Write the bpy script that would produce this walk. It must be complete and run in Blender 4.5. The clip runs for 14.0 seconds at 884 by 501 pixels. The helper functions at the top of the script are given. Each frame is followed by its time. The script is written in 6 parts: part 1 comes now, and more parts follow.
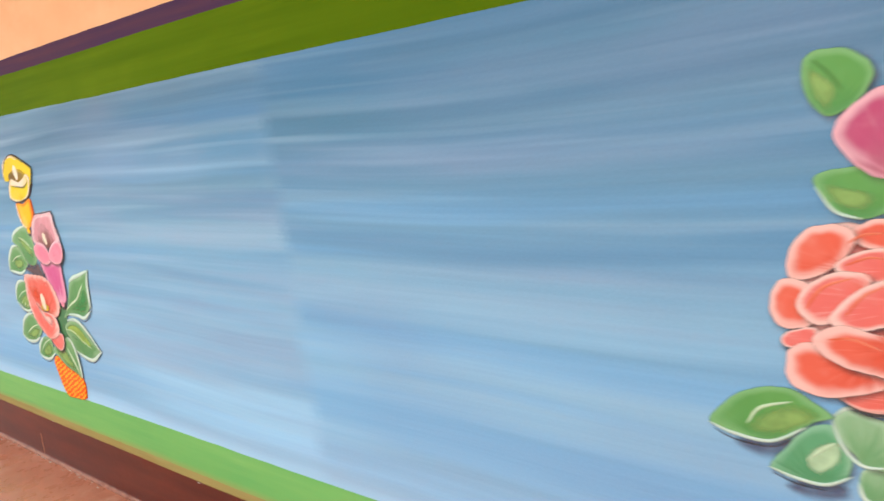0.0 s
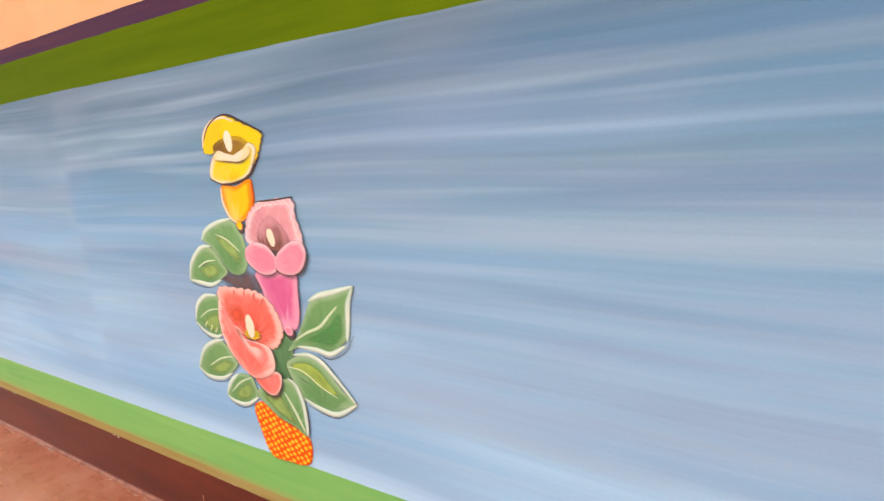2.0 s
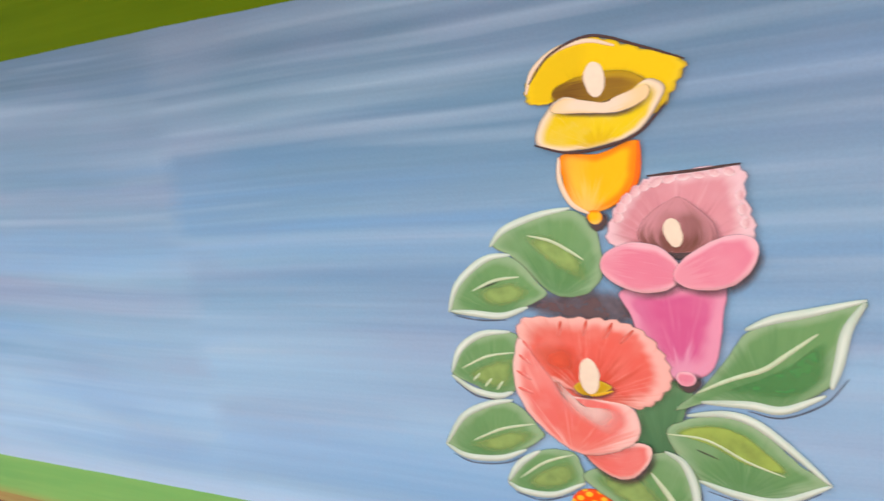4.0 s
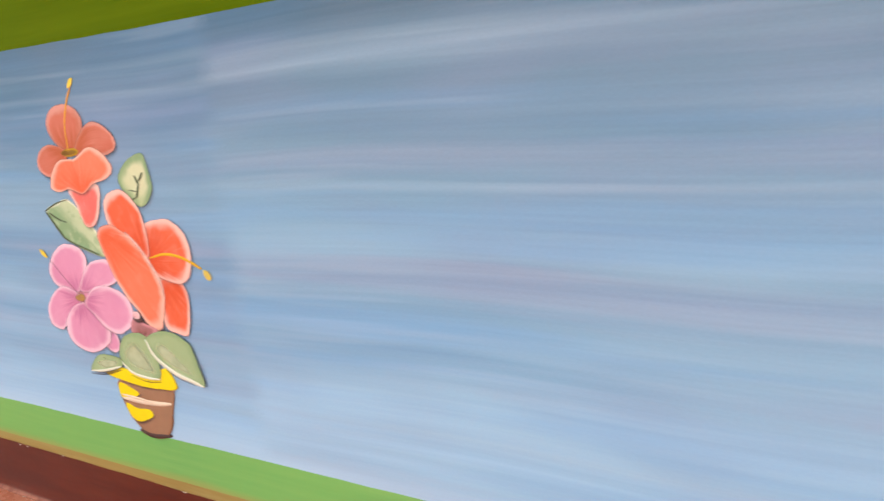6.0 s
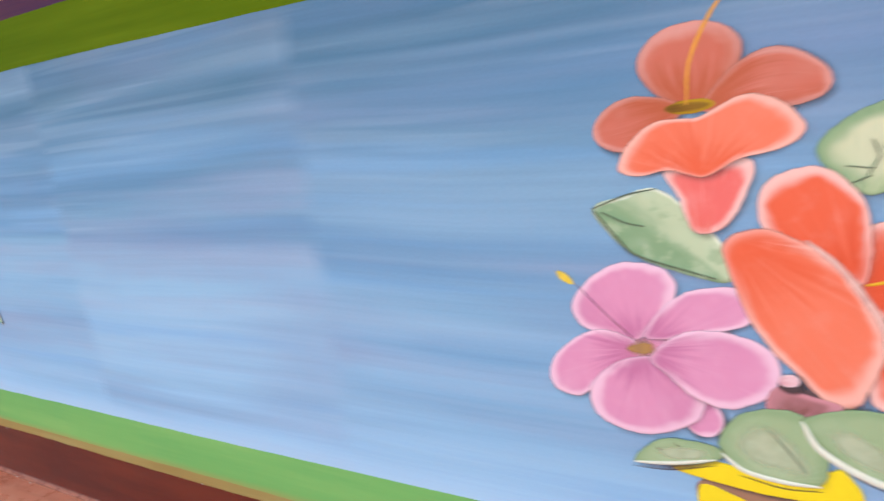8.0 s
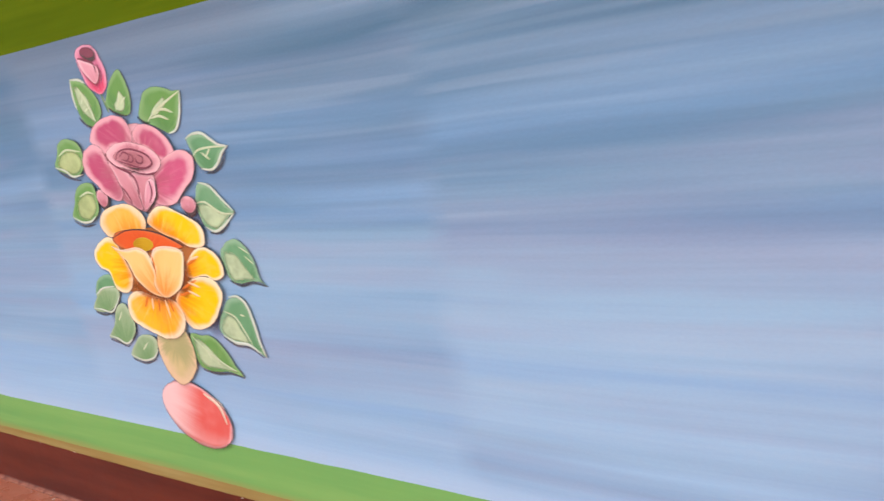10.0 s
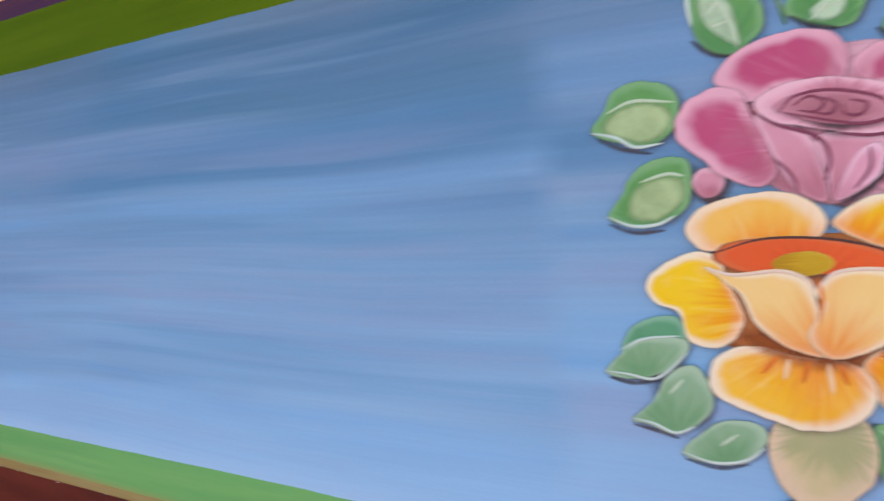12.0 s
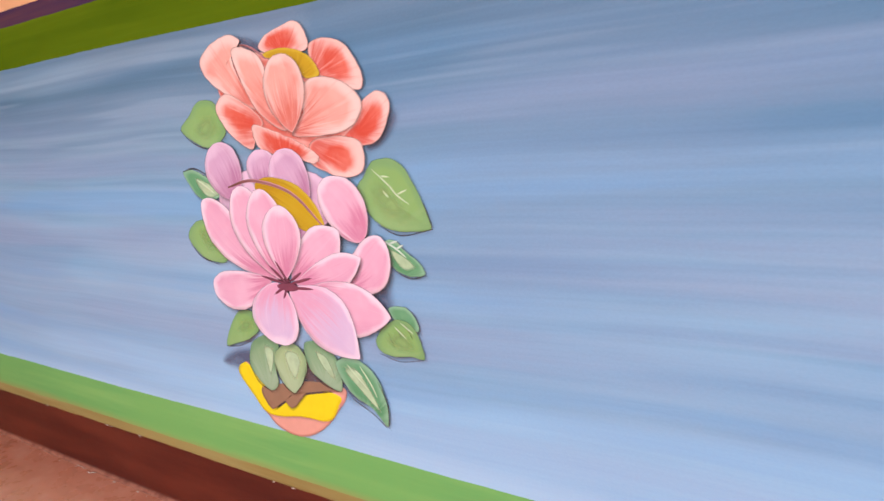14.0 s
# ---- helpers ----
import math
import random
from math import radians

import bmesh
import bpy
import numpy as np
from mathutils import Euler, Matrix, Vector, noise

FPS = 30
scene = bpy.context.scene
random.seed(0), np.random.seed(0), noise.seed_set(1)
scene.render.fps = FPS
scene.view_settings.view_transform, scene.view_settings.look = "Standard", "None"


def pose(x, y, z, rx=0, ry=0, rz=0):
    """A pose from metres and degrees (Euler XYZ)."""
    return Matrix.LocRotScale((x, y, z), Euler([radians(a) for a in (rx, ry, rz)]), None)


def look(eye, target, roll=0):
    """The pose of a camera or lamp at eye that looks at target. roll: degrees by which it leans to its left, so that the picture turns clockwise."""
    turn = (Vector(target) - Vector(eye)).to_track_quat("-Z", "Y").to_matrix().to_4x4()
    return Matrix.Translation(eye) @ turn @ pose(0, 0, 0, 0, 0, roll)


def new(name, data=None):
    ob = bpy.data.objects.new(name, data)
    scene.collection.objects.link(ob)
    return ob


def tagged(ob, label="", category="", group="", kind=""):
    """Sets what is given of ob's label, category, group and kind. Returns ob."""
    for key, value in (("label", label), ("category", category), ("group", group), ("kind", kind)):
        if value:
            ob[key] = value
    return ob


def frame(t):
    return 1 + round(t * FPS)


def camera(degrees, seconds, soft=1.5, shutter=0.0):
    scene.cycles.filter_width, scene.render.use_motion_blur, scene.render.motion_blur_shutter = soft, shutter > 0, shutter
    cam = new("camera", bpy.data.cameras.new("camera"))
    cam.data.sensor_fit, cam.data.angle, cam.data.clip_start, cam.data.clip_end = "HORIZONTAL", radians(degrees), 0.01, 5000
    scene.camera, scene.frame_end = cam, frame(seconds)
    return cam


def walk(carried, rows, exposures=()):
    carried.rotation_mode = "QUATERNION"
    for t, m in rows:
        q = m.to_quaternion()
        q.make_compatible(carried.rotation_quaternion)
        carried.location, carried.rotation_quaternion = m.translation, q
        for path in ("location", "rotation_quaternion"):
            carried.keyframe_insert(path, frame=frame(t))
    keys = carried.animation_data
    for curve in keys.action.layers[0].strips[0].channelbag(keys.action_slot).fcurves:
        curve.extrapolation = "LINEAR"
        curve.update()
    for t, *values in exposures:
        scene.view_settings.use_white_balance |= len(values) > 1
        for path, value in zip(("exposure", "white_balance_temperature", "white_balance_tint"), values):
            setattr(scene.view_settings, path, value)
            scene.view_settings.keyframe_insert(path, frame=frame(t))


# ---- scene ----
from collections import defaultdict

# ---------------------------------------------------------------- camera
cam = camera(69.57, 14.0, soft=1.4, shutter=0.3)
PATH = [
    (0.0, pose(2.898, -1.108, 1.455, 77.71, 6.50, 35.19)),
    (0.2, pose(2.769, -1.110, 1.429, 78.22, 5.03, 36.72)),
    (0.5, pose(2.555, -1.081, 1.445, 77.54, 5.15, 39.78)),
    (1.0, pose(2.235, -1.096, 1.431, 77.82, 4.22, 39.01)),
    (1.5, pose(1.903, -1.111, 1.438, 77.35, 5.76, 35.47)),
    (1.8, pose(1.651, -1.132, 1.418, 79.18, 3.99, 35.60)),
    (2.0, pose(1.526, -1.119, 1.432, 77.72, 5.63, 35.50)),
    (2.2, pose(1.362, -1.156, 1.409, 78.25, 5.00, 34.17)),
    (2.5, pose(1.160, -1.150, 1.406, 77.07, 4.88, 28.65)),
    (3.0, pose(0.849, -1.144, 1.401, 76.11, 5.54, 26.18)),
    (3.3, pose(0.617, -1.091, 1.397, 76.39, 4.79, 24.39)),
    (3.5, pose(0.490, -1.101, 1.413, 74.04, 5.59, 24.56)),
    (3.7, pose(0.344, -1.115, 1.371, 75.39, 4.81, 24.75)),
    (4.0, pose(0.193, -1.144, 1.391, 77.46, 6.23, 23.15)),
    (4.2, pose(0.066, -1.179, 1.367, 78.45, 6.19, 21.94)),
    (6.3, pose(-1.509, -1.182, 1.393, 76.49, 4.54, 27.16)),
    (6.5, pose(-1.683, -1.149, 1.377, 76.30, 4.33, 26.62)),
    (7.0, pose(-2.111, -1.153, 1.384, 76.84, 4.35, 26.46)),
    (7.5, pose(-2.496, -1.193, 1.392, 76.54, 4.75, 27.10)),
    (8.0, pose(-2.913, -1.178, 1.393, 76.49, 6.62, 29.06)),
    (8.2, pose(-3.050, -1.177, 1.402, 75.60, 6.48, 32.32)),
    (10.3, pose(-4.622, -1.115, 1.346, 76.26, 7.29, 28.00)),
    (10.5, pose(-4.785, -1.089, 1.329, 77.16, 7.23, 28.18)),
    (11.0, pose(-5.178, -1.071, 1.353, 77.85, 6.14, 29.29)),
    (11.5, pose(-5.600, -1.104, 1.347, 79.06, 6.47, 25.72)),
    (12.0, pose(-6.031, -1.151, 1.327, 79.34, 6.33, 27.67)),
    (12.2, pose(-6.201, -1.152, 1.338, 77.52, 9.05, 28.09)),
    (12.5, pose(-6.454, -1.172, 1.356, 76.70, 8.33, 29.64)),
    (13.0, pose(-6.869, -1.210, 1.355, 76.64, 7.61, 29.14)),
    (13.5, pose(-7.323, -1.225, 1.357, 78.28, 5.98, 31.98)),
    (13.8, pose(-7.593, -1.246, 1.335, 78.57, 4.61, 33.79)),
    (14.0, pose(-7.777, -1.236, 1.311, 79.04, 3.95, 32.11)),
]
EXPOSURES = [
    (0.0, -0.04, 6000, -6.0), (0.5, 0.01, 6900, 5.0), (1.0, 0.0, 6750, 6.0), (3.0, -0.10, 6700, 6.0), (3.6, -0.14, 6450, 3.0), (4.0, -0.22, 6150, 4.5), (6.5, -0.17, 6600, 6.0), (7.5, -0.18, 6200, 5.0), (8.0, -0.23, 5600, 4.0),
    (10.5, -0.26, 6350, 14.0), (11.0, -0.36, 5950, 13.0), (11.5, -0.50, 5600, 13.0), (12.0, -0.58, 5150, 8.0), (12.5, -0.1, 6900, 18.0), (13.0, -0.08, 6900, 17.0), (14.0, -0.12, 6150, 12.0),
]
walk(cam, PATH, EXPOSURES)

# ---------------------------------------------------------------- light
world = bpy.data.worlds.new("sky")
scene.world = world
world.use_nodes = True
_wn = world.node_tree.nodes
_sky = _wn.new("ShaderNodeTexSky")
_sky.sky_type, _sky.sun_disc = "NISHITA", False
_sky.sun_elevation, _sky.sun_rotation = radians(55), radians(20)
world.node_tree.links.new(_sky.outputs[0], _wn["Background"].inputs["Color"])
_wn["Background"].inputs["Strength"].default_value = 0.12

sun = new("sun", bpy.data.lights.new("sun", "SUN"))
sun.data.energy, sun.data.angle, sun.data.color = 3.0, radians(0.5), (1.0, 0.94, 0.86)
sun.matrix_world = look((0, 20, 40), (0, 0, 12))

# Added area lamp stands in for sky light through an unseen opening.
daylight = new("daylight_stand_in", bpy.data.lights.new("daylight_stand_in", "AREA"))
daylight.data.shape, daylight.data.size, daylight.data.size_y = "RECTANGLE", 17.0, 1.6
daylight.data.energy, daylight.data.color = 325.0, (0.95, 0.985, 1.0)
daylight.matrix_world = look((-3.5, -2.72, 1.65), (-3.5, 0, 0.45))

# ---------------------------------------------------------------- materials
def nodes_of(name, rough=0.5):
    m = bpy.data.materials.new(name)
    m.use_nodes = True
    nt = m.node_tree
    b = nt.nodes["Principled BSDF"]
    b.inputs["Roughness"].default_value = rough
    b.inputs["Specular IOR Level"].default_value = 0.12
    return m, nt, b


def nd(nt, kind, **kw):
    n = nt.nodes.new("ShaderNode" + kind)
    for k, v in kw.items():
        if k == "op":
            n.operation = v
        elif k == "blend":
            n.data_type, n.blend_type = "RGBA", v
        else:
            n.inputs[k].default_value = v
    return n


def put(nt, socket, v):
    if isinstance(v, bpy.types.NodeSocket):
        nt.links.new(v, socket)
    else:
        socket.default_value = v


def math_(nt, op, a, b=0.0, c=None, clamp=False):
    n = nt.nodes.new("ShaderNodeMath")
    n.operation, n.use_clamp = op, clamp
    put(nt, n.inputs[0], a)
    put(nt, n.inputs[1], b)
    if c is not None:
        put(nt, n.inputs[2], c)
    return n.outputs[0]


def ramp_(nt, v, lo, hi, a=0.0, b=1.0):
    n = nt.nodes.new("ShaderNodeMapRange")
    n.interpolation_type = "SMOOTHSTEP"
    put(nt, n.inputs["Value"], v)
    put(nt, n.inputs["From Min"], lo)
    put(nt, n.inputs["From Max"], hi)
    put(nt, n.inputs["To Min"], a)
    put(nt, n.inputs["To Max"], b)
    return n.outputs["Result"]


def mix_(nt, f, a, b, blend="MIX"):
    n = nt.nodes.new("ShaderNodeMix")
    n.data_type, n.blend_type = "RGBA", blend
    put(nt, n.inputs[0], f)
    put(nt, n.inputs[6], (*a, 1) if isinstance(a, tuple) else a)
    put(nt, n.inputs[7], (*b, 1) if isinstance(b, tuple) else b)
    return n.outputs[2]


def xyz_(nt, x, y, z):
    n = nt.nodes.new("ShaderNodeCombineXYZ")
    for i, v in enumerate((x, y, z)):
        put(nt, n.inputs[i], v)
    return n.outputs[0]


def noise_(nt, vec, scale, detail=3.0, rough=0.55, distort=0.0):
    n = nd(nt, "TexNoise", Scale=scale, Detail=detail, Roughness=rough, Distortion=distort)
    nt.links.new(vec, n.inputs["Vector"])
    return n.outputs["Fac"]


def place_(nt):
    n = nt.nodes.new("ShaderNodeTexCoord")
    s = nt.nodes.new("ShaderNodeSeparateXYZ")
    nt.links.new(n.outputs["Object"], s.inputs[0])
    return n.outputs["Object"], s.outputs[0], s.outputs[1], s.outputs[2]


def bump_(nt, bsdf, height, strength, distance):
    n = nd(nt, "Bump", Strength=strength, Distance=distance)
    nt.links.new(height, n.inputs["Height"])
    nt.links.new(n.outputs[0], bsdf.inputs["Normal"])


# where the painter's strokes were broken off, and how much deeper the blue is to the right of each
SEAMS = ((1.56, 0.40), (-1.02, 0.0), (-2.5, -0.50), (-3.97, 0.25), (-5.04, -0.17), (-6.42, -0.15), (-8.95, 0.60))


def mural_blue():
    m, nt, b = nodes_of("brushed_blue_emulsion", 0.5)
    b.inputs["Specular IOR Level"].default_value = 0.05
    vec, x, y, z = place_(nt)

    def stretched(sx, off, sz, bowed, detail=3.0):
        return noise_(nt, xyz_(nt, math_(nt, "MULTIPLY", x, sx), off, math_(nt, "MULTIPLY", bowed, sz)), 1.0, detail, 0.55)

    wob = noise_(nt, xyz_(nt, 0.0, 0.0, z), 4.0, 2.0)
    ends = noise_(nt, xyz_(nt, 0.0, 3.0, z), 55.0, 2.0)
    frayed = nd(nt, "TexWhiteNoise")
    nt.links.new(vec, frayed.inputs["Vector"])
    edge = math_(nt, "MULTIPLY_ADD", wob, 0.12, math_(nt, "SUBTRACT", x, 0.06))
    edge = math_(nt, "MULTIPLY_ADD", math_(nt, "SUBTRACT", ends, 0.5), 0.02, edge)
    edge = math_(nt, "MULTIPLY_ADD", math_(nt, "SUBTRACT", frayed.outputs["Value"], 0.5), 0.07, edge)
    cell, near, own = 1.0, 0.0, 0.0
    for s, deeper in SEAMS:
        cell = math_(nt, "ADD", cell, math_(nt, "GREATER_THAN", edge, s))
        own = math_(nt, "MULTIPLY_ADD", ramp_(nt, edge, s - 0.03, s + 0.03), deeper, own)
        near = math_(nt, "ADD", near, math_(nt, "MULTIPLY", ramp_(nt, edge, s - 0.07, s - 0.01), math_(nt, "LESS_THAN", edge, s)))
    sweep = noise_(nt, xyz_(nt, math_(nt, "MULTIPLY", x, 0.6), 4.0, math_(nt, "MULTIPLY", z, 0.7)), 1.0, 1.0)
    bow = math_(nt, "MULTIPLY_ADD", sweep, 0.09, z)
    shift = math_(nt, "MULTIPLY", cell, 3.17)
    late = math_(nt, "MULTIPLY", shift, 0.22)
    broad = stretched(0.30, math_(nt, "MULTIPLY", shift, 0.08), 5.0, bow)
    block = stretched(0.35, shift, 4.0, bow, 2.0)
    strokes = stretched(0.45, math_(nt, "ADD", late, 7.0), 10.0, bow, 2.0)
    dabs = stretched(0.8, math_(nt, "ADD", shift, 1.7), 20.0, bow, 2.0)
    hairs = stretched(2.0, 2.0, 90.0, bow, 2.0)
    cloud = noise_(nt, xyz_(nt, x, 0.0, z), 0.9, 2.0)
    # Darker towards the top: own paint, plus light balance put into the colour.
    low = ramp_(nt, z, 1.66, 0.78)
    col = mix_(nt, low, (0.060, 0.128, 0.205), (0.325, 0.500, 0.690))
    col = mix_(nt, math_(nt, "MULTIPLY", ramp_(nt, broad, 0.42, 0.66), ramp_(nt, z, 0.55, 1.25, 0.18, 0.66)), col, (0.088, 0.190, 0.335))
    col = mix_(nt, math_(nt, "MULTIPLY", ramp_(nt, block, 0.46, 0.66), 0.30), col, (0.100, 0.215, 0.400))
    col = mix_(nt, math_(nt, "MULTIPLY", ramp_(nt, block, 0.48, 0.32), 0.20), col, (0.330, 0.440, 0.610))
    col = mix_(nt, math_(nt, "MULTIPLY", ramp_(nt, strokes, 0.48, 0.74), 0.35), col, (0.330, 0.450, 0.575))
    col = mix_(nt, math_(nt, "MULTIPLY", ramp_(nt, strokes, 0.47, 0.28), ramp_(nt, z, 0.55, 1.0, 0.20, 0.36)), col, (0.115, 0.240, 0.440))
    col = mix_(nt, math_(nt, "MULTIPLY", ramp_(nt, dabs, 0.56, 0.70), 0.20), col, (0.400, 0.500, 0.640))
    rays = stretched(0.16, math_(nt, "ADD", late, 11.0), 13.0, bow, 2.0)
    col = mix_(nt, math_(nt, "MULTIPLY", ramp_(nt, rays, 0.52, 0.70), 0.24), col, (0.380, 0.490, 0.625))
    fine = stretched(0.30, 15.0, 30.0, bow, 2.0)
    col = mix_(nt, math_(nt, "MULTIPLY", ramp_(nt, fine, 0.54, 0.72), 0.10), col, (0.420, 0.530, 0.660))
    col = mix_(nt, math_(nt, "MULTIPLY", ramp_(nt, fine, 0.46, 0.28), 0.10), col, (0.150, 0.270, 0.430))
    patch = noise_(nt, xyz_(nt, math_(nt, "MULTIPLY", x, 0.9), shift, math_(nt, "MULTIPLY", z, 3.0)), 1.0, 3.0)
    col = mix_(nt, math_(nt, "MULTIPLY", ramp_(nt, patch, 0.48, 0.68), 0.30), col, (0.225, 0.265, 0.420))
    col = mix_(nt, math_(nt, "MULTIPLY", ramp_(nt, cloud, 0.47, 0.68), 0.30), col, (0.255, 0.310, 0.455))
    col = mix_(nt, math_(nt, "MULTIPLY", math_(nt, "MAXIMUM", own, 0.0), 0.40), col, (0.105, 0.215, 0.375))
    hue = stretched(0.40, math_(nt, "ADD", late, 19.0), 7.0, bow, 3.0)
    lower = ramp_(nt, z, 1.60, 1.15, 0.25, 1.0)
    col = mix_(nt, math_(nt, "MULTIPLY", math_(nt, "MULTIPLY", ramp_(nt, hue, 0.48, 0.66), 0.42), lower), col, (0.285, 0.325, 0.475))
    col = mix_(nt, math_(nt, "MULTIPLY", math_(nt, "MULTIPLY", ramp_(nt, hue, 0.48, 0.32), 0.42), lower), col, (0.180, 0.350, 0.610))
    col = mix_(nt, math_(nt, "MULTIPLY", near, ramp_(nt, strokes, 0.3, 0.7, 0.0, 0.08)), col, (0.380, 0.470, 0.610))
    foot = math_(nt, "MULTIPLY", ramp_(nt, z, 0.80, 0.47), ramp_(nt, broad, 0.62, 0.42, 0.10, 0.55))
    col = mix_(nt, foot, col, (0.360, 0.560, 0.800))
    col = mix_(nt, math_(nt, "MULTIPLY", ramp_(nt, z, 0.515, 0.435), 0.45), col, (0.450, 0.590, 0.760))
    head = math_(nt, "MULTIPLY", ramp_(nt, z, 1.50, 1.63), ramp_(nt, cloud, 0.35, 0.6, 0.1, 0.5))
    col = mix_(nt, head, col, (0.130, 0.160, 0.205))
    col = mix_(nt, 1.0, col, (1.10, 1.075, 1.025), "MULTIPLY")
    tone = mix_(nt, hairs, (0.42, 0.42, 0.42), (0.58, 0.58, 0.58))
    col = mix_(nt, 0.5, col, tone, "OVERLAY")
    speck = noise_(nt, vec, 170.0, 2.0, 0.7)
    col = mix_(nt, 0.35, col, mix_(nt, speck, (0.38, 0.38, 0.38), (0.62, 0.62, 0.62)), "OVERLAY")
    nt.links.new(col, b.inputs["Base Color"])
    h = math_(nt, "ADD", math_(nt, "MULTIPLY", hairs, 0.5), noise_(nt, vec, 9.0, 3.0))
    bump_(nt, b, h, 0.10, 0.004)
    return m


def brushed(name, base, dark, light, rough=0.45, along=0.8, across=26.0, grain=0.15, fade=None, gloss=0.12):
    """Hand-brushed emulsion with lengthwise strokes and faint stains."""
    m, nt, b = nodes_of(name, rough)
    b.inputs["Specular IOR Level"].default_value = gloss
    vec, x, y, z = place_(nt)
    a = noise_(nt, xyz_(nt, math_(nt, "MULTIPLY", x, along), y, math_(nt, "MULTIPLY", z, across)), 1.0, 4.0, 0.6)
    c = noise_(nt, vec, 2.3, 3.0)
    col = mix_(nt, ramp_(nt, a, 0.35, 0.7), dark, light)
    col = mix_(nt, ramp_(nt, c, 0.3, 0.7, 0.25, 0.85), col, base)
    if fade:
        z0, z1, tint, most = fade
        zz = math_(nt, "MULTIPLY_ADD", math_(nt, "SUBTRACT", c, 0.5), 0.03, z)
        zz = math_(nt, "MULTIPLY_ADD", math_(nt, "SUBTRACT", a, 0.5), 0.02, zz)
        col = mix_(nt, ramp_(nt, zz, z0, z1, most, 0.0), col, tint)
    nt.links.new(col, b.inputs["Base Color"])
    bump_(nt, b, math_(nt, "ADD", a, noise_(nt, vec, 60.0, 2.0)), grain, 0.003)
    return m


def skirting_paint():
    m, nt, b = nodes_of("maroon_oxide_skirting", 0.34)
    b.inputs["Specular IOR Level"].default_value = 0.18
    vec, x, y, z = place_(nt)
    a = noise_(nt, xyz_(nt, math_(nt, "MULTIPLY", x, 1.2), y, math_(nt, "MULTIPLY", z, 9.0)), 1.0, 4.0, 0.6)
    c = noise_(nt, vec, 26.0, 3.0)
    col = mix_(nt, ramp_(nt, a, 0.3, 0.7), (0.088, 0.014, 0.008), (0.150, 0.027, 0.013))
    # Pale band at the coved foot: its reflection is put into the colour.
    foot_sheen = math_(nt, "MULTIPLY", ramp_(nt, z, 0.016, 0.002), ramp_(nt, c, 0.30, 0.6, 0.4, 1.0))
    col = mix_(nt, math_(nt, "MULTIPLY", foot_sheen, 0.85), col, (0.50, 0.20, 0.125))
    nt.links.new(col, b.inputs["Base Color"])
    bump_(nt, b, c, 0.15, 0.003)
    return m


def floor_oxide():
    m, nt, b = nodes_of("red_oxide_floor", 0.3)
    b.inputs["Specular IOR Level"].default_value = 0.45
    vec, x, y, z = place_(nt)
    a = noise_(nt, vec, 1.7, 4.0, 0.6, 0.5)
    c = noise_(nt, vec, 8.0, 5.0, 0.65)
    g = noise_(nt, vec, 90.0, 2.0)
    sc = noise_(nt, xyz_(nt, math_(nt, "MULTIPLY", x, 2.0), math_(nt, "MULTIPLY", y, 14.0), 0.0), 1.0, 3.0)
    col = mix_(nt, ramp_(nt, a, 0.3, 0.7), (0.560, 0.190, 0.108), (0.700, 0.275, 0.170))
    col = mix_(nt, ramp_(nt, c, 0.5, 0.75, 0.0, 0.6), col, (0.80, 0.43, 0.31))
    col = mix_(nt, ramp_(nt, sc, 0.55, 0.8, 0.0, 0.3), col, (0.34, 0.085, 0.040))
    col = mix_(nt, math_(nt, "MULTIPLY", g, 0.12), col, (0.6, 0.3, 0.2))
    nt.links.new(col, b.inputs["Base Color"])
    nt.links.new(ramp_(nt, c, 0.3, 0.8, 0.2, 0.5), b.inputs["Roughness"])
    bump_(nt, b, math_(nt, "ADD", c, math_(nt, "MULTIPLY", g, 0.2)), 0.05, 0.004)
    return m


def stroke_coords(nt):
    a = nt.nodes.new("ShaderNodeUVMap")
    a.uv_map = "shape"
    s = nt.nodes.new("ShaderNodeSeparateXYZ")
    nt.links.new(a.outputs[0], s.inputs[0])
    c = nt.nodes.new("ShaderNodeUVMap")
    c.uv_map = "rim"
    e = nt.nodes.new("ShaderNodeSeparateXYZ")
    nt.links.new(c.outputs[0], e.inputs[0])
    return s.outputs[0], s.outputs[1], e.outputs[0], e.outputs[1]


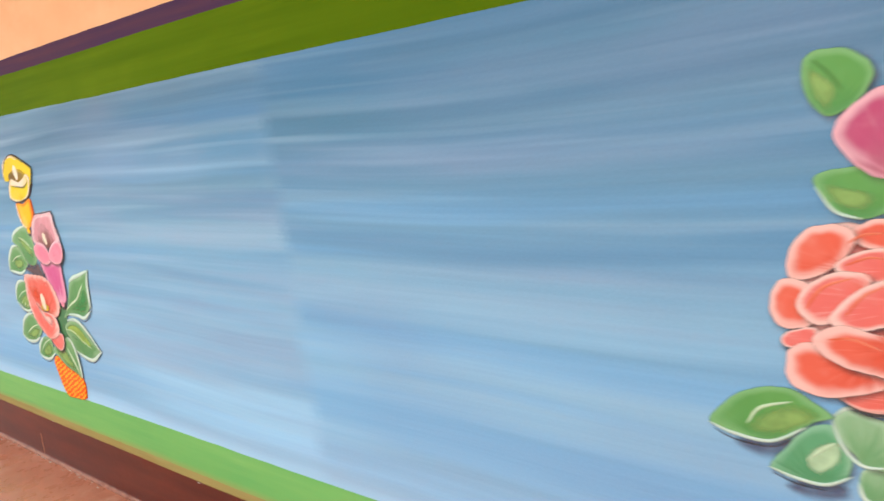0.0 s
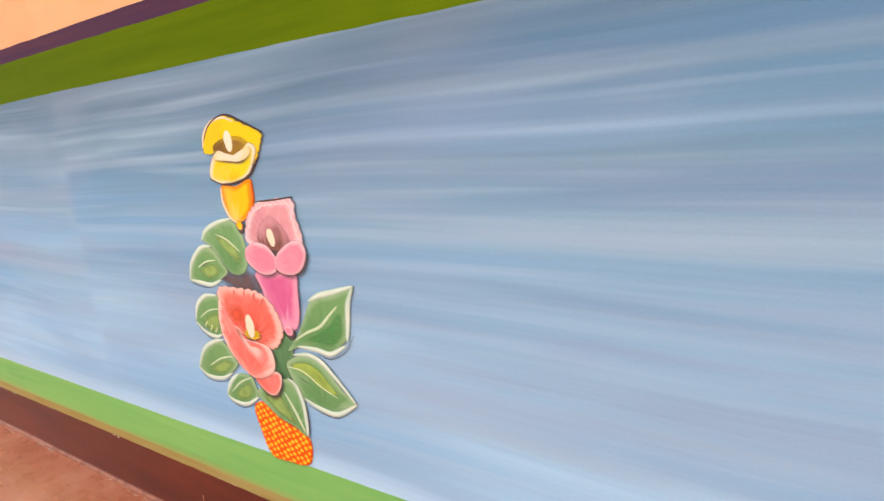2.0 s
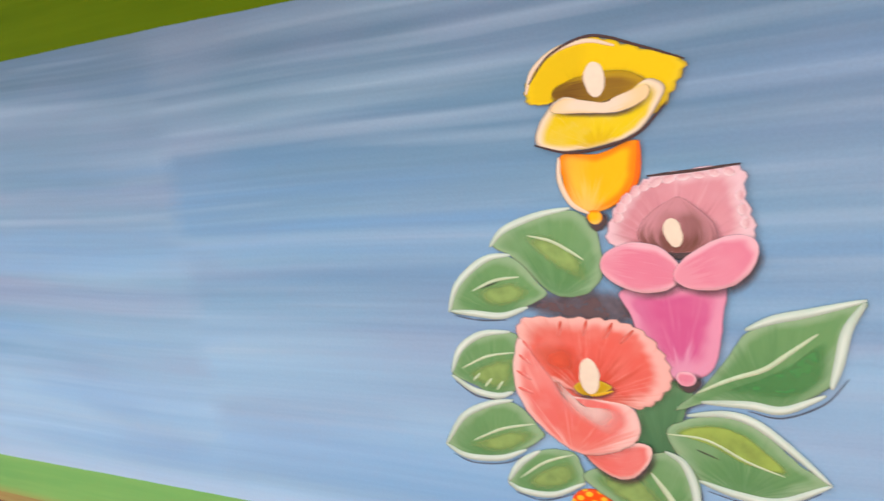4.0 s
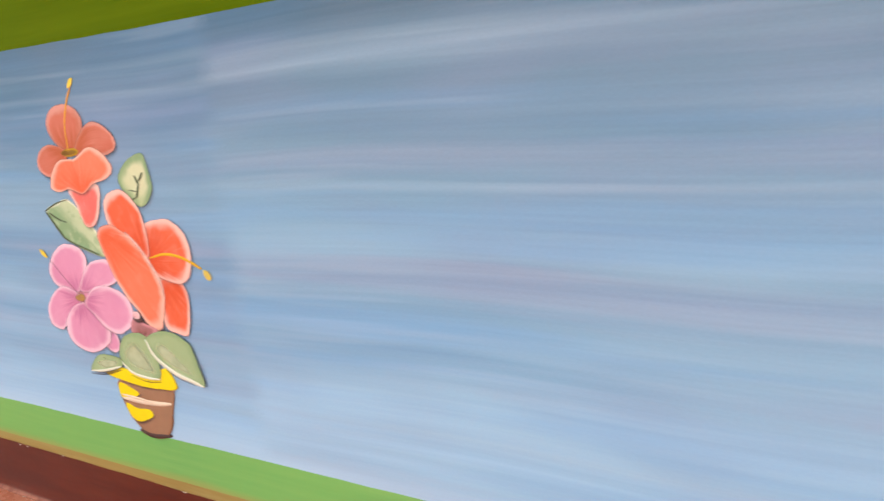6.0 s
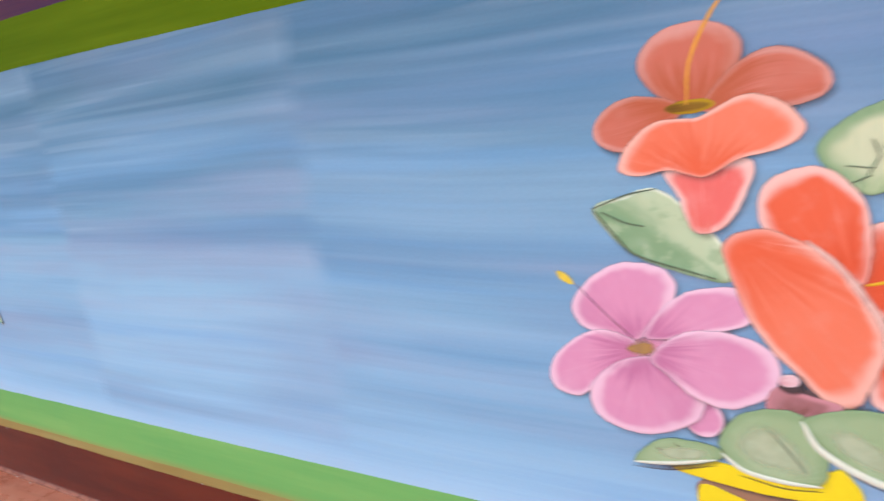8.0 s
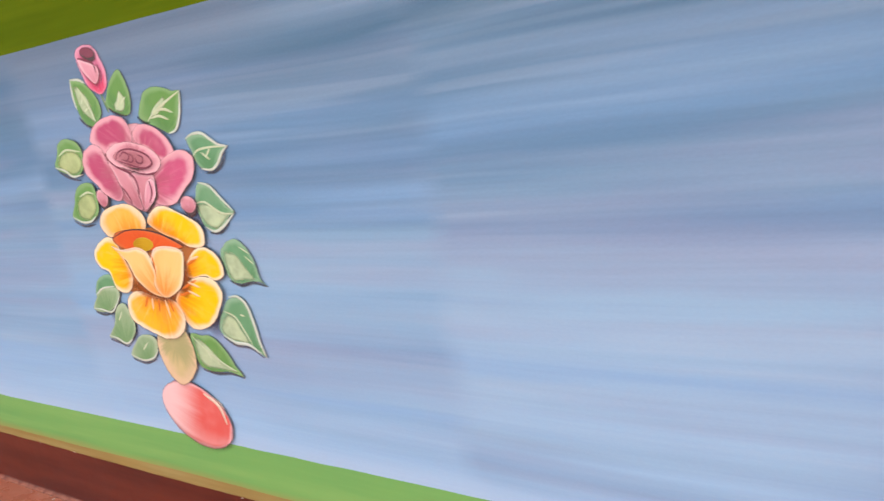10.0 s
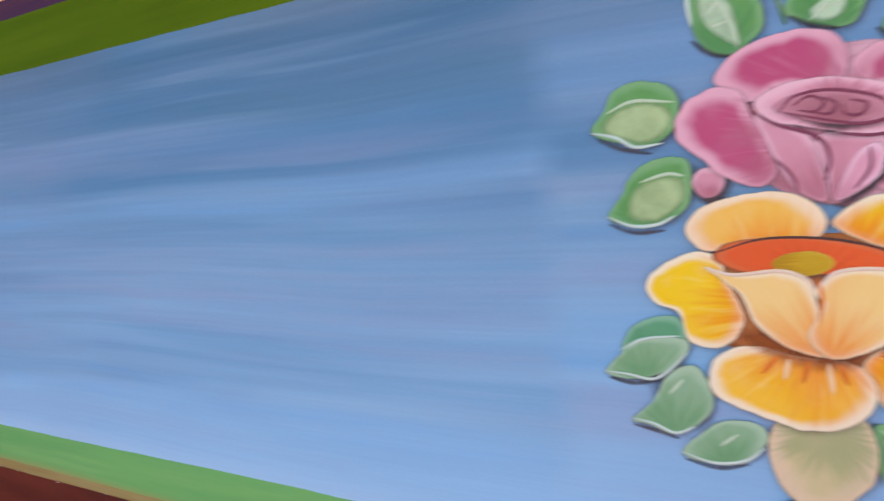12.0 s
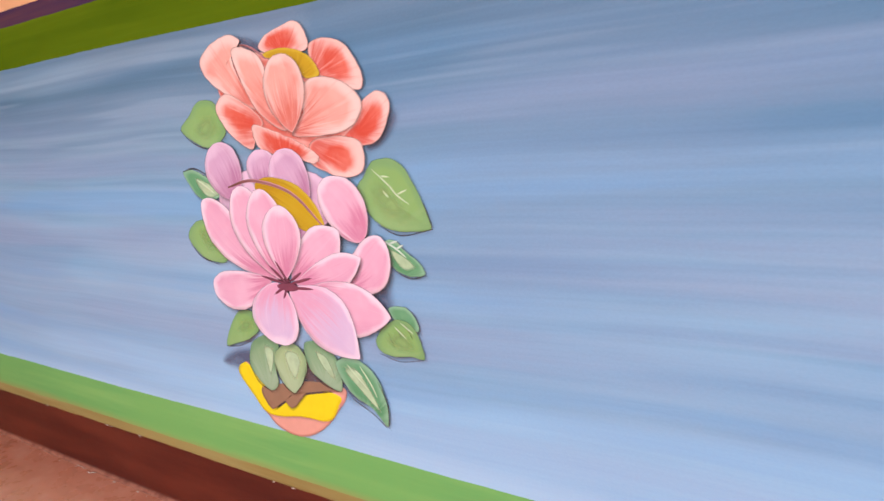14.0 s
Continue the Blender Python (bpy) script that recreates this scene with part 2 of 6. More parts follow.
def petal_paint(name, mid, rim, core, rimw=0.30, reach=0.75, streak=0.35, outline=0.0, line=(0.10, 0.05, 0.045), wild=1.0, mist=0.28):
    """Blended poster paint: a rim, a body and a heart at the petal's base, with strokes from base to tip."""
    m, nt, b = nodes_of(name, 0.45)
    b.inputs["Specular IOR Level"].default_value = 0.06
    s, t, e, r = stroke_coords(nt)
    vec, x, y, z = place_(nt)
    far = math_(nt, "MULTIPLY", r, 31.0)
    fan = noise_(nt, xyz_(nt, math_(nt, "MULTIPLY", t, 3.2), math_(nt, "MULTIPLY", s, 0.8), far), 1.0, 3.0, 0.65)
    hair = noise_(nt, xyz_(nt, math_(nt, "MULTIPLY", t, 11.0), math_(nt, "MULTIPLY", s, 1.4), far), 1.0, 2.0, 0.6)
    soft = noise_(nt, vec, 24.0, 3.0)
    swing = math_(nt, "SUBTRACT", noise_(nt, vec, 13.0, 2.0), 0.5)
    wide = math_(nt, "MAXIMUM", math_(nt, "MULTIPLY_ADD", swing, 1.8 * rimw, 1.0 * rimw), 0.05)
    col = mix_(nt, ramp_(nt, e, math_(nt, "MULTIPLY", wide, 0.35), math_(nt, "MULTIPLY", wide, 1.15)), rim, mid)
    ss = math_(nt, "MULTIPLY_ADD", math_(nt, "SUBTRACT", fan, 0.5), 0.9 * wild, s)
    ss = math_(nt, "MULTIPLY_ADD", math_(nt, "SUBTRACT", hair, 0.5), 0.5 * wild, ss)
    heart = math_(nt, "MULTIPLY", ramp_(nt, ss, reach, 0.12), ramp_(nt, e, 0.0, 0.14, 0.35, 1.0))
    col = mix_(nt, math_(nt, "MULTIPLY", heart, 0.85), col, core)
    # One side darker: the mural's modelling shade, put into the petal's colour.
    turn = math_(nt, "MULTIPLY", ramp_(nt, math_(nt, "MULTIPLY_ADD", swing, 0.8, t), -0.15, -0.85), ramp_(nt, e, 0.03, 0.2))
    col = mix_(nt, math_(nt, "MULTIPLY", turn, 0.28), col, core)
    col = mix_(nt, math_(nt, "MULTIPLY", ramp_(nt, hair, 0.56, 0.72), streak * 0.7), col, rim)
    col = mix_(nt, math_(nt, "MULTIPLY", ramp_(nt, hair, 0.44, 0.30), streak * 0.5), col, core)
    col = mix_(nt, math_(nt, "MULTIPLY", ramp_(nt, soft, 0.5, 0.75), 0.10), col, rim)
    # Pale blotches towards the tip: the mural's highlights, put into the colour.
    bloom = math_(nt, "MULTIPLY", ramp_(nt, noise_(nt, vec, 9.0, 2.0), 0.45, 0.75), ramp_(nt, s, 0.25, 0.6))
    col = mix_(nt, math_(nt, "MULTIPLY", bloom, mist), col, rim)
    if outline:
        col = mix_(nt, ramp_(nt, e, 0.09, 0.03, 0.0, outline), col, line)
    nt.links.new(col, b.inputs["Base Color"])
    thin = math_(nt, "MULTIPLY_ADD", math_(nt, "SUBTRACT", soft, 0.5), 0.06, e)
    nt.links.new(ramp_(nt, thin, 0.0, 0.04), b.inputs["Alpha"])
    bump_(nt, b, hair, 0.12, 0.002)
    return m


def leaf_paint(name, dark, light, pale, rimw=0.16, rib=0.8, veins=0.5, both=0.5):
    """Painted leaf: one half lighter, a pale midrib with side veins, and a pale edge."""
    m, nt, b = nodes_of(name, 0.42)
    b.inputs["Specular IOR Level"].default_value = 0.06
    s, t, e, r = stroke_coords(nt)
    vec, x, y, z = place_(nt)
    fan = noise_(nt, xyz_(nt, math_(nt, "MULTIPLY", t, 3.0), math_(nt, "MULTIPLY", s, 2.0), math_(nt, "MULTIPLY", r, 31.0)), 1.0, 3.0, 0.6)
    side = math_(nt, "MULTIPLY_ADD", math_(nt, "SUBTRACT", fan, 0.5), 0.9, t)
    col = mix_(nt, ramp_(nt, side, -0.35, 0.45), dark, light)
    blot = noise_(nt, vec, 26.0, 3.0, 0.6)
    col = mix_(nt, math_(nt, "MULTIPLY", ramp_(nt, blot, 0.50, 0.68), 0.55), col, light)
    col = mix_(nt, math_(nt, "MULTIPLY", ramp_(nt, blot, 0.46, 0.32), 0.45), col, dark)
    col = mix_(nt, math_(nt, "MULTIPLY", ramp_(nt, noise_(nt, vec, 11.0, 2.0), 0.52, 0.70), 0.16), col, pale)
    at = math_(nt, "ABSOLUTE", t)
    wav = math_(nt, "FRACT", math_(nt, "MULTIPLY_ADD", s, 5.0, math_(nt, "MULTIPLY", at, -1.6)))
    vein = math_(nt, "MULTIPLY", ramp_(nt, math_(nt, "ABSOLUTE", math_(nt, "SUBTRACT", wav, 0.5)), 0.10, 0.02), ramp_(nt, at, 0.75, 0.35))
    vein = math_(nt, "MULTIPLY", vein, math_(nt, "MULTIPLY", ramp_(nt, fan, 0.38, 0.6), ramp_(nt, s, 0.92, 0.7)))
    col = mix_(nt, math_(nt, "MULTIPLY", vein, veins), col, pale)
    mid = math_(nt, "MULTIPLY", ramp_(nt, at, 0.085, 0.03), ramp_(nt, s, 0.93, 0.75))
    col = mix_(nt, math_(nt, "MULTIPLY", mid, rib), col, pale)
    ee = math_(nt, "MULTIPLY_ADD", math_(nt, "SUBTRACT", fan, 0.5), 0.10, e)
    keep = ramp_(nt, t, -0.5, 0.3, both, 1.0)
    keep = math_(nt, "MULTIPLY", keep, ramp_(nt, s, 0.12, 0.35))
    col = mix_(nt, math_(nt, "MULTIPLY", ramp_(nt, ee, rimw, rimw * 0.45), keep), col, pale)
    nt.links.new(col, b.inputs["Base Color"])
    bump_(nt, b, fan, 0.15, 0.002)
    return m


def wash_paint(name, tint, amount, fade=0.75, solid=False):
    """A thin rubbed-in wash of paint that thins out to nothing at its edge."""
    m, nt, b = nodes_of(name, 0.45)
    s, t, e, r = stroke_coords(nt)
    vec, x, y, z = place_(nt)
    n = noise_(nt, vec, 22.0, 3.0)
    b.inputs["Base Color"].default_value = (*tint, 1)
    a = math_(nt, "MULTIPLY", ramp_(nt, e, 0.0, fade), ramp_(nt, n, 0.2, 0.7, 0.6 * amount, amount))
    if solid:
        a = math_(nt, "MAXIMUM", a, ramp_(nt, e, 0.30, 0.45))
    nt.links.new(a, b.inputs["Alpha"])
    return m


def dotted_paint():
    m, nt, b = nodes_of("orange_paint_with_yellow_dots", 0.4)
    vec, x, y, z = place_(nt)
    u = math_(nt, "MULTIPLY_ADD", x, 0.62, math_(nt, "MULTIPLY", z, 0.45))
    v = math_(nt, "MULTIPLY_ADD", x, -0.42, math_(nt, "MULTIPLY", z, 0.80))
    n = nd(nt, "TexVoronoi", Scale=62.0, Randomness=0.25)
    nt.links.new(xyz_(nt, u, 0.0, v), n.inputs["Vector"])
    col = mix_(nt, ramp_(nt, n.outputs["Distance"], 0.42, 0.30), (0.90, 0.085, 0.006), (0.95, 0.50, 0.03))
    nt.links.new(col, b.inputs["Base Color"])
    return m


def plain(name, col, rough=0.5, spread=0.12, scale=30.0):
    m, nt, b = nodes_of(name, rough)
    vec, x, y, z = place_(nt)
    n = noise_(nt, vec, scale, 3.0)
    lo = tuple(c * (1 - spread) for c in col)
    hi = tuple(min(1.0, c * (1 + spread)) for c in col)
    nt.links.new(mix_(nt, n, lo, hi), b.inputs["Base Color"])
    bump_(nt, b, n, 0.1, 0.002)
    return m


BLUE = mural_blue()
PEACH = brushed("peach_wall_paint", (0.80, 0.39, 0.19), (0.74, 0.34, 0.16), (0.84, 0.44, 0.23), 0.5, 3.0, 5.0)
PURPLE = brushed("purple_stripe_paint", (0.078, 0.035, 0.066), (0.055, 0.026, 0.070), (0.120, 0.044, 0.056), 0.6, 1.0, 30.0, gloss=0.02)
# Upper and lower border greens differ partly by light put into their colours.
OLIVE = brushed("olive_border_paint_with_shade", (0.092, 0.142, 0.003), (0.066, 0.108, 0.002), (0.138, 0.188, 0.006), 0.6, 0.6, 12.0, gloss=0.015)
GREEN = brushed("leaf_green_border_paint_with_light", (0.205, 0.445, 0.115), (0.160, 0.390, 0.110), (0.275, 0.500, 0.140), 0.45, 0.8, 14.0, fade=(0.282, 0.318, (0.34, 0.34, 0.10), 0.75))
OCHRE = brushed("ochre_edge_paint", (0.37, 0.27, 0.085), (0.30, 0.19, 0.055), (0.42, 0.34, 0.13), 0.5, 1.5, 20.0)
MAROON = skirting_paint()
OXIDE = floor_oxide()
LIME = plain("white_limewash", (0.78, 0.76, 0.72), 0.7, 0.05, 4.0)
SCUFF = plain("pale_red_scuff", (0.46, 0.23, 0.16), 0.8)
CEMENT = plain("pale_cement_flecks", (0.74, 0.64, 0.56), 0.8)
EARTH = plain("dry_earth", (0.34, 0.26, 0.18), 0.9, 0.2, 0.8)

# ---------------------------------------------------------------- structure
X0, X1 = -15.0, 8.0
Z_SKIRT, Z_LIP, Z_FIELD, Z_OLIVE, Z_PURPLE, Z_PEACH, Z_TOP = 0.245, 0.288, 0.436, 1.636, 1.781, 1.835, 3.0


def mesh_object(name, bm, material, parent=None):
    me = bpy.data.meshes.new(name)
    bm.to_mesh(me)
    bm.free()
    me.materials.append(material)
    ob = new(name, me)
    if parent is not None:
        ob.parent = parent
    return ob


def part(name, bm, material, parent, label=""):
    ob = mesh_object(name, bm, material, parent)
    return tagged(ob, label) if label else ob


def box(bm, x0, x1, y0, y1, z0, z1):
    v = [bm.verts.new((x, y, z)) for x in (x0, x1) for y in (y0, y1) for z in (z0, z1)]
    for f in ((0, 1, 3, 2), (4, 6, 7, 5), (0, 4, 5, 1), (2, 3, 7, 6), (0, 2, 6, 4), (1, 5, 7, 3)):
        bm.faces.new([v[i] for i in f])


def boxed(name, material, *dims):
    bm = bmesh.new()
    box(bm, *dims)
    return mesh_object(name, bm, material)


def unsteady(z, x, seed):
    """The height of a hand-cut paint edge."""
    return z + 0.004 * noise.noise((x * 1.3, seed * 7.1, 0.0)) + 0.0018 * noise.noise((x * 9.0, seed * 3.7, 2.0))


def painted_strip(name, material, lo, hi, y=0.0):
    """A strip of the wall's painted face between two hand-cut edges, with the thickness of the plaster."""
    bm = bmesh.new()
    n = int((X1 - X0) / 0.05)
    rows = []
    for i in range(n + 1):
        x = X0 + (X1 - X0) * i / n
        a = unsteady(lo[0], x, lo[1]) if lo[1] else lo[0]
        c = unsteady(hi[0], x, hi[1]) if hi[1] else hi[0]
        rows.append([bm.verts.new(p) for p in ((x, y, a), (x, y, c), (x, 0.03, c), (x, 0.03, a))])
    for p, q in zip(rows, rows[1:]):
        for k in range(4):
            bm.faces.new((p[k], q[k], q[(k + 1) % 4], p[(k + 1) % 4]))
    bm.faces.new(rows[0][::-1])
    bm.faces.new(rows[-1])
    return mesh_object(name, bm, material)


tagged(boxed("wall_backing", LIME, X0, X1, 0.03, 0.25, 0.0, Z_TOP), "plain plastered masonry behind the painted wall face", "wall", kind="structure")
tagged(painted_strip("wall_upper", PEACH, (Z_PEACH, 1), (Z_TOP, 0)), "peach painted wall above the purple stripe", "wall", kind="structure")
tagged(painted_strip("trim_purple", PURPLE, (Z_PURPLE, 2), (Z_PEACH, 1)), "thin dark purple painted stripe along the wall", "painted stripe", kind="structure")
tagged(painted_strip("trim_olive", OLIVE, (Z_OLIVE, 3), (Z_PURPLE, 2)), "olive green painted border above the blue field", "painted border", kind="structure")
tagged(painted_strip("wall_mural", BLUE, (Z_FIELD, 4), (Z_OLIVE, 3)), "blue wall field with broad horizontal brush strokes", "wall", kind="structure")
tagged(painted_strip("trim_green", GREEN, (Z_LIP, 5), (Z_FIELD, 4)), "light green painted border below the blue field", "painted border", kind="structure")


def plaster_lip():
    """The rounded lower edge of the plaster, which stands proud of the skirting."""
    bm = bmesh.new()
    n = int((X1 - X0) / 0.05)
    rows = []
    for i in range(n + 1):
        x = X0 + (X1 - X0) * i / n
        a = unsteady(Z_LIP, x, 5)
        c = unsteady(Z_SKIRT, x, 6) + 0.002 * noise.noise((x * 23.0, 1.0, 5.0))
        rows.append([bm.verts.new(p) for p in ((x, 0.0, a), (x, 0.0, c + 0.012), (x, 0.003, c + 0.004), (x, 0.012, c), (x, 0.022, c), (x, 0.022, a))])
    for p, q in zip(rows, rows[1:]):
        for k in range(6):
            bm.faces.new((p[k], q[k], q[(k + 1) % 6], p[(k + 1) % 6]))
    return mesh_object("trim_lip", bm, OCHRE)


tagged(plaster_lip(), "worn ochre lower edge of the plaster", "plaster edge", kind="structure")


def skirting():
    bm = bmesh.new()
    prof = ((0.029, Z_SKIRT + 0.02), (0.024, Z_SKIRT + 0.02), (0.023, Z_SKIRT - 0.02), (0.020, 0.022), (0.017, 0.010), (0.011, 0.004), (0.002, 0.0012), (0.029, 0.0012))
    rows = []
    n = int((X1 - X0) / 0.08)
    for i in range(n + 1):
        x = X0 + (X1 - X0) * i / n
        w = 0.0018 * noise.noise((x * 2.1, 4.0, 1.0))
        rows.append([bm.verts.new((x, y + (w if 0 < k < 4 else 0), z)) for k, (y, z) in enumerate(prof)])
    k = len(prof)
    for p, q in zip(rows, rows[1:]):
        for j in range(k):
            bm.faces.new((p[j], q[j], q[(j + 1) % k], p[(j + 1) % k]))
    for f in bm.faces:
        f.smooth = True
    return mesh_object("baseboard", bm, MAROON)


tagged(skirting(), "dark maroon cement skirting along the floor", "skirting", kind="structure")
tagged(boxed("floor", OXIDE, X0, X1, -3.0, 0.028, -0.15, 0.0), "worn glossy red oxide cement floor", "floor", kind="structure")
# Unseen ceiling, parapet, beam, end walls and ground, added to bound the daylight.
tagged(boxed("ceiling", LIME, X0, X1, -3.0, 0.25, Z_TOP, Z_TOP + 0.15), "unseen whitewashed ceiling, added to close the place", "ceiling", kind="structure")
tagged(boxed("wall_parapet", PEACH, X0, X1, -3.0, -2.8, 0.0, 0.5), "unseen peach parapet, added on the assumed open side", "wall", kind="structure")
tagged(boxed("wall_beam", PEACH, X0, X1, -3.0, -2.8, 2.5, Z_TOP), "unseen peach beam, added above the assumed open side", "wall", kind="structure")
tagged(boxed("wall_end_west", PEACH, X0 - 0.2, X0, -3.0, 0.25, 0.0, Z_TOP), "unseen plain peach end wall, added to close the place", "wall", kind="structure")
tagged(boxed("wall_end_east", PEACH, X1, X1 + 0.2, -3.0, 0.25, 0.0, Z_TOP), "unseen plain peach end wall, added to close the place", "wall", kind="structure")
tagged(boxed("ground", EARTH, -1500, 1500, -1500, 1500, -0.5, -0.15 - 0.004), "unseen bare earth, added outside", "ground", kind="structure")


def flecks():
    """Cement flecks and grit along the foot of the skirting and chips along the plaster lip."""
    rng = random.Random(5)
    bm = bmesh.new()
    for i in range(420):
        x = rng.uniform(-11.5, 4.0)
        if noise.noise((x * 1.7, 0.0, 9.0)) < -0.1:
            continue
        low = rng.random() < 0.8
        c = Vector((x, rng.uniform(-0.012, 0.004), 0.0014)) if low else Vector((x, 0.0015, Z_SKIRT + rng.uniform(-0.001, 0.006)))
        sx, sy, sz = rng.uniform(0.003, 0.016), rng.uniform(0.0015, 0.004), rng.uniform(0.001, 0.003)
        top = bm.verts.new(c + Vector((0, -sy * 0.2, sz)))
        ring = [bm.verts.new(c + Vector((sx * math.cos(a) * rng.uniform(0.6, 1), sy * math.sin(a) * rng.uniform(0.6, 1), 0))) for a in (0, 1.05, 2.1, 3.14, 4.2, 5.2)]
        for k in range(6):
            bm.faces.new((ring[k], ring[(k + 1) % 6], top))
    return mesh_object("cement_flecks", bm, CEMENT)


tagged(flecks(), "pale cement grit and chips along the skirting", "grit", kind="stuff")


def scratch():
    """A long pale scrape down the skirting."""
    bm = bmesh.new()
    rows = []
    for i in range(9):
        u = i / 8
        z = 0.125 - 0.115 * u
        x = -0.548 - 0.010 * u + 0.003 * noise.noise((u * 4, 0.0, 3.0))
        w = 0.0016 + 0.0012 * math.sin(math.pi * u)
        rows.append([bm.verts.new(p) for p in ((x - w, 0.0195 + 0.012 * max(0.0, z - 0.02), z), (x, 0.0165, z), (x + w, 0.0195 + 0.012 * max(0.0, z - 0.02), z))])
    for p, q in zip(rows, rows[1:]):
        bm.faces.new((p[0], p[1], q[1], q[0]))
        bm.faces.new((p[1], p[2], q[2], q[1]))
    return mesh_object("baseboard_scrape", bm, SCUFF)


tagged(scratch(), "pale scrape mark down the maroon skirting", "scrape mark", kind="structure")

# ---------------------------------------------------------------- painted bouquets
P = {}
P["yellow"] = petal_paint("yellow_petal_paint", (0.82, 0.53, 0.001), (0.82, 0.55, 0.012), (0.60, 0.36, 0.003), 0.12, 0.40, 0.10, 0.3, wild=0.5, mist=0.05)
P["lip"] = petal_paint("cream_and_yellow_petal_paint", (0.80, 0.56, 0.004), (0.86, 0.66, 0.46), (0.70, 0.44, 0.004), 0.20, 0.3, 0.10, 0.35, wild=0.5)
P["tube"] = petal_paint("amber_tube_paint", (0.90, 0.48, 0.004), (0.87, 0.24, 0.004), (0.90, 0.56, 0.12), 0.34, 0.4, 0.1)
P["vermilionline"] = plain("orange_red_line_paint", (0.86, 0.15, 0.006), 0.45, 0.12, 60.0)
P["shell"] = petal_paint("shell_pink_paint", (0.80, 0.50, 0.50), (0.86, 0.62, 0.62), (0.70, 0.34, 0.36), 0.3, 0.5, 0.2)
P["lime"] = wash_paint("lime_green_wash", (0.360, 0.460, 0.090), 0.95, 0.22)
P["pink"] = petal_paint("soft_pink_petal_paint", (0.68, 0.28, 0.31), (0.82, 0.52, 0.54), (0.50, 0.18, 0.20), 0.28, 0.5, 0.35)
P["pinklobe"] = petal_paint("bright_pink_petal_paint", (0.74, 0.21, 0.29), (0.84, 0.45, 0.49), (0.78, 0.30, 0.36), 0.26, 0.4, 0.25)
P["pinktube"] = petal_paint("magenta_tube_paint", (0.62, 0.105, 0.25), (0.76, 0.29, 0.40), (0.74, 0.30, 0.42), 0.42, 0.30, 0.3)
P["red"] = petal_paint("red_petal_paint", (0.76, 0.125, 0.09), (0.86, 0.44, 0.37), (0.60, 0.07, 0.035), 0.30, 0.55, 0.35)
P["redlip"] = petal_paint("pale_red_petal_paint", (0.78, 0.155, 0.13), (0.88, 0.52, 0.45), (0.76, 0.15, 0.11), 0.28, 0.45, 0.35)
P["coral"] = petal_paint("coral_petal_paint", (0.82, 0.190, 0.100), (0.88, 0.44, 0.34), (0.74, 0.115, 0.045), 0.20, 0.6, 0.20, wild=0.8, mist=0.12)
P["coralrim"] = petal_paint("coral_petal_with_pale_rim", (0.77, 0.130, 0.058), (0.89, 0.50, 0.42), (0.66, 0.085, 0.030), 0.27, 0.7, 0.20, wild=0.9, mist=0.10)
P["dull"] = petal_paint("dusty_coral_petal_paint", (0.56, 0.150, 0.095), (0.66, 0.29, 0.23), (0.44, 0.10, 0.04), 0.28, 0.7, 0.30, mist=0.15)
P["orchid"] = petal_paint("orchid_pink_petal_paint", (0.70, 0.28, 0.42), (0.84, 0.52, 0.61), (0.50, 0.15, 0.28), 0.24, 0.50, 0.15, wild=0.8, mist=0.2)
P["rose"] = petal_paint("rose_petal_paint", (0.50, 0.080, 0.165), (0.78, 0.40, 0.44), (0.46, 0.12, 0.17), 0.40, 0.55, 0.20, wild=0.9, mist=0.22)
P["rosepale"] = petal_paint("pale_rose_petal_paint", (0.66, 0.28, 0.32), (0.78, 0.43, 0.46), (0.44, 0.14, 0.17), 0.35, 0.6, 0.3)
P["sun"] = petal_paint("golden_petal_with_cream_rim", (0.93, 0.58, 0.002), (0.95, 0.76, 0.48), (0.84, 0.25, 0.008), 0.22, 0.62, 0.15, wild=0.9, mist=0.05)
P["sunpale"] = petal_paint("apricot_petal_paint", (0.91, 0.50, 0.07), (0.94, 0.70, 0.43), (0.86, 0.28, 0.015), 0.30, 0.70, 0.20, wild=1.0, mist=0.12)
P["salmon"] = petal_paint("salmon_petal_paint", (0.84, 0.36, 0.29), (0.90, 0.57, 0.50), (0.66, 0.12, 0.080), 0.40, 0.62, 0.40, 0.20, (0.20, 0.07, 0.06), mist=0.15)
P["salmonred"] = petal_paint("salmon_petal_with_red_heart", (0.74, 0.135, 0.085), (0.90, 0.54, 0.47), (0.62, 0.060, 0.032), 0.55, 0.85, 0.35, 0.20, (0.22, 0.07, 0.05), mist=0.10)
P["lotus"] = petal_paint("lotus_pink_petal_paint", (0.80, 0.39, 0.50), (0.90, 0.64, 0.70), (0.64, 0.20, 0.31), 0.30, 0.45, 0.22, 0.10, (0.30, 0.08, 0.16))
P["mauve"] = petal_paint("mauve_petal_paint", (0.64, 0.36, 0.50), (0.76, 0.50, 0.62), (0.46, 0.18, 0.30), 0.35, 0.6, 0.3)
P["lotuspale"] = petal_paint("lilac_tipped_petal_paint", (0.70, 0.48, 0.64), (0.88, 0.66, 0.74), (0.78, 0.34, 0.46), 0.26, 0.65, 0.3)
P["bud"] = petal_paint("bud_pink_petal_paint", (0.62, 0.16, 0.27), (0.76, 0.34, 0.45), (0.72, 0.03, 0.10), 0.30, 0.55, 0.2)
P["peony"] = petal_paint("coral_rose_petal_paint", (0.76, 0.125, 0.075), (0.88, 0.48, 0.41), (0.66, 0.085, 0.045), 0.42, 0.5, 0.15, wild=0.7, mist=0.1)
P["edge"] = wash_paint("pale_coral_edge_paint", (0.88, 0.54, 0.45), 0.95, 0.8)
P["rust"] = plain("rust_brown_paint", (0.42, 0.14, 0.035), 0.5, 0.25, 30.0)
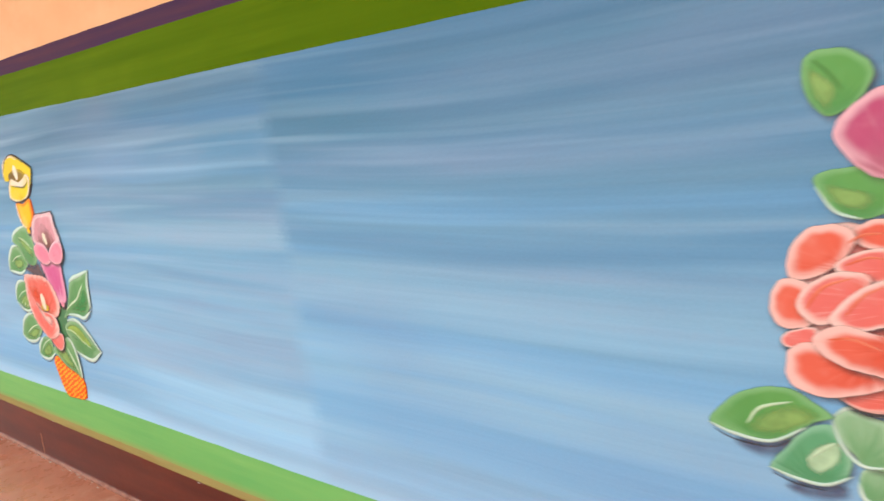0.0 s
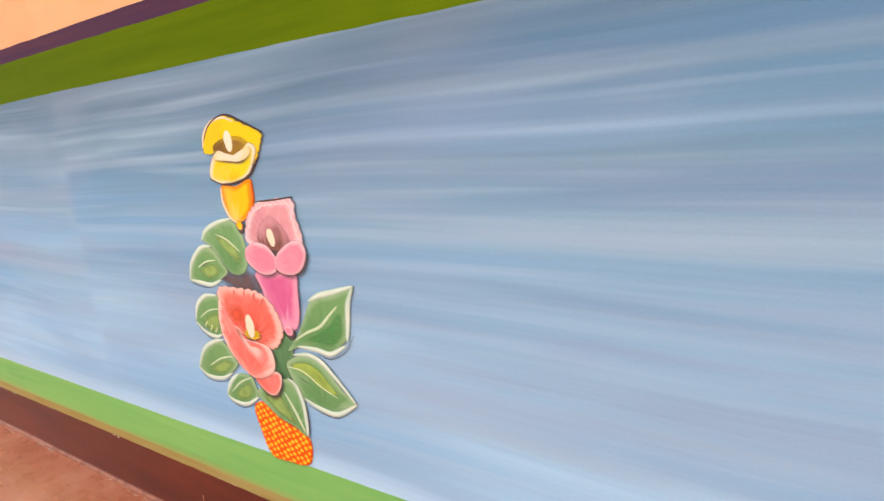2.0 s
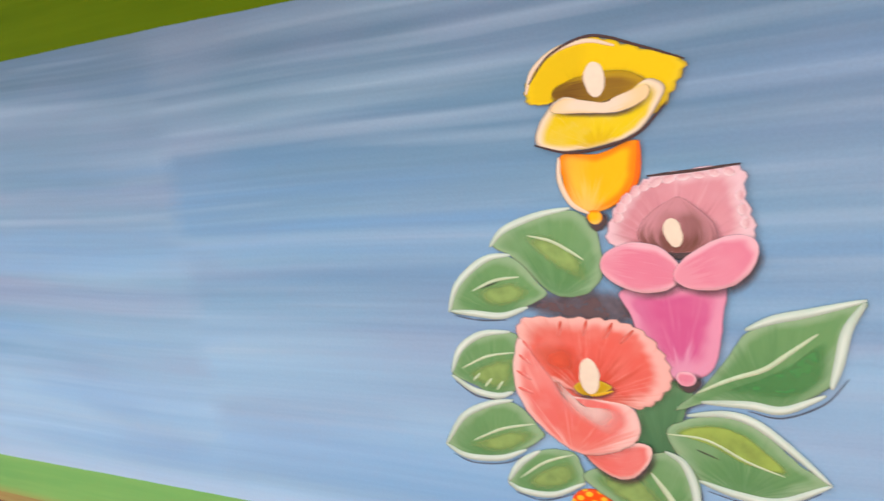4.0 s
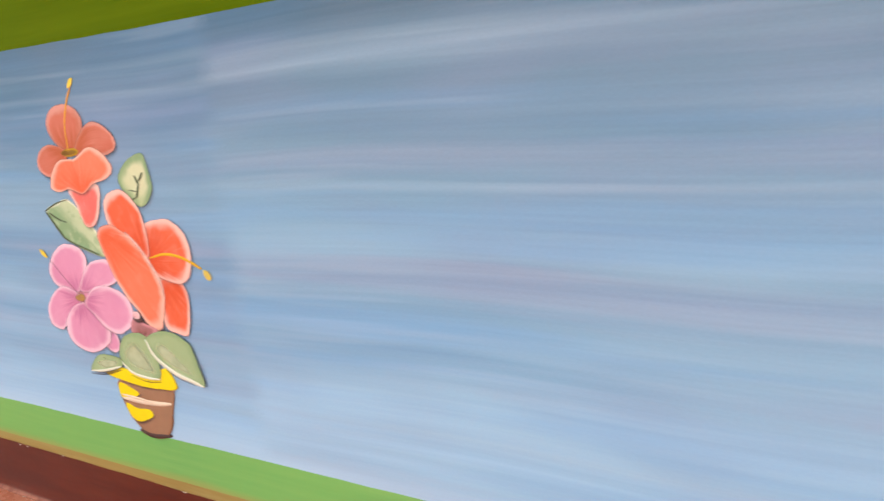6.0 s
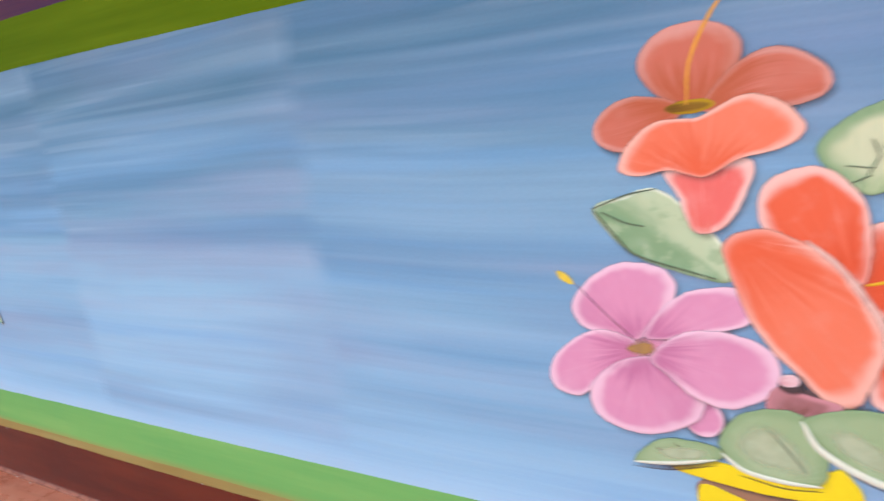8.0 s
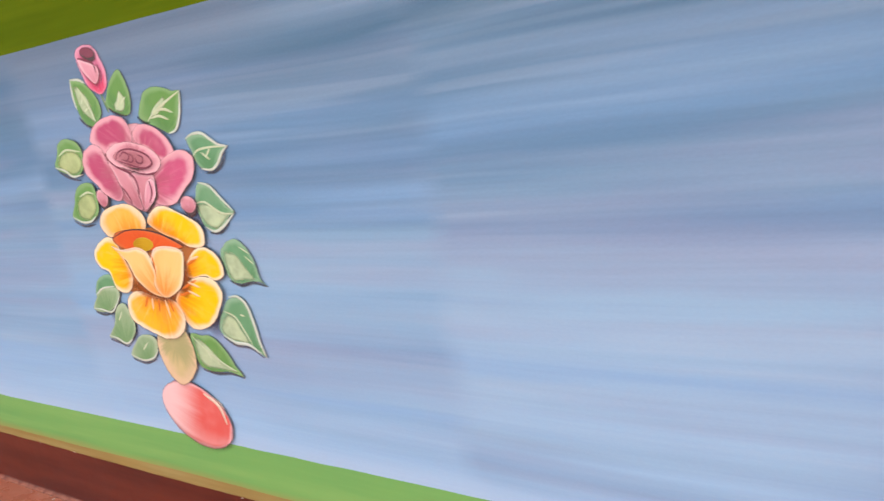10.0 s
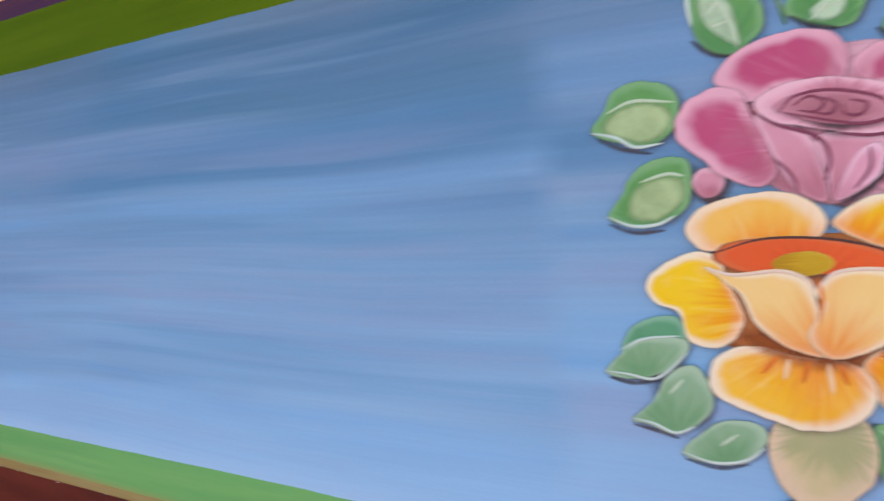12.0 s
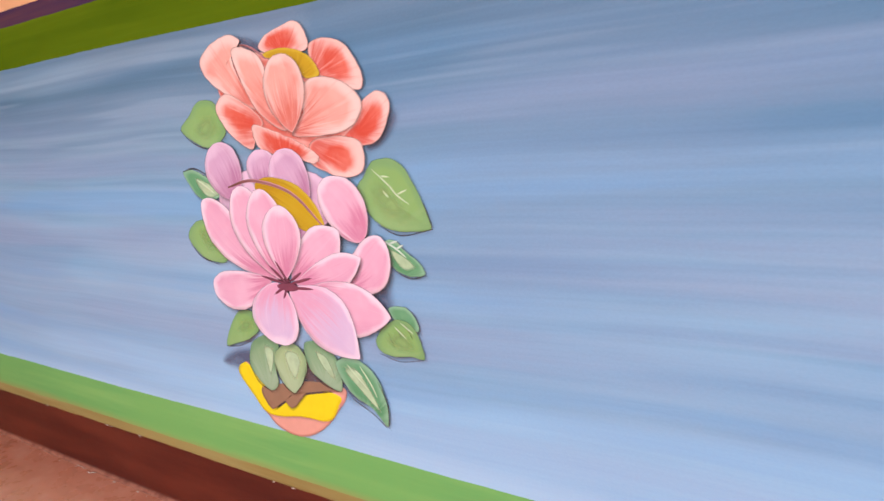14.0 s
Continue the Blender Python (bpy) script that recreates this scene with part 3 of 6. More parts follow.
P["ray"] = plain("burnt_orange_line_paint", (0.74, 0.19, 0.02), 0.5, 0.2, 60.0)
P["creamband"] = petal_paint("cream_blend_paint", (0.86, 0.64, 0.46), (0.84, 0.58, 0.30), (0.86, 0.66, 0.50), 0.4, 0.3, 0.2)
P["leafcream"] = petal_paint("cream_and_sage_leaf_paint", (0.640, 0.620, 0.390), (0.250, 0.350, 0.180), (0.480, 0.530, 0.290), 0.40, 0.4, 0.25, mist=0.1)
P["sagerib"] = plain("pale_sage_line_paint", (0.58, 0.65, 0.42), 0.5, 0.15, 60.0)
P["sageline"] = plain("dark_sage_line_paint", (0.13, 0.15, 0.09), 0.5)
P["cream"] = plain("cream_paint", (0.84, 0.66, 0.49), 0.4, 0.1, 60.0)
P["gold"] = petal_paint("gold_stippled_paint", (0.56, 0.33, 0.012), (0.62, 0.40, 0.03), (0.44, 0.23, 0.01), 0.25, 0.5, 0.5)
P["goldline"] = plain("gold_line_paint", (0.78, 0.42, 0.02), 0.4)
P["stamenfaint"] = plain("dull_orange_line_paint", (0.76, 0.34, 0.04), 0.5, 0.15, 60.0)
P["antherdab"] = wash_paint("soft_yellow_dab_paint", (0.84, 0.58, 0.05), 1.0, 0.25)
P["lemon"] = plain("lemon_yellow_paint", (0.90, 0.66, 0.012), 0.4, 0.08)
P["umber"] = petal_paint("umber_throat_paint", (0.24, 0.12, 0.015), (0.46, 0.27, 0.012), (0.14, 0.06, 0.01), 0.5, 0.5, 0.3)
P["plum"] = petal_paint("plum_throat_paint", (0.34, 0.14, 0.14), (0.58, 0.25, 0.27), (0.16, 0.06, 0.04), 0.6, 0.5, 0.3)
P["vermilion"] = petal_paint("vermilion_throat_paint", (0.76, 0.12, 0.025), (0.70, 0.16, 0.05), (0.66, 0.09, 0.02), 0.2, 0.5, 0.2, 0.5, (0.20, 0.06, 0.01))
P["line"] = plain("dark_umber_line_paint", (0.085, 0.045, 0.040), 0.45)
P["roseline"] = plain("maroon_line_paint", (0.22, 0.055, 0.085), 0.45)
P["brown"] = plain("brown_pot_paint", (0.34, 0.18, 0.105), 0.45, 0.2, 20.0)
P["tan"] = petal_paint("ochre_sepal_paint", (0.62, 0.50, 0.23), (0.76, 0.55, 0.33), (0.40, 0.38, 0.17), 0.45, 0.6, 0.3)
P["dots"] = dotted_paint()
P["ball"] = petal_paint("pink_and_red_pot_paint", (0.76, 0.125, 0.10), (0.84, 0.44, 0.42), (0.92, 0.66, 0.62), 0.12, 0.60, 0.0, 0.45, (0.28, 0.08, 0.10), 0.25)
P["blush"] = plain("blush_pot_paint", (0.82, 0.36, 0.27), 0.42, 0.1, 20.0)
P["leafdeep"] = leaf_paint("deep_green_leaf_paint", (0.075, 0.180, 0.080), (0.120, 0.240, 0.105), (0.60, 0.66, 0.50), 0.10, 0.3, 0.2, 0.4)
P["leafpale"] = leaf_paint("pale_sage_leaf_paint", (0.250, 0.355, 0.185), (0.520, 0.570, 0.350), (0.82, 0.80, 0.60), 0.10, 0.0, 0.0, 0.1)
# Soft violet halos: shadows around the flowers, painted into the mural's colour.
P["shadowhalo"] = wash_paint("violet_shadow_wash", (0.125, 0.120, 0.185), 0.75)
# Dark paint for the mural's drop shadows and outlines, shade put into colour.
P["drop_shadow"] = wash_paint("drop_shadow_paint", (0.085, 0.055, 0.055), 0.85, 0.40, solid=True)
P["cupshadow"] = wash_paint("brown_shadow_wash", (0.32, 0.085, 0.018), 0.85)
P["earthwash"] = wash_paint("brown_violet_wash", (0.150, 0.085, 0.080), 0.9)
P["leafyoung"] = petal_paint("young_green_leaf_paint", (0.150, 0.320, 0.080), (0.240, 0.410, 0.160), (0.110, 0.260, 0.075), 0.28, 0.6, 0.20, mist=0.35)
P["leafteal"] = petal_paint("cool_green_leaf_paint", (0.150, 0.335, 0.160), (0.270, 0.450, 0.270), (0.105, 0.260, 0.110), 0.28, 0.6, 0.20, mist=0.35)
P["leafcalla"] = petal_paint("calla_green_leaf_paint", (0.165, 0.310, 0.115), (0.290, 0.410, 0.220), (0.110, 0.240, 0.085), 0.28, 0.7, 0.30, mist=0.40)
P["leafstem"] = petal_paint("deep_green_stem_paint", (0.105, 0.215, 0.095), (0.150, 0.270, 0.125), (0.080, 0.170, 0.075), 0.35, 0.7, 0.20)
P["leafsage"] = petal_paint("sage_leaf_paint", (0.300, 0.430, 0.230), (0.420, 0.530, 0.330), (0.170, 0.320, 0.130), 0.30, 0.8, 0.25, mist=0.30)
P["leafsagelow"] = petal_paint("grey_sage_leaf_paint", (0.260, 0.380, 0.200), (0.180, 0.300, 0.150), (0.380, 0.470, 0.300), 0.35, 0.8, 0.20, mist=0.15)
P["leafmoss"] = petal_paint("moss_green_leaf_paint", (0.260, 0.410, 0.125), (0.220, 0.360, 0.135), (0.300, 0.440, 0.170), 0.30, 0.7, 0.15, mist=0.20)
P["leafmosspale"] = petal_paint("pale_moss_leaf_paint", (0.400, 0.490, 0.240), (0.300, 0.390, 0.190), (0.450, 0.530, 0.310), 0.30, 0.8, 0.15, mist=0.15)
P["halfpale"] = wash_paint("pale_sage_half_wash", (0.560, 0.670, 0.400), 0.95, 0.35)
P["halfgold"] = wash_paint("pale_gold_green_half_wash", (0.500, 0.590, 0.260), 0.95, 0.35)
P["halfolive"] = wash_paint("soft_olive_half_wash", (0.330, 0.450, 0.130), 0.85, 0.60)
P["halfdeep"] = wash_paint("bright_green_half_wash", (0.105, 0.300, 0.090), 0.75, 0.40)
P["halfmoss"] = wash_paint("light_moss_half_wash", (0.350, 0.490, 0.170), 0.70, 0.95)
P["leafwhite"] = petal_paint("chalky_white_edge_paint", (0.70, 0.74, 0.62), (0.58, 0.66, 0.54), (0.50, 0.58, 0.45), 0.9, 0.3, 0.4)
P["shadowline"] = wash_paint("dark_shadow_line_paint", (0.075, 0.060, 0.060), 0.80, 0.9)
P["rosehot"] = petal_paint("hot_pink_rose_paint", (0.60, 0.110, 0.215), (0.80, 0.43, 0.46), (0.46, 0.105, 0.155), 0.40, 0.60, 0.20, wild=0.9, mist=0.22)
P["rosefold"] = petal_paint("light_rose_fold_paint", (0.74, 0.34, 0.40), (0.84, 0.50, 0.54), (0.58, 0.22, 0.26), 0.35, 0.6, 0.2)
P["rosering"] = petal_paint("rose_rim_paint", (0.70, 0.30, 0.35), (0.84, 0.48, 0.50), (0.52, 0.18, 0.22), 0.30, 0.4, 0.2)
P["rosedeep"] = petal_paint("dusky_rose_heart_paint", (0.44, 0.17, 0.19), (0.56, 0.24, 0.27), (0.36, 0.12, 0.14), 0.4, 0.5, 0.5)
P["sunwarm"] = petal_paint("warm_golden_petal_paint", (0.93, 0.50, 0.010), (0.95, 0.76, 0.50), (0.84, 0.27, 0.030), 0.24, 0.80, 0.20, wild=1.0, mist=0.08)
P["cup"] = petal_paint("apricot_cup_paint", (0.92, 0.60, 0.20), (0.94, 0.74, 0.46), (0.84, 0.27, 0.030), 0.22, 0.62, 0.12, wild=0.6, mist=0.15)
P["lipshine"] = wash_paint("pale_pink_shine_wash", (0.90, 0.62, 0.54), 0.85, 0.9)
P["glowred"] = wash_paint("vermilion_glow_wash", (0.80, 0.11, 0.05), 0.75, 0.9)
P["leafmidline"] = plain("dark_green_line_paint", (0.10, 0.20, 0.05), 0.5, 0.15, 60.0)
P["goldhaze"] = wash_paint("dull_gold_heart_wash", (0.46, 0.26, 0.06), 0.95, 0.7)
P["rosehaze"] = wash_paint("dull_rose_line_wash", (0.36, 0.12, 0.20), 0.75, 0.9)
P["halfcream"] = wash_paint("cream_half_wash", (0.600, 0.620, 0.400), 0.75, 0.5)
P["leafhib"] = petal_paint("yellowish_sage_leaf_paint", (0.360, 0.440, 0.230), (0.290, 0.380, 0.190), (0.420, 0.490, 0.280), 0.28, 0.6, 0.25, mist=0.2)
P["whiteedge"] = plain("cream_white_edge_paint", (0.80, 0.78, 0.62), 0.5, 0.1, 60.0)
P["creamray"] = plain("pale_apricot_line_paint", (0.90, 0.62, 0.34), 0.5, 0.1, 60.0)

LEVEL = defaultdict(int)


def shell(name, mat, parent, rings, coords, rims):
    """A thin painted piece: a stack of cross rows, from which a low edge goes back to the wall."""
    k = LEVEL[parent.name]
    LEVEL[parent.name] += 1
    y = -0.0012 - 0.00006 * k
    bm = bmesh.new()
    uv, uw = bm.loops.layers.uv.new("shape"), bm.loops.layers.uv.new("rim")
    r = (k * 0.618034) % 1.0
    data = {}
    grid = []
    for ring, co, ri in zip(rings, coords, rims):
        row = []
        for p, c, e in zip(ring, co, ri):
            v = bm.verts.new((p[0], y - 0.00003 * min(1.0, 2 * max(e, 0.0)), p[1]))
            data[v] = (c, e)
            row.append(v)
        grid.append(row)
    for a, c in zip(grid, grid[1:]):
        for i in range(len(a) - 1):
            bm.faces.new((a[i], a[i + 1], c[i + 1], c[i]))
    loop = [row[0] for row in grid] + grid[-1][1:-1] + [row[-1] for row in reversed(grid)] + grid[0][-2:0:-1]
    back = []
    for v in loop:
        q = bm.verts.new((v.co.x, -0.0004, v.co.z))
        data[q] = data[v]
        back.append(q)
    for i in range(len(loop)):
        j = (i + 1) % len(loop)
        bm.faces.new((loop[i], loop[j], back[j], back[i]))
    for f in bm.faces:
        f.smooth = True
        for lo in f.loops:
            c, e = data[lo.vert]
            lo[uv].uv, lo[uw].uv = c, (e, r)
    bmesh.ops.recalc_face_normals(bm, faces=bm.faces[:])
    return part(name, bm, P[mat], parent)


def petal(parent, name, mat, base, tip, width, bend=0.0, full=0.55, root=0.5, end=0.5, foot=0.05, ruffle=0.0, ns=15, nt=9, drop_shadow=True, flip=1):
    """A petal or leaf from base to tip (x, z). bend: the bow of its axis to the left; full: where it is widest;
    root and end: 0.5 is round, 1 is pointed; foot: its width at the base; ruffle: the waviness of its edge."""
    b, t = Vector(base), Vector(tip)
    under = None
    # Underlay shifted right and down: a painted drop shadow behind the piece.
    if drop_shadow and name not in ("wash", "anther", "flower_heart", "spadix", "drop_shadow"):
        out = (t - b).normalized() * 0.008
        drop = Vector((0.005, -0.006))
        under = petal(parent, "drop_shadow", "drop_shadow", b + drop - out, t + drop + out, width + 0.022, bend, full, root, end, foot, ruffle, ns, nt)
    d = t - b
    length = d.length
    d /= length
    nrm = Vector((-d.y, d.x))
    rings, coords, rims = [], [], []
    for i in range(ns + 1):
        s = 0.5 - 0.5 * math.cos(math.pi * i / ns)
        if s < full:
            h = foot + (1 - foot) * max(0.0, math.sin(math.pi / 2 * s / full)) ** root
        else:
            h = max(0.0, math.cos(math.pi / 2 * (s - full) / (1 - full))) ** end
        h = max(h, 0.004) * width / 2
        c = b + d * (s * length) + nrm * (bend * length * math.sin(math.pi * s))
        ring, co, ri = [], [], []
        for j in range(nt):
            q = -1 + 2 * j / (nt - 1)
            w = 1 + ruffle * abs(q) * math.sin(s * 23 + q * 2)
            w += 0.0022 / max(h, 0.008) * abs(q) * noise.noise((c.x * 55 + q * 9, c.y * 55, parent.location.x))
            ring.append(c + nrm * (q * h * w))
            co.append((s, q * flip))
            ri.append(min((1 - abs(q)) * h * 2 / width, 1.6 * (1 - s) * length / width))
        rings.append(ring), coords.append(co), rims.append(ri)
    ob = shell(name, mat, parent, rings, coords, rims)
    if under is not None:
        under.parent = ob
    return ob


def spread(parent, name, mat, *corners, steps=7, heart=None, ruffle=0.0, drop_shadow=True):
    """A freely curved piece inside a smooth closed line through a few corners (x, z). heart: the point from which its strokes fan out."""
    pts = [Vector(c) for c in corners]
    n = len(pts)
    mid = sum(pts, Vector((0, 0))) / n
    under = None
    # Grown, shifted underlay: the shadow painted behind this piece.
    if drop_shadow and mat != "drop_shadow":
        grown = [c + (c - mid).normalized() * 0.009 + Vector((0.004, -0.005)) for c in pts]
        under = spread(parent, "drop_shadow", "drop_shadow", *grown, steps=steps)
    line = []
    for i in range(n):
        p0, p1, p2, p3 = pts[i - 1], pts[i], pts[(i + 1) % n], pts[(i + 2) % n]
        for k in range(steps):
            u = k / steps
            line.append(0.5 * (2 * p1 + (p2 - p0) * u + (2 * p0 - 5 * p1 + 4 * p2 - p3) * u * u + (3 * p1 - p0 - 3 * p2 + p3) * u ** 3))
    line = [q + (q - mid).normalized() * (ruffle * math.sin(i * 2.1) + 0.0020 * noise.noise((q.x * 55, q.y * 55, parent.location.x))) for i, q in enumerate(line)]
    low = min(q.y for q in line)
    hub = Vector(heart) if heart else Vector((mid.x, low))
    reach = max((q - hub).length for q in line)
    close = 0.0 if not heart else max(0.0, min((q - hub).length for q in line) - 0.02)
    aim = math.atan2(mid.x - hub.x, mid.y - hub.y)
    k = LEVEL[parent.name]
    LEVEL[parent.name] += 1
    y, r = -0.0012 - 0.00006 * k, (k * 0.618034) % 1.0
    bm = bmesh.new()
    uv, uw = bm.loops.layers.uv.new("shape"), bm.loops.layers.uv.new("rim")
    data, last = {}, None

    def fan_place(p):
        a = math.atan2(p.x - hub.x, p.y - hub.y) - aim
        a = (a + math.pi) % (2 * math.pi) - math.pi
        return (((p - hub).length - close) / (reach - close), a * 1.6)

    for e in (0.0, 0.08, 0.2, 0.4, 0.7):
        row = []
        for q in line:
            p = q.lerp(mid, e)
            v = bm.verts.new((p.x, y - 0.00003 * min(1.0, 2 * e), p.y))
            data[v] = (fan_place(p), e)
            row.append(v)
        if last is None:
            back = [bm.verts.new((q.x, -0.0004, q.y)) for q in line]
            for v, w in zip(row, back):
                data[w] = data[v]
            last = back
        for i in range(len(row)):
            j = (i + 1) % len(row)
            bm.faces.new((last[i], last[j], row[j], row[i]))
        last = row
    c = bm.verts.new((mid.x, y - 0.00003, mid.y))
    data[c] = (fan_place(mid), 1.0)
    for i in range(len(last)):
        bm.faces.new((last[i], last[(i + 1) % len(last)], c))
    for f in bm.faces:
        f.smooth = True
        for lo in f.loops:
            co, e = data[lo.vert]
            lo[uv].uv, lo[uw].uv = co, (e, r)
    bmesh.ops.recalc_face_normals(bm, faces=bm.faces[:])
    ob = part(name, bm, P[mat], parent)
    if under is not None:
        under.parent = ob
    return ob


def stroke(parent, name, mat, width, *stops, taper=0.35):
    """A brush line through a few stops (x, z), thinner at its ends."""
    pts = [Vector(c) for c in stops]
    ext = [2 * pts[0] - pts[1]] + pts + [2 * pts[-1] - pts[-2]]
    line = []
    for i in range(1, len(ext) - 2):
        p0, p1, p2, p3 = ext[i - 1:i + 3]
        for k in range(6):
            u = k / 6
            line.append(0.5 * (2 * p1 + (p2 - p0) * u + (2 * p0 - 5 * p1 + 4 * p2 - p3) * u * u + (3 * p1 - p0 - 3 * p2 + p3) * u ** 3))
    line.append(pts[-1])
    rings, coords, rims = [], [], []
    m = len(line) - 1
    for i, c in enumerate(line):
        d = (line[min(i + 1, m)] - line[max(i - 1, 0)]).normalized()
        nrm = Vector((-d.y, d.x))
        s = i / m
        h = width / 2 * (taper + (1 - taper) * math.sin(math.pi * min(1.0, max(0.0, s))) ** 0.6)
        rings.append([c + nrm * (q * h) for q in (-1, 0, 1)])
        coords.append([(s, q) for q in (-1, 0, 1)])
        rims.append([0.0, 1.0, 0.0])
    return shell(name, mat, parent, rings, coords, rims)


def leaf(parent, mat, body, half=None, edges=None, ribs=None, dark=None):
    """A painted leaf: a body, a lighter half rubbed into it, chalky edges, ribs and dark shadow lines, each a brush mark on it."""
    ob = spread(parent, "leaf", mat, *body)
    marks = []
    if dark:
        marks += [stroke(parent, "leaf_shadow", dark[0], dark[1], *stops) for stops in dark[2:]]
    if half:
        marks.append(spread(parent, "leaf_half", half[0], *half[1:], drop_shadow=False))
    if ribs:
        marks += [stroke(parent, "leaf_rib", ribs[0], ribs[1], *stops, taper=0.2) for stops in ribs[2:]]
    if edges:
        marks += [stroke(parent, "leaf_edge", edges[0], edges[1], *stops, taper=0.25) for stops in edges[2:]]
    for mark in marks:
        mark.parent = ob
    return ob


def bouquet(name, label, x, z):
    ob = new(name)
    ob.location = (x, 0.0, z)
    return tagged(ob, label, "wall painting", "flower bouquets painted along the wall")


# painted yellow, pink and red callas in a dotted orange cone
callas = bouquet("painted_calla_bouquet", "painted yellow, pink and red callas in a dotted orange cone", 0.025, 0.444)
petal(callas, "wash", "earthwash", (-0.191, 0.558), (0.049, 0.549), 0.105)
leaf(callas, "leafstem", ((0.033, 0.389), (0.118, 0.429), (0.096, 0.346), (0.073, 0.259), (0.017, 0.250), (0.003, 0.321)))
leaf(callas, "leafcalla", ((-0.247, 0.679), (-0.211, 0.717), (-0.169, 0.735), (-0.123, 0.742), (-0.080, 0.742), (-0.046, 0.717), (-0.036, 0.672), (-0.033, 0.626), (-0.060, 0.584), (-0.105, 0.573), (-0.142, 0.586), (-0.177, 0.622), (-0.213, 0.657)), half=("halfolive", (-0.188, 0.694), (-0.147, 0.703), (-0.105, 0.683), (-0.066, 0.642), (-0.058, 0.602), (-0.094, 0.612), (-0.136, 0.641)), edges=("leafwhite", 0.0140, ((-0.251, 0.675), (-0.227, 0.703), (-0.195, 0.720), (-0.143, 0.737), (-0.089, 0.746)),), ribs=("sagerib", 0.0060, ((-0.174, 0.696), (-0.130, 0.685), (-0.095, 0.665), (-0.070, 0.648)),))
leaf(callas, "leafcalla", ((-0.349, 0.538), (-0.329, 0.592), (-0.285, 0.637), (-0.233, 0.660), (-0.194, 0.646), (-0.160, 0.604), (-0.143, 0.580), (-0.187, 0.553), (-0.238, 0.534), (-0.295, 0.535)), half=("halfolive", (-0.295, 0.580), (-0.249, 0.601), (-0.200, 0.606), (-0.169, 0.585), (-0.206, 0.559), (-0.264, 0.549)), edges=("leafwhite", 0.0150, ((-0.353, 0.538), (-0.332, 0.592), (-0.294, 0.631), (-0.255, 0.654), (-0.211, 0.659)), ((-0.348, 0.541), (-0.294, 0.537), (-0.238, 0.534), (-0.185, 0.553))), ribs=("sagerib", 0.0060, ((-0.298, 0.584), (-0.248, 0.607), (-0.196, 0.615)),), dark=("shadowline", 0.0060, ((-0.340, 0.531), (-0.288, 0.523), (-0.230, 0.525)), ((-0.280, 0.590), (-0.238, 0.605))))
leaf(callas, "leafcalla", ((-0.362, 0.401), (-0.347, 0.444), (-0.302, 0.488), (-0.249, 0.501), (-0.208, 0.495), (-0.204, 0.442), (-0.225, 0.373), (-0.270, 0.359), (-0.312, 0.378)), half=("halfolive", (-0.331, 0.404), (-0.281, 0.436), (-0.214, 0.450), (-0.228, 0.380), (-0.269, 0.368), (-0.304, 0.381)), edges=("leafwhite", 0.0150, ((-0.361, 0.404), (-0.337, 0.458), (-0.287, 0.493), (-0.225, 0.501)), ((-0.362, 0.398), (-0.315, 0.368), (-0.263, 0.359), (-0.230, 0.370))), ribs=("sagerib", 0.0050, ((-0.338, 0.414), (-0.279, 0.445), (-0.212, 0.458)), ((-0.315, 0.389), (-0.297, 0.407)), ((-0.290, 0.377), (-0.272, 0.398)), ((-0.264, 0.372), (-0.249, 0.393))), dark=("shadowline", 0.0060, ((-0.355, 0.385), (-0.311, 0.355), (-0.256, 0.349)),))
leaf(callas, "leafcalla", ((-0.393, 0.237), (-0.365, 0.286), (-0.305, 0.329), (-0.250, 0.350), (-0.215, 0.340), (-0.178, 0.296), (-0.171, 0.276), (-0.213, 0.242), (-0.261, 0.220), (-0.323, 0.210), (-0.374, 0.218)), half=("halfolive", (-0.350, 0.236), (-0.291, 0.266), (-0.229, 0.289), (-0.176, 0.283), (-0.220, 0.245), (-0.283, 0.224)), edges=("leafwhite", 0.0150, ((-0.393, 0.234), (-0.347, 0.303), (-0.288, 0.338), (-0.232, 0.352)), ((-0.393, 0.234), (-0.346, 0.211), (-0.269, 0.216), (-0.212, 0.242))), ribs=("sagerib", 0.0060, ((-0.328, 0.250), (-0.259, 0.285), (-0.190, 0.303)),), dark=("shadowline", 0.0060, ((-0.378, 0.212), (-0.333, 0.197), (-0.261, 0.205), (-0.207, 0.233)),))
leaf(callas, "leafcalla", ((-0.258, 0.161), (-0.225, 0.211), (-0.177, 0.247), (-0.114, 0.250), (-0.097, 0.218), (-0.094, 0.183), (-0.131, 0.159), (-0.190, 0.141), (-0.234, 0.143)), half=("halfolive", (-0.223, 0.167), (-0.175, 0.209), (-0.116, 0.233), (-0.102, 0.196), (-0.145, 0.162), (-0.196, 0.150)), edges=("leafwhite", 0.0150, ((-0.258, 0.161), (-0.226, 0.145), (-0.161, 0.146), (-0.094, 0.182)), ((-0.258, 0.163), (-0.228, 0.209), (-0.183, 0.244))), ribs=("sagerib", 0.0060, ((-0.230, 0.175), (-0.173, 0.219), (-0.113, 0.244)),), dark=("shadowline", 0.0060, ((-0.243, 0.139), (-0.184, 0.129), (-0.115, 0.155)),))
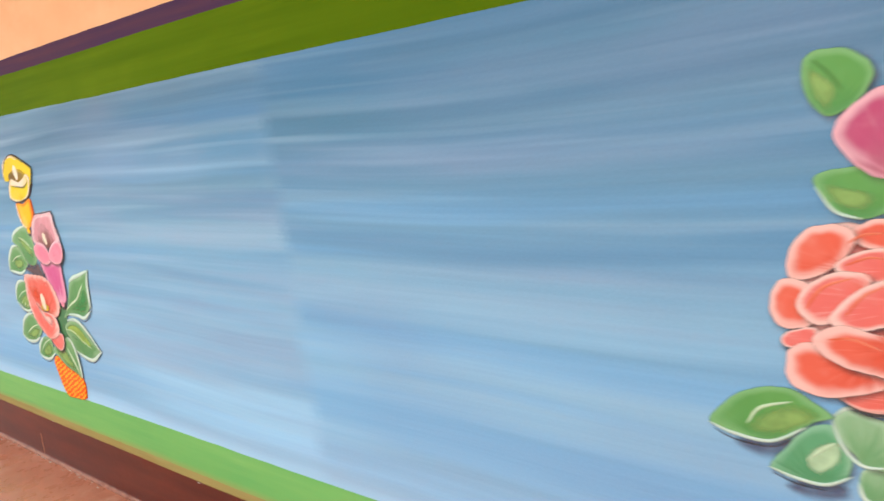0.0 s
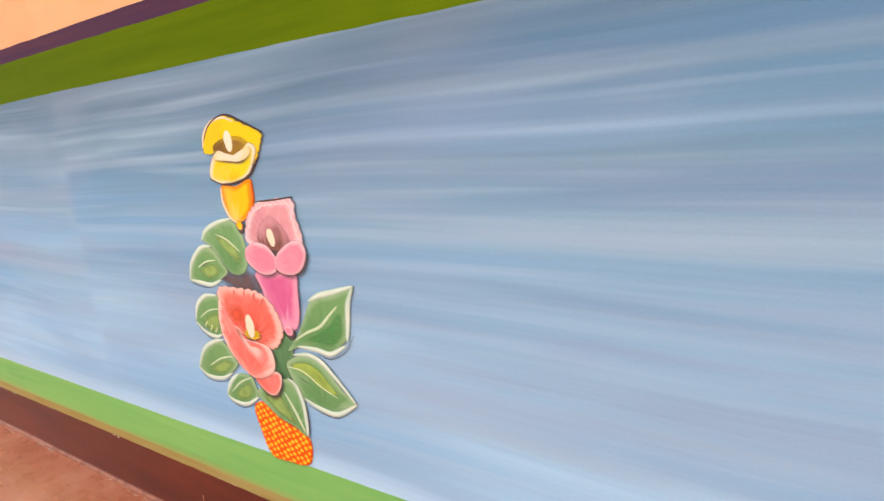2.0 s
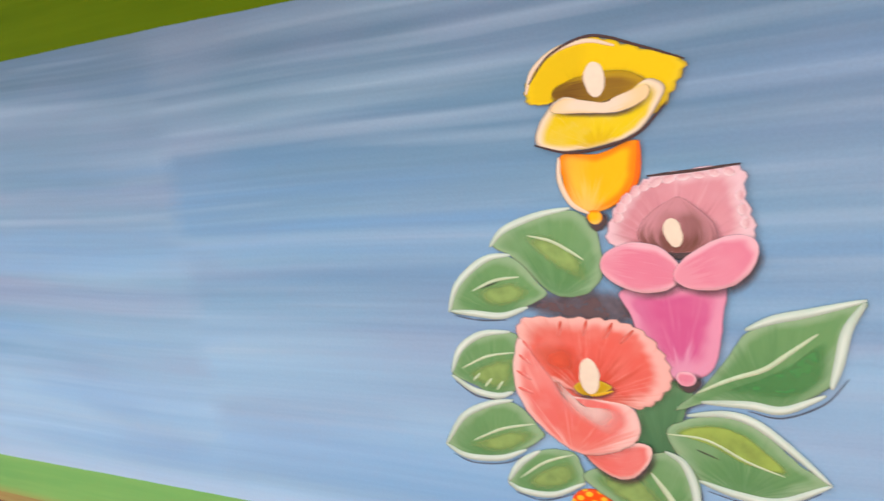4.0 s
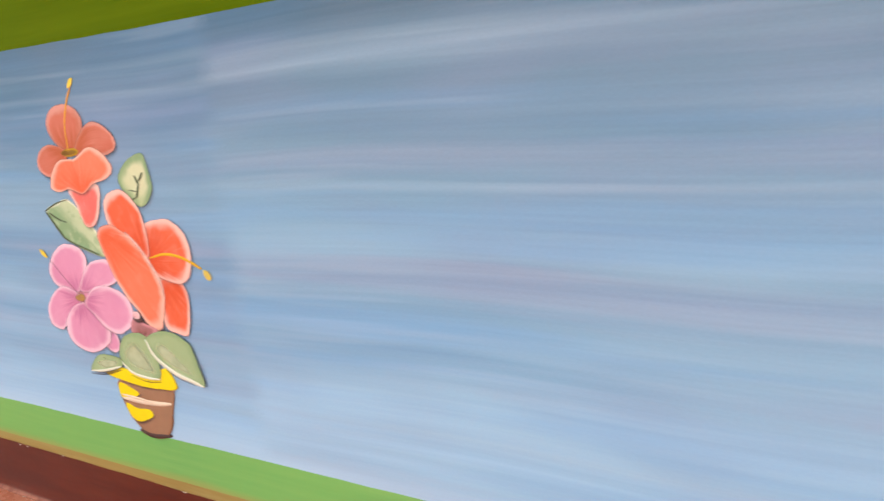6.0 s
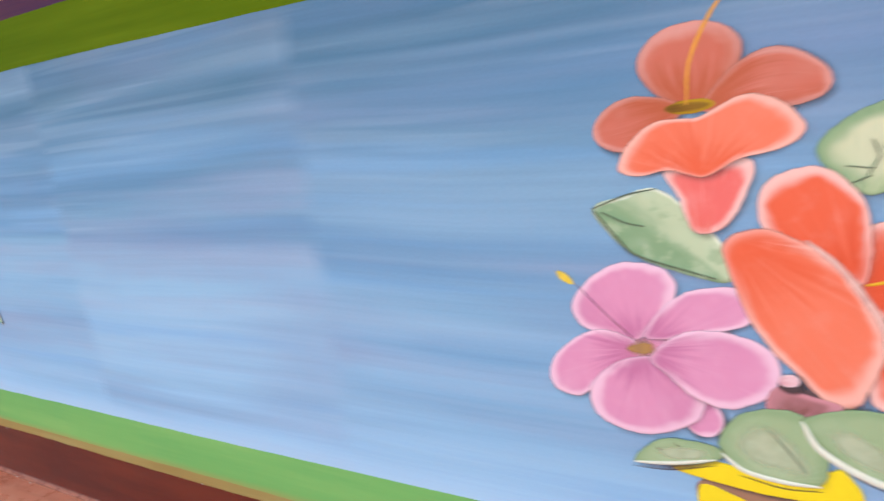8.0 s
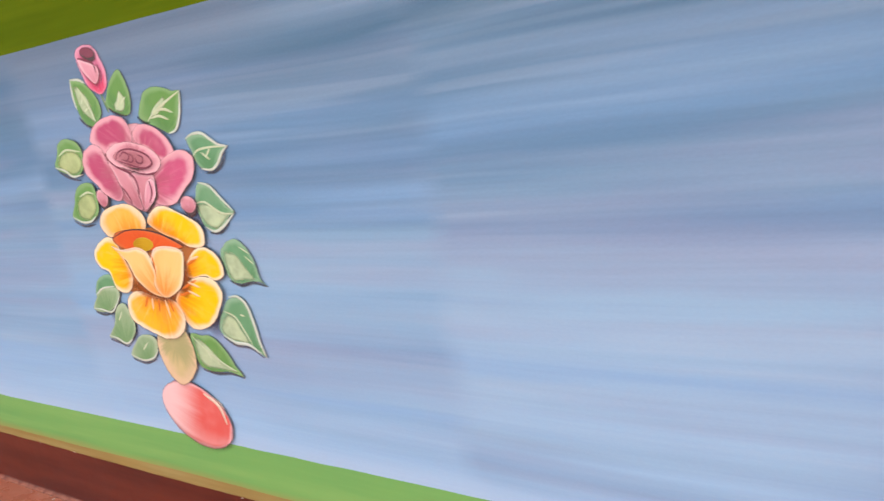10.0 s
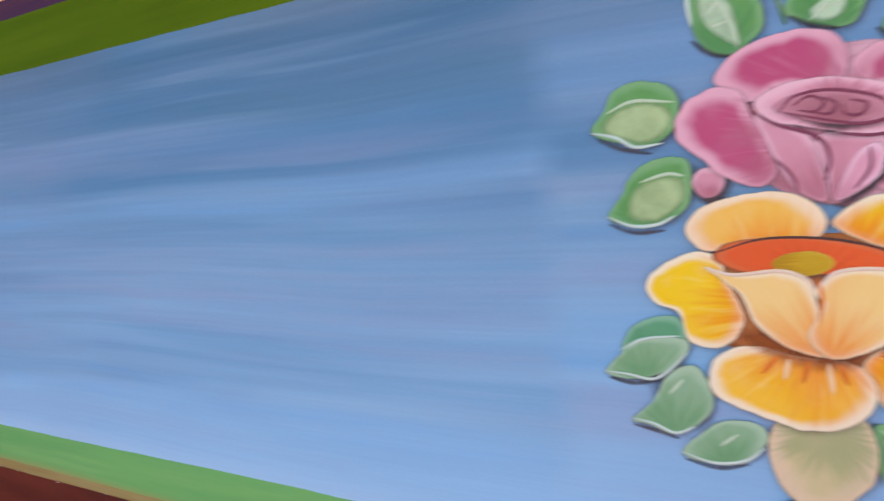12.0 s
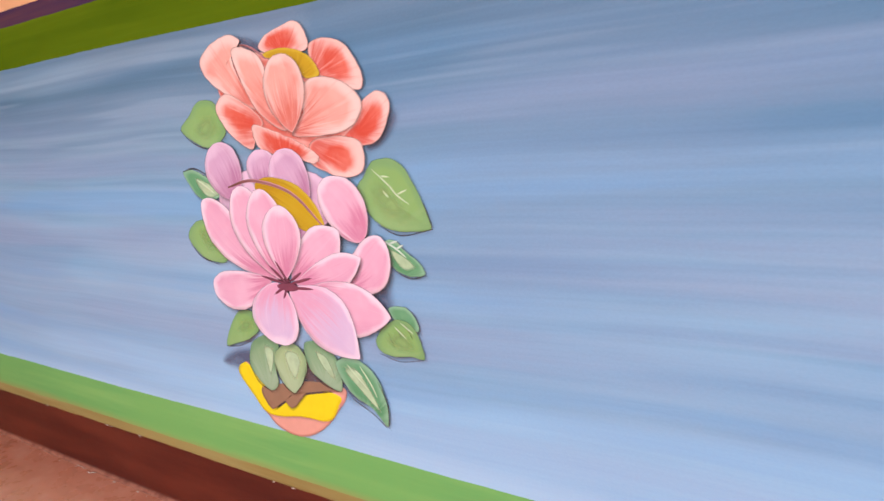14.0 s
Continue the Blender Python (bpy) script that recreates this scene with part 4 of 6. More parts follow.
leaf(callas, "leafcalla", ((0.079, 0.359), (0.123, 0.405), (0.165, 0.463), (0.199, 0.517), (0.241, 0.542), (0.301, 0.557), (0.374, 0.579), (0.358, 0.534), (0.344, 0.485), (0.334, 0.434), (0.289, 0.395), (0.247, 0.378), (0.194, 0.383), (0.144, 0.383)), half=("halfdeep", (0.162, 0.403), (0.217, 0.433), (0.270, 0.467), (0.320, 0.510), (0.329, 0.467), (0.319, 0.432), (0.268, 0.398), (0.216, 0.398)), edges=("leafwhite", 0.0170, ((0.199, 0.522), (0.241, 0.542), (0.291, 0.555), (0.374, 0.579)), ((0.127, 0.381), (0.205, 0.382), (0.258, 0.377), (0.321, 0.410)), ((0.372, 0.575), (0.349, 0.528), (0.339, 0.470), (0.329, 0.422))), ribs=("sagerib", 0.0090, ((0.119, 0.398), (0.174, 0.428), (0.228, 0.451), (0.266, 0.483), (0.308, 0.520)),), dark=("shadowline", 0.0060, ((0.204, 0.370), (0.257, 0.362), (0.319, 0.394), (0.354, 0.443)),))
leaf(callas, "leafcalla", ((0.062, 0.313), (0.096, 0.343), (0.160, 0.361), (0.204, 0.348), (0.246, 0.317), (0.287, 0.275), (0.333, 0.240), (0.297, 0.221), (0.243, 0.198), (0.187, 0.201), (0.130, 0.216), (0.096, 0.250)), half=("lime", (0.074, 0.318), (0.136, 0.339), (0.192, 0.328), (0.229, 0.300), (0.271, 0.253), (0.201, 0.263), (0.140, 0.295)), edges=("leafwhite", 0.0170, ((0.102, 0.352), (0.165, 0.361), (0.214, 0.348), (0.267, 0.306), (0.333, 0.242)), ((0.118, 0.221), (0.187, 0.201), (0.254, 0.198), (0.333, 0.242))), ribs=("sagerib", 0.0050, ((0.067, 0.311), (0.135, 0.306), (0.201, 0.271), (0.261, 0.249)),), dark=("shadowline", 0.0060, ((0.135, 0.201), (0.193, 0.187), (0.256, 0.187), (0.318, 0.224)), ((0.116, 0.285), (0.156, 0.269))))
spread(callas, "pot", "dots", (-0.121, 0.145), (-0.059, 0.169), (0.104, 0.110), (0.102, 0.006), (-0.004, -0.013), (-0.075, -0.008), (-0.106, 0.063))
leaf(callas, "leafcalla", ((-0.099, 0.196), (-0.070, 0.222), (-0.003, 0.247), (0.062, 0.274), (0.099, 0.257), (0.125, 0.206), (0.119, 0.140), (0.113, 0.095), (0.063, 0.115), (0.001, 0.130), (-0.049, 0.156)), half=("halfolive", (-0.078, 0.203), (-0.004, 0.229), (0.044, 0.194), (0.082, 0.119), (0.014, 0.136), (-0.042, 0.164)), edges=("leafwhite", 0.0160, ((0.062, 0.274), (0.094, 0.253), (0.113, 0.200), (0.116, 0.140), (0.113, 0.098)),), ribs=("sagerib", 0.0120, ((0.034, 0.226), (0.063, 0.184), (0.084, 0.147), (0.103, 0.109)),), dark=("shadowline", 0.0060, ((0.124, 0.195), (0.127, 0.139), (0.119, 0.096)),))
spread(callas, "tube", "tube", (-0.098, 0.844), (-0.033, 0.842), (0.033, 0.862), (0.035, 0.823), (0.028, 0.787), (-0.005, 0.750), (-0.054, 0.734), (-0.085, 0.753), (-0.098, 0.793), heart=(-0.057, 0.723))
petal(callas, "tube_tip", "tube", (-0.046, 0.715), (-0.043, 0.741), 0.028, end=0.4)
stroke(callas, "tube_edge", "creamband", 0.0100, (-0.103, 0.839), (-0.103, 0.796), (-0.085, 0.755), (-0.054, 0.735))
stroke(callas, "tube_edge", "vermilionline", 0.0090, (0.036, 0.859), (0.035, 0.821), (0.027, 0.784), (-0.005, 0.750))
spread(callas, "petal", "yellow", (-0.154, 0.940), (-0.152, 0.975), (-0.109, 1.019), (-0.035, 1.039), (0.039, 1.014), (0.113, 0.984), (0.101, 0.943), (0.067, 0.901), (0.010, 0.920), (-0.077, 0.944), (-0.120, 0.934), heart=(-0.035, 0.923), ruffle=0.003)
petal(callas, "throat", "umber", (-0.107, 0.951), (0.052, 0.951), 0.059, full=0.6)
petal(callas, "spadix", "cream", (-0.029, 0.938), (-0.035, 0.997), 0.036, full=0.6)
spread(callas, "petal", "lip", (-0.145, 0.872), (-0.126, 0.916), (-0.089, 0.944), (-0.041, 0.932), (0.012, 0.932), (0.055, 0.960), (0.085, 0.944), (0.065, 0.905), (0.037, 0.874), (-0.008, 0.857), (-0.079, 0.848), (-0.127, 0.855))
spread(callas, "petal_band", "creamband", (-0.113, 0.920), (-0.087, 0.941), (-0.040, 0.930), (0.011, 0.930), (0.052, 0.951), (0.054, 0.929), (0.008, 0.910), (-0.052, 0.913))
stroke(callas, "petal_edge", "creamband", 0.0090, (-0.154, 0.955), (-0.138, 0.995), (-0.096, 1.024), (-0.042, 1.033), (0.004, 1.019))
stroke(callas, "outline", "line", 0.0049, (-0.147, 0.972), (-0.106, 1.018), (-0.035, 1.040), (0.042, 1.014), (0.113, 0.984))
stroke(callas, "outline", "line", 0.0051, (-0.145, 0.864), (-0.079, 0.846), (-0.004, 0.855), (0.043, 0.876), (0.084, 0.919))
spread(callas, "tube", "pinktube", (-0.008, 0.592), (0.061, 0.604), (0.165, 0.612), (0.166, 0.543), (0.156, 0.462), (0.132, 0.431), (0.089, 0.422), (0.054, 0.436), (0.025, 0.496), (0.006, 0.551), heart=(0.094, 0.414))
petal(callas, "tube_tip", "pinklobe", (0.101, 0.411), (0.103, 0.440), 0.036, end=0.4)
spread(callas, "petal", "pink", (-0.026, 0.685), (-0.009, 0.743), (0.032, 0.786), (0.078, 0.801), (0.192, 0.806), (0.203, 0.752), (0.217, 0.690), (0.170, 0.656), (0.101, 0.661), (0.027, 0.656), heart=(0.092, 0.661), ruffle=0.003)
petal(callas, "throat", "plum", (0.092, 0.661), (0.096, 0.760), 0.132, full=0.3, end=0.8)
petal(callas, "spadix", "cream", (0.094, 0.671), (0.082, 0.722), 0.031, full=0.6)
petal(callas, "petal", "pinklobe", (-0.039, 0.644), (0.101, 0.619), 0.095, full=0.5, bend=0.02)
petal(callas, "petal", "pinklobe", (0.089, 0.613), (0.218, 0.678), 0.087, full=0.55, bend=-0.06)
petal(callas, "petal_scallop", "shell", (-0.012, 0.728), (0.006, 0.725), 0.022, full=0.3, drop_shadow=False)
petal(callas, "petal_scallop", "shell", (-0.006, 0.745), (0.012, 0.741), 0.022, full=0.3, drop_shadow=False)
petal(callas, "petal_scallop", "shell", (0.006, 0.762), (0.021, 0.755), 0.023, full=0.3, drop_shadow=False)
petal(callas, "petal_scallop", "shell", (0.022, 0.775), (0.035, 0.767), 0.023, full=0.3, drop_shadow=False)
petal(callas, "petal_scallop", "shell", (0.039, 0.785), (0.049, 0.774), 0.024, full=0.3, drop_shadow=False)
petal(callas, "petal_scallop", "shell", (0.059, 0.791), (0.066, 0.779), 0.025, full=0.3, drop_shadow=False)
petal(callas, "petal_scallop", "shell", (0.081, 0.796), (0.085, 0.783), 0.024, full=0.3, drop_shadow=False)
petal(callas, "petal_scallop", "shell", (0.106, 0.797), (0.107, 0.786), 0.024, full=0.3, drop_shadow=False)
petal(callas, "petal_scallop", "shell", (0.131, 0.799), (0.129, 0.788), 0.023, full=0.3, drop_shadow=False)
petal(callas, "petal_scallop", "shell", (0.156, 0.802), (0.151, 0.790), 0.022, full=0.3, drop_shadow=False)
petal(callas, "petal_scallop", "shell", (0.179, 0.803), (0.172, 0.791), 0.021, full=0.3, drop_shadow=False)
petal(callas, "petal_scallop", "shell", (0.198, 0.758), (0.185, 0.756), 0.020, full=0.3, drop_shadow=False)
petal(callas, "petal_scallop", "shell", (0.202, 0.734), (0.188, 0.733), 0.020, full=0.3, drop_shadow=False)
petal(callas, "petal_scallop", "shell", (0.207, 0.711), (0.192, 0.711), 0.020, full=0.3, drop_shadow=False)
stroke(callas, "outline", "line", 0.0049, (0.048, 0.797), (0.120, 0.802), (0.194, 0.809))
petal(callas, "flower_base", "red", (-0.174, 0.466), (0.007, 0.366), 0.169, drop_shadow=False)
spread(callas, "petal", "red", (-0.200, 0.531), (-0.119, 0.538), (-0.034, 0.538), (0.025, 0.520), (0.069, 0.470), (0.080, 0.416), (0.046, 0.369), (-0.010, 0.357), (-0.081, 0.372), (-0.143, 0.402), (-0.204, 0.404), (-0.213, 0.463), heart=(-0.076, 0.372), ruffle=0.003)
spread(callas, "throat_glow", "glowred", (-0.187, 0.481), (-0.121, 0.491), (-0.072, 0.467), (-0.090, 0.414), (-0.143, 0.415), (-0.181, 0.438), drop_shadow=False)
petal(callas, "petal_tip", "redlip", (-0.090, 0.257), (0.039, 0.275), 0.077, bend=-0.18)
spread(callas, "petal", "redlip", (-0.208, 0.493), (-0.185, 0.456), (-0.162, 0.411), (-0.122, 0.379), (-0.048, 0.371), (0.002, 0.363), (0.022, 0.328), (0.015, 0.292), (-0.019, 0.265), (-0.088, 0.248), (-0.142, 0.272), (-0.193, 0.320), (-0.220, 0.372), (-0.225, 0.432))
stroke(callas, "fold_line", "redlip", 0.0075, (-0.198, 0.486), (-0.181, 0.465))
stroke(callas, "fold_line", "redlip", 0.0076, (-0.209, 0.456), (-0.185, 0.436))
stroke(callas, "fold_line", "redlip", 0.0078, (-0.216, 0.421), (-0.186, 0.403))
stroke(callas, "fold_line", "redlip", 0.0079, (-0.216, 0.385), (-0.183, 0.373))
spread(callas, "lip_shine", "lipshine", (-0.153, 0.421), (-0.126, 0.384), (-0.083, 0.356), (-0.025, 0.354), (0.002, 0.334), (-0.024, 0.293), (-0.068, 0.306), (-0.118, 0.342), (-0.149, 0.388), drop_shadow=False)
spread(callas, "throat", "gold", (-0.102, 0.397), (-0.067, 0.414), (-0.030, 0.400), (-0.054, 0.384), (-0.087, 0.380))
petal(callas, "spadix", "cream", (-0.070, 0.382), (-0.073, 0.456), 0.040, full=0.5)
stroke(callas, "throat_line", "goldline", 0.0060, (-0.073, 0.379), (-0.052, 0.383), (-0.028, 0.392))
stroke(callas, "fold_line", "red", 0.0072, (-0.120, 0.529), (-0.126, 0.498))
stroke(callas, "fold_line", "red", 0.0071, (-0.070, 0.533), (-0.079, 0.501))
stroke(callas, "fold_line", "red", 0.0070, (-0.023, 0.529), (-0.041, 0.496))
stroke(callas, "fold_line", "red", 0.0069, (0.014, 0.516), (-0.011, 0.489))

# painted coral and pink hibiscus in a brown and yellow pot
hibiscus = bouquet("painted_hibiscus_bouquet", "painted coral and pink hibiscus in a brown and yellow pot", -2.947, 0.434)
petal(hibiscus, "wash", "earthwash", (-0.007, 0.373), (0.149, 0.374), 0.113)
spread(hibiscus, "leaf", "leafcream", (0.162, 0.885), (0.180, 0.833), (0.181, 0.782), (0.141, 0.738), (0.098, 0.744), (0.045, 0.808), (0.088, 0.860), heart=(0.111, 0.717))
spread(hibiscus, "leaf", "leafpale", (-0.321, 0.721), (-0.259, 0.745), (-0.203, 0.756), (-0.138, 0.707), (-0.082, 0.636), (-0.082, 0.583), (-0.165, 0.599), (-0.242, 0.628), (-0.286, 0.666), heart=(-0.067, 0.565))
petal(hibiscus, "petal", "dull", (-0.137, 0.890), (-0.148, 1.035), 0.173, full=0.6, root=0.8, end=0.45)
petal(hibiscus, "petal", "dull", (-0.123, 0.889), (0.068, 0.920), 0.100, full=0.6, root=0.8, bend=0.12)
petal(hibiscus, "petal", "dull", (-0.152, 0.896), (-0.311, 0.857), 0.096, full=0.6, root=0.8)
spread(hibiscus, "tube", "redlip", (-0.184, 0.795), (-0.048, 0.803), (-0.055, 0.738), (-0.086, 0.686), (-0.122, 0.670), (-0.146, 0.685), (-0.164, 0.737), heart=(-0.125, 0.632))
petal(hibiscus, "flower_heart", "umber", (-0.183, 0.894), (-0.102, 0.897), 0.025)
spread(hibiscus, "petal", "coral", (-0.271, 0.791), (-0.251, 0.838), (-0.201, 0.875), (-0.127, 0.879), (-0.058, 0.909), (-0.001, 0.893), (0.035, 0.848), (0.001, 0.816), (-0.062, 0.802), (-0.121, 0.773), (-0.181, 0.787), (-0.232, 0.778))
stroke(hibiscus, "stamen", "stamenfaint", 0.0060, (-0.147, 0.899), (-0.141, 0.969), (-0.111, 1.036), (-0.080, 1.077))
petal(hibiscus, "anther", "antherdab", (-0.092, 1.075), (-0.061, 1.102), 0.019, end=0.9)
spread(hibiscus, "flower_base", "orchid", (-0.319, 0.521), (-0.231, 0.553), (-0.128, 0.521), (-0.062, 0.463), (-0.088, 0.383), (-0.186, 0.345), (-0.284, 0.347), (-0.340, 0.410), drop_shadow=False)
petal(hibiscus, "petal_tip", "orchid", (-0.138, 0.351), (-0.122, 0.270), 0.075)
spread(hibiscus, "petal", "orchid", (-0.376, 0.530), (-0.332, 0.586), (-0.268, 0.618), (-0.197, 0.608), (-0.169, 0.569), (-0.200, 0.503), (-0.248, 0.457), (-0.297, 0.462), (-0.358, 0.480), heart=(-0.243, 0.440))
spread(hibiscus, "petal", "orchid", (-0.237, 0.474), (-0.177, 0.549), (-0.105, 0.575), (-0.045, 0.566), (-0.048, 0.508), (-0.134, 0.480), (-0.207, 0.463), heart=(-0.243, 0.440))
spread(hibiscus, "petal", "orchid", (-0.433, 0.380), (-0.399, 0.433), (-0.328, 0.476), (-0.255, 0.462), (-0.240, 0.427), (-0.313, 0.372), (-0.371, 0.323), (-0.425, 0.336), heart=(-0.243, 0.440))
spread(hibiscus, "petal", "orchid", (-0.350, 0.332), (-0.323, 0.384), (-0.262, 0.422), (-0.197, 0.427), (-0.126, 0.382), (-0.132, 0.312), (-0.196, 0.266), (-0.266, 0.256), (-0.333, 0.282), heart=(-0.243, 0.440))
spread(hibiscus, "petal", "orchid", (-0.227, 0.428), (-0.164, 0.482), (-0.088, 0.489), (-0.016, 0.462), (0.003, 0.413), (-0.013, 0.370), (-0.080, 0.335), (-0.142, 0.348), (-0.195, 0.391), heart=(-0.243, 0.440))
petal(hibiscus, "flower_heart", "goldhaze", (-0.271, 0.439), (-0.208, 0.447), 0.040)
stroke(hibiscus, "stamen", "rosehaze", 0.0065, (-0.251, 0.459), (-0.305, 0.508), (-0.364, 0.569))
petal(hibiscus, "anther", "antherdab", (-0.368, 0.568), (-0.404, 0.596), 0.019, end=0.8)
spread(hibiscus, "flower_base", "coralrim", (0.052, 0.697), (0.128, 0.676), (0.195, 0.600), (0.211, 0.511), (0.168, 0.448), (0.098, 0.525), (0.044, 0.628), drop_shadow=False)
spread(hibiscus, "petal", "coralrim", (0.128, 0.498), (0.177, 0.543), (0.223, 0.534), (0.250, 0.491), (0.245, 0.421), (0.221, 0.361), (0.179, 0.362), (0.133, 0.382), heart=(0.117, 0.573))
spread(hibiscus, "petal", "coralrim", (0.096, 0.641), (0.113, 0.681), (0.149, 0.696), (0.219, 0.702), (0.270, 0.674), (0.292, 0.616), (0.276, 0.547), (0.236, 0.515), (0.175, 0.522), (0.113, 0.544), (0.103, 0.590), heart=(0.103, 0.572))
spread(hibiscus, "petal", "coralrim", (-0.038, 0.735), (-0.009, 0.774), (0.052, 0.785), (0.109, 0.738), (0.127, 0.668), (0.119, 0.589), (0.070, 0.601), (-0.023, 0.668), heart=(0.111, 0.566))
spread(hibiscus, "petal", "coral", (-0.095, 0.658), (-0.045, 0.686), (0.011, 0.671), (0.074, 0.632), (0.114, 0.575), (0.146, 0.514), (0.155, 0.471), (0.136, 0.407), (0.116, 0.369), (0.073, 0.367), (0.029, 0.413), (-0.015, 0.459), (-0.056, 0.524), (-0.082, 0.596), heart=(-0.090, 0.670))
stroke(hibiscus, "petal_edge", "edge", 0.0180, (0.034, 0.662), (0.082, 0.618), (0.118, 0.568), (0.147, 0.515), (0.152, 0.465))
leaf(hibiscus, "plum", ((-0.006, 0.393), (0.042, 0.383), (0.095, 0.367), (0.071, 0.339), (-0.007, 0.335), (-0.025, 0.358)))
stroke(hibiscus, "stamen", "goldline", 0.0085, (0.120, 0.587), (0.190, 0.601), (0.259, 0.591), (0.319, 0.564))
petal(hibiscus, "anther", "antherdab", (0.327, 0.561), (0.352, 0.534), 0.026)
petal(hibiscus, "bud", "shell", (-0.003, 0.402), (0.029, 0.410), 0.026)
spread(hibiscus, "pot", "brown", (-0.137, 0.175), (-0.028, 0.172), (0.108, 0.187), (0.094, 0.108), (0.070, 0.036), (0.024, -0.002), (-0.042, 0.002), (-0.106, 0.050), (-0.134, 0.111))
spread(hibiscus, "pot_patch", "lemon", (-0.137, 0.167), (-0.086, 0.159), (-0.048, 0.138), (-0.132, 0.113))
spread(hibiscus, "pot_patch", "lemon", (-0.121, 0.099), (-0.067, 0.088), (-0.015, 0.092), (-0.003, 0.070), (-0.068, 0.041), (-0.109, 0.057))
stroke(hibiscus, "pot_band", "cream", 0.0170, (-0.133, 0.115), (-0.062, 0.115), (0.023, 0.118), (0.093, 0.127))
stroke(hibiscus, "pot_band", "cream", 0.0094, (-0.133, 0.127), (-0.060, 0.124), (0.003, 0.119))
stroke(hibiscus, "pot_foot", "line", 0.0154, (-0.079, 0.011), (-0.021, 0.001), (0.066, 0.014))
spread(hibiscus, "pot_rim", "lemon", (-0.185, 0.191), (-0.142, 0.220), (-0.066, 0.216), (0.021, 0.204), (0.060, 0.206), (0.095, 0.245), (0.132, 0.185), (0.060, 0.172), (-0.045, 0.171))
leaf(hibiscus, "leafhib", ((-0.264, 0.193), (-0.227, 0.243), (-0.184, 0.259), (-0.106, 0.254), (-0.098, 0.229), (-0.177, 0.200)), half=("halfcream", (-0.230, 0.226), (-0.178, 0.243), (-0.115, 0.244), (-0.126, 0.223), (-0.192, 0.209)), edges=("whiteedge", 0.0080, ((-0.264, 0.192), (-0.193, 0.202), (-0.107, 0.226)),), dark=("shadowline", 0.0050, ((-0.269, 0.182), (-0.195, 0.187), (-0.109, 0.213)), ((-0.220, 0.233), (-0.205, 0.225)), ((-0.185, 0.249), (-0.171, 0.238))))
leaf(hibiscus, "leafhib", ((-0.103, 0.275), (-0.073, 0.326), (-0.019, 0.349), (0.037, 0.343), (0.073, 0.291), (0.077, 0.244), (0.065, 0.206), (0.006, 0.203), (-0.066, 0.217), (-0.100, 0.246)), half=("halfcream", (-0.086, 0.271), (-0.053, 0.316), (-0.002, 0.316), (0.043, 0.271), (0.058, 0.218), (0.001, 0.218), (-0.063, 0.234)), edges=("whiteedge", 0.0100, ((-0.099, 0.243), (-0.059, 0.213), (0.006, 0.203), (0.066, 0.205)),), ribs=("sageline", 0.0030, ((-0.024, 0.311), (0.014, 0.266), (0.044, 0.225)),), dark=("shadowline", 0.0060, ((-0.068, 0.202), (0.005, 0.190), (0.068, 0.196)),))
leaf(hibiscus, "leafhib", ((0.033, 0.336), (0.094, 0.363), (0.160, 0.366), (0.221, 0.337), (0.244, 0.278), (0.258, 0.208), (0.211, 0.220), (0.135, 0.238), (0.078, 0.274), (0.047, 0.308)), half=("halfcream", (0.062, 0.319), (0.104, 0.331), (0.166, 0.290), (0.225, 0.231), (0.149, 0.247), (0.092, 0.278)), edges=("whiteedge", 0.0140, ((0.033, 0.331), (0.063, 0.279), (0.135, 0.237), (0.211, 0.217), (0.251, 0.207)),), dark=("shadowline", 0.0060, ((0.251, 0.276), (0.261, 0.209)), ((0.083, 0.258), (0.140, 0.225), (0.213, 0.207))))
stroke(hibiscus, "leaf_rib", "sageline", 0.0021, (-0.303, 0.714), (-0.262, 0.694), (-0.226, 0.686))
stroke(hibiscus, "leaf_rib", "sageline", 0.0017, (0.115, 0.763), (0.133, 0.799))
stroke(hibiscus, "leaf_rib", "sageline", 0.0017, (0.087, 0.783), (0.126, 0.777))
stroke(hibiscus, "leaf_rib", "sageline", 0.0017, (0.131, 0.799), (0.121, 0.823))
stroke(hibiscus, "leaf_rib", "sageline", 0.0017, (0.136, 0.807), (0.155, 0.831))
stroke(hibiscus, "leaf_rib", "sageline", 0.0017, (0.096, 0.755), (0.121, 0.766))
stroke(hibiscus, "leaf_edge", "sageline", 0.0026, (-0.321, 0.721), (-0.259, 0.745), (-0.203, 0.756))
stroke(hibiscus, "leaf_edge", "sageline", 0.0026, (-0.318, 0.718), (-0.272, 0.659), (-0.235, 0.628), (-0.103, 0.589))

# painted pink rose and golden flower above a pink round pot
roses = bouquet("painted_rose_bouquet", "painted pink rose and golden flower above a pink round pot", -5.945, 0.437)
petal(roses, "wash", "shadowhalo", (0.185, 0.614), (0.186, 0.506), 0.103)
petal(roses, "wash", "shadowhalo", (0.148, 0.449), (0.175, 0.336), 0.111)
petal(roses, "wash", "shadowhalo", (-0.256, 0.781), (-0.211, 0.720), 0.124)
petal(roses, "wash", "shadowhalo", (0.137, 0.734), (0.191, 0.641), 0.102)
petal(roses, "wash", "shadowhalo", (-0.013, 0.350), (0.054, 0.234), 0.126)
petal(roses, "wash", "shadowhalo", (-0.317, 0.458), (-0.210, 0.302), 0.119)
spread(roses, "bud", "bud", (-0.167, 1.152), (-0.146, 1.171), (-0.102, 1.172), (-0.075, 1.157), (-0.064, 1.134), (-0.052, 1.096), (-0.062, 1.057), (-0.090, 1.039), (-0.123, 1.050), (-0.149, 1.075), (-0.162, 1.119), heart=(-0.096, 1.027))
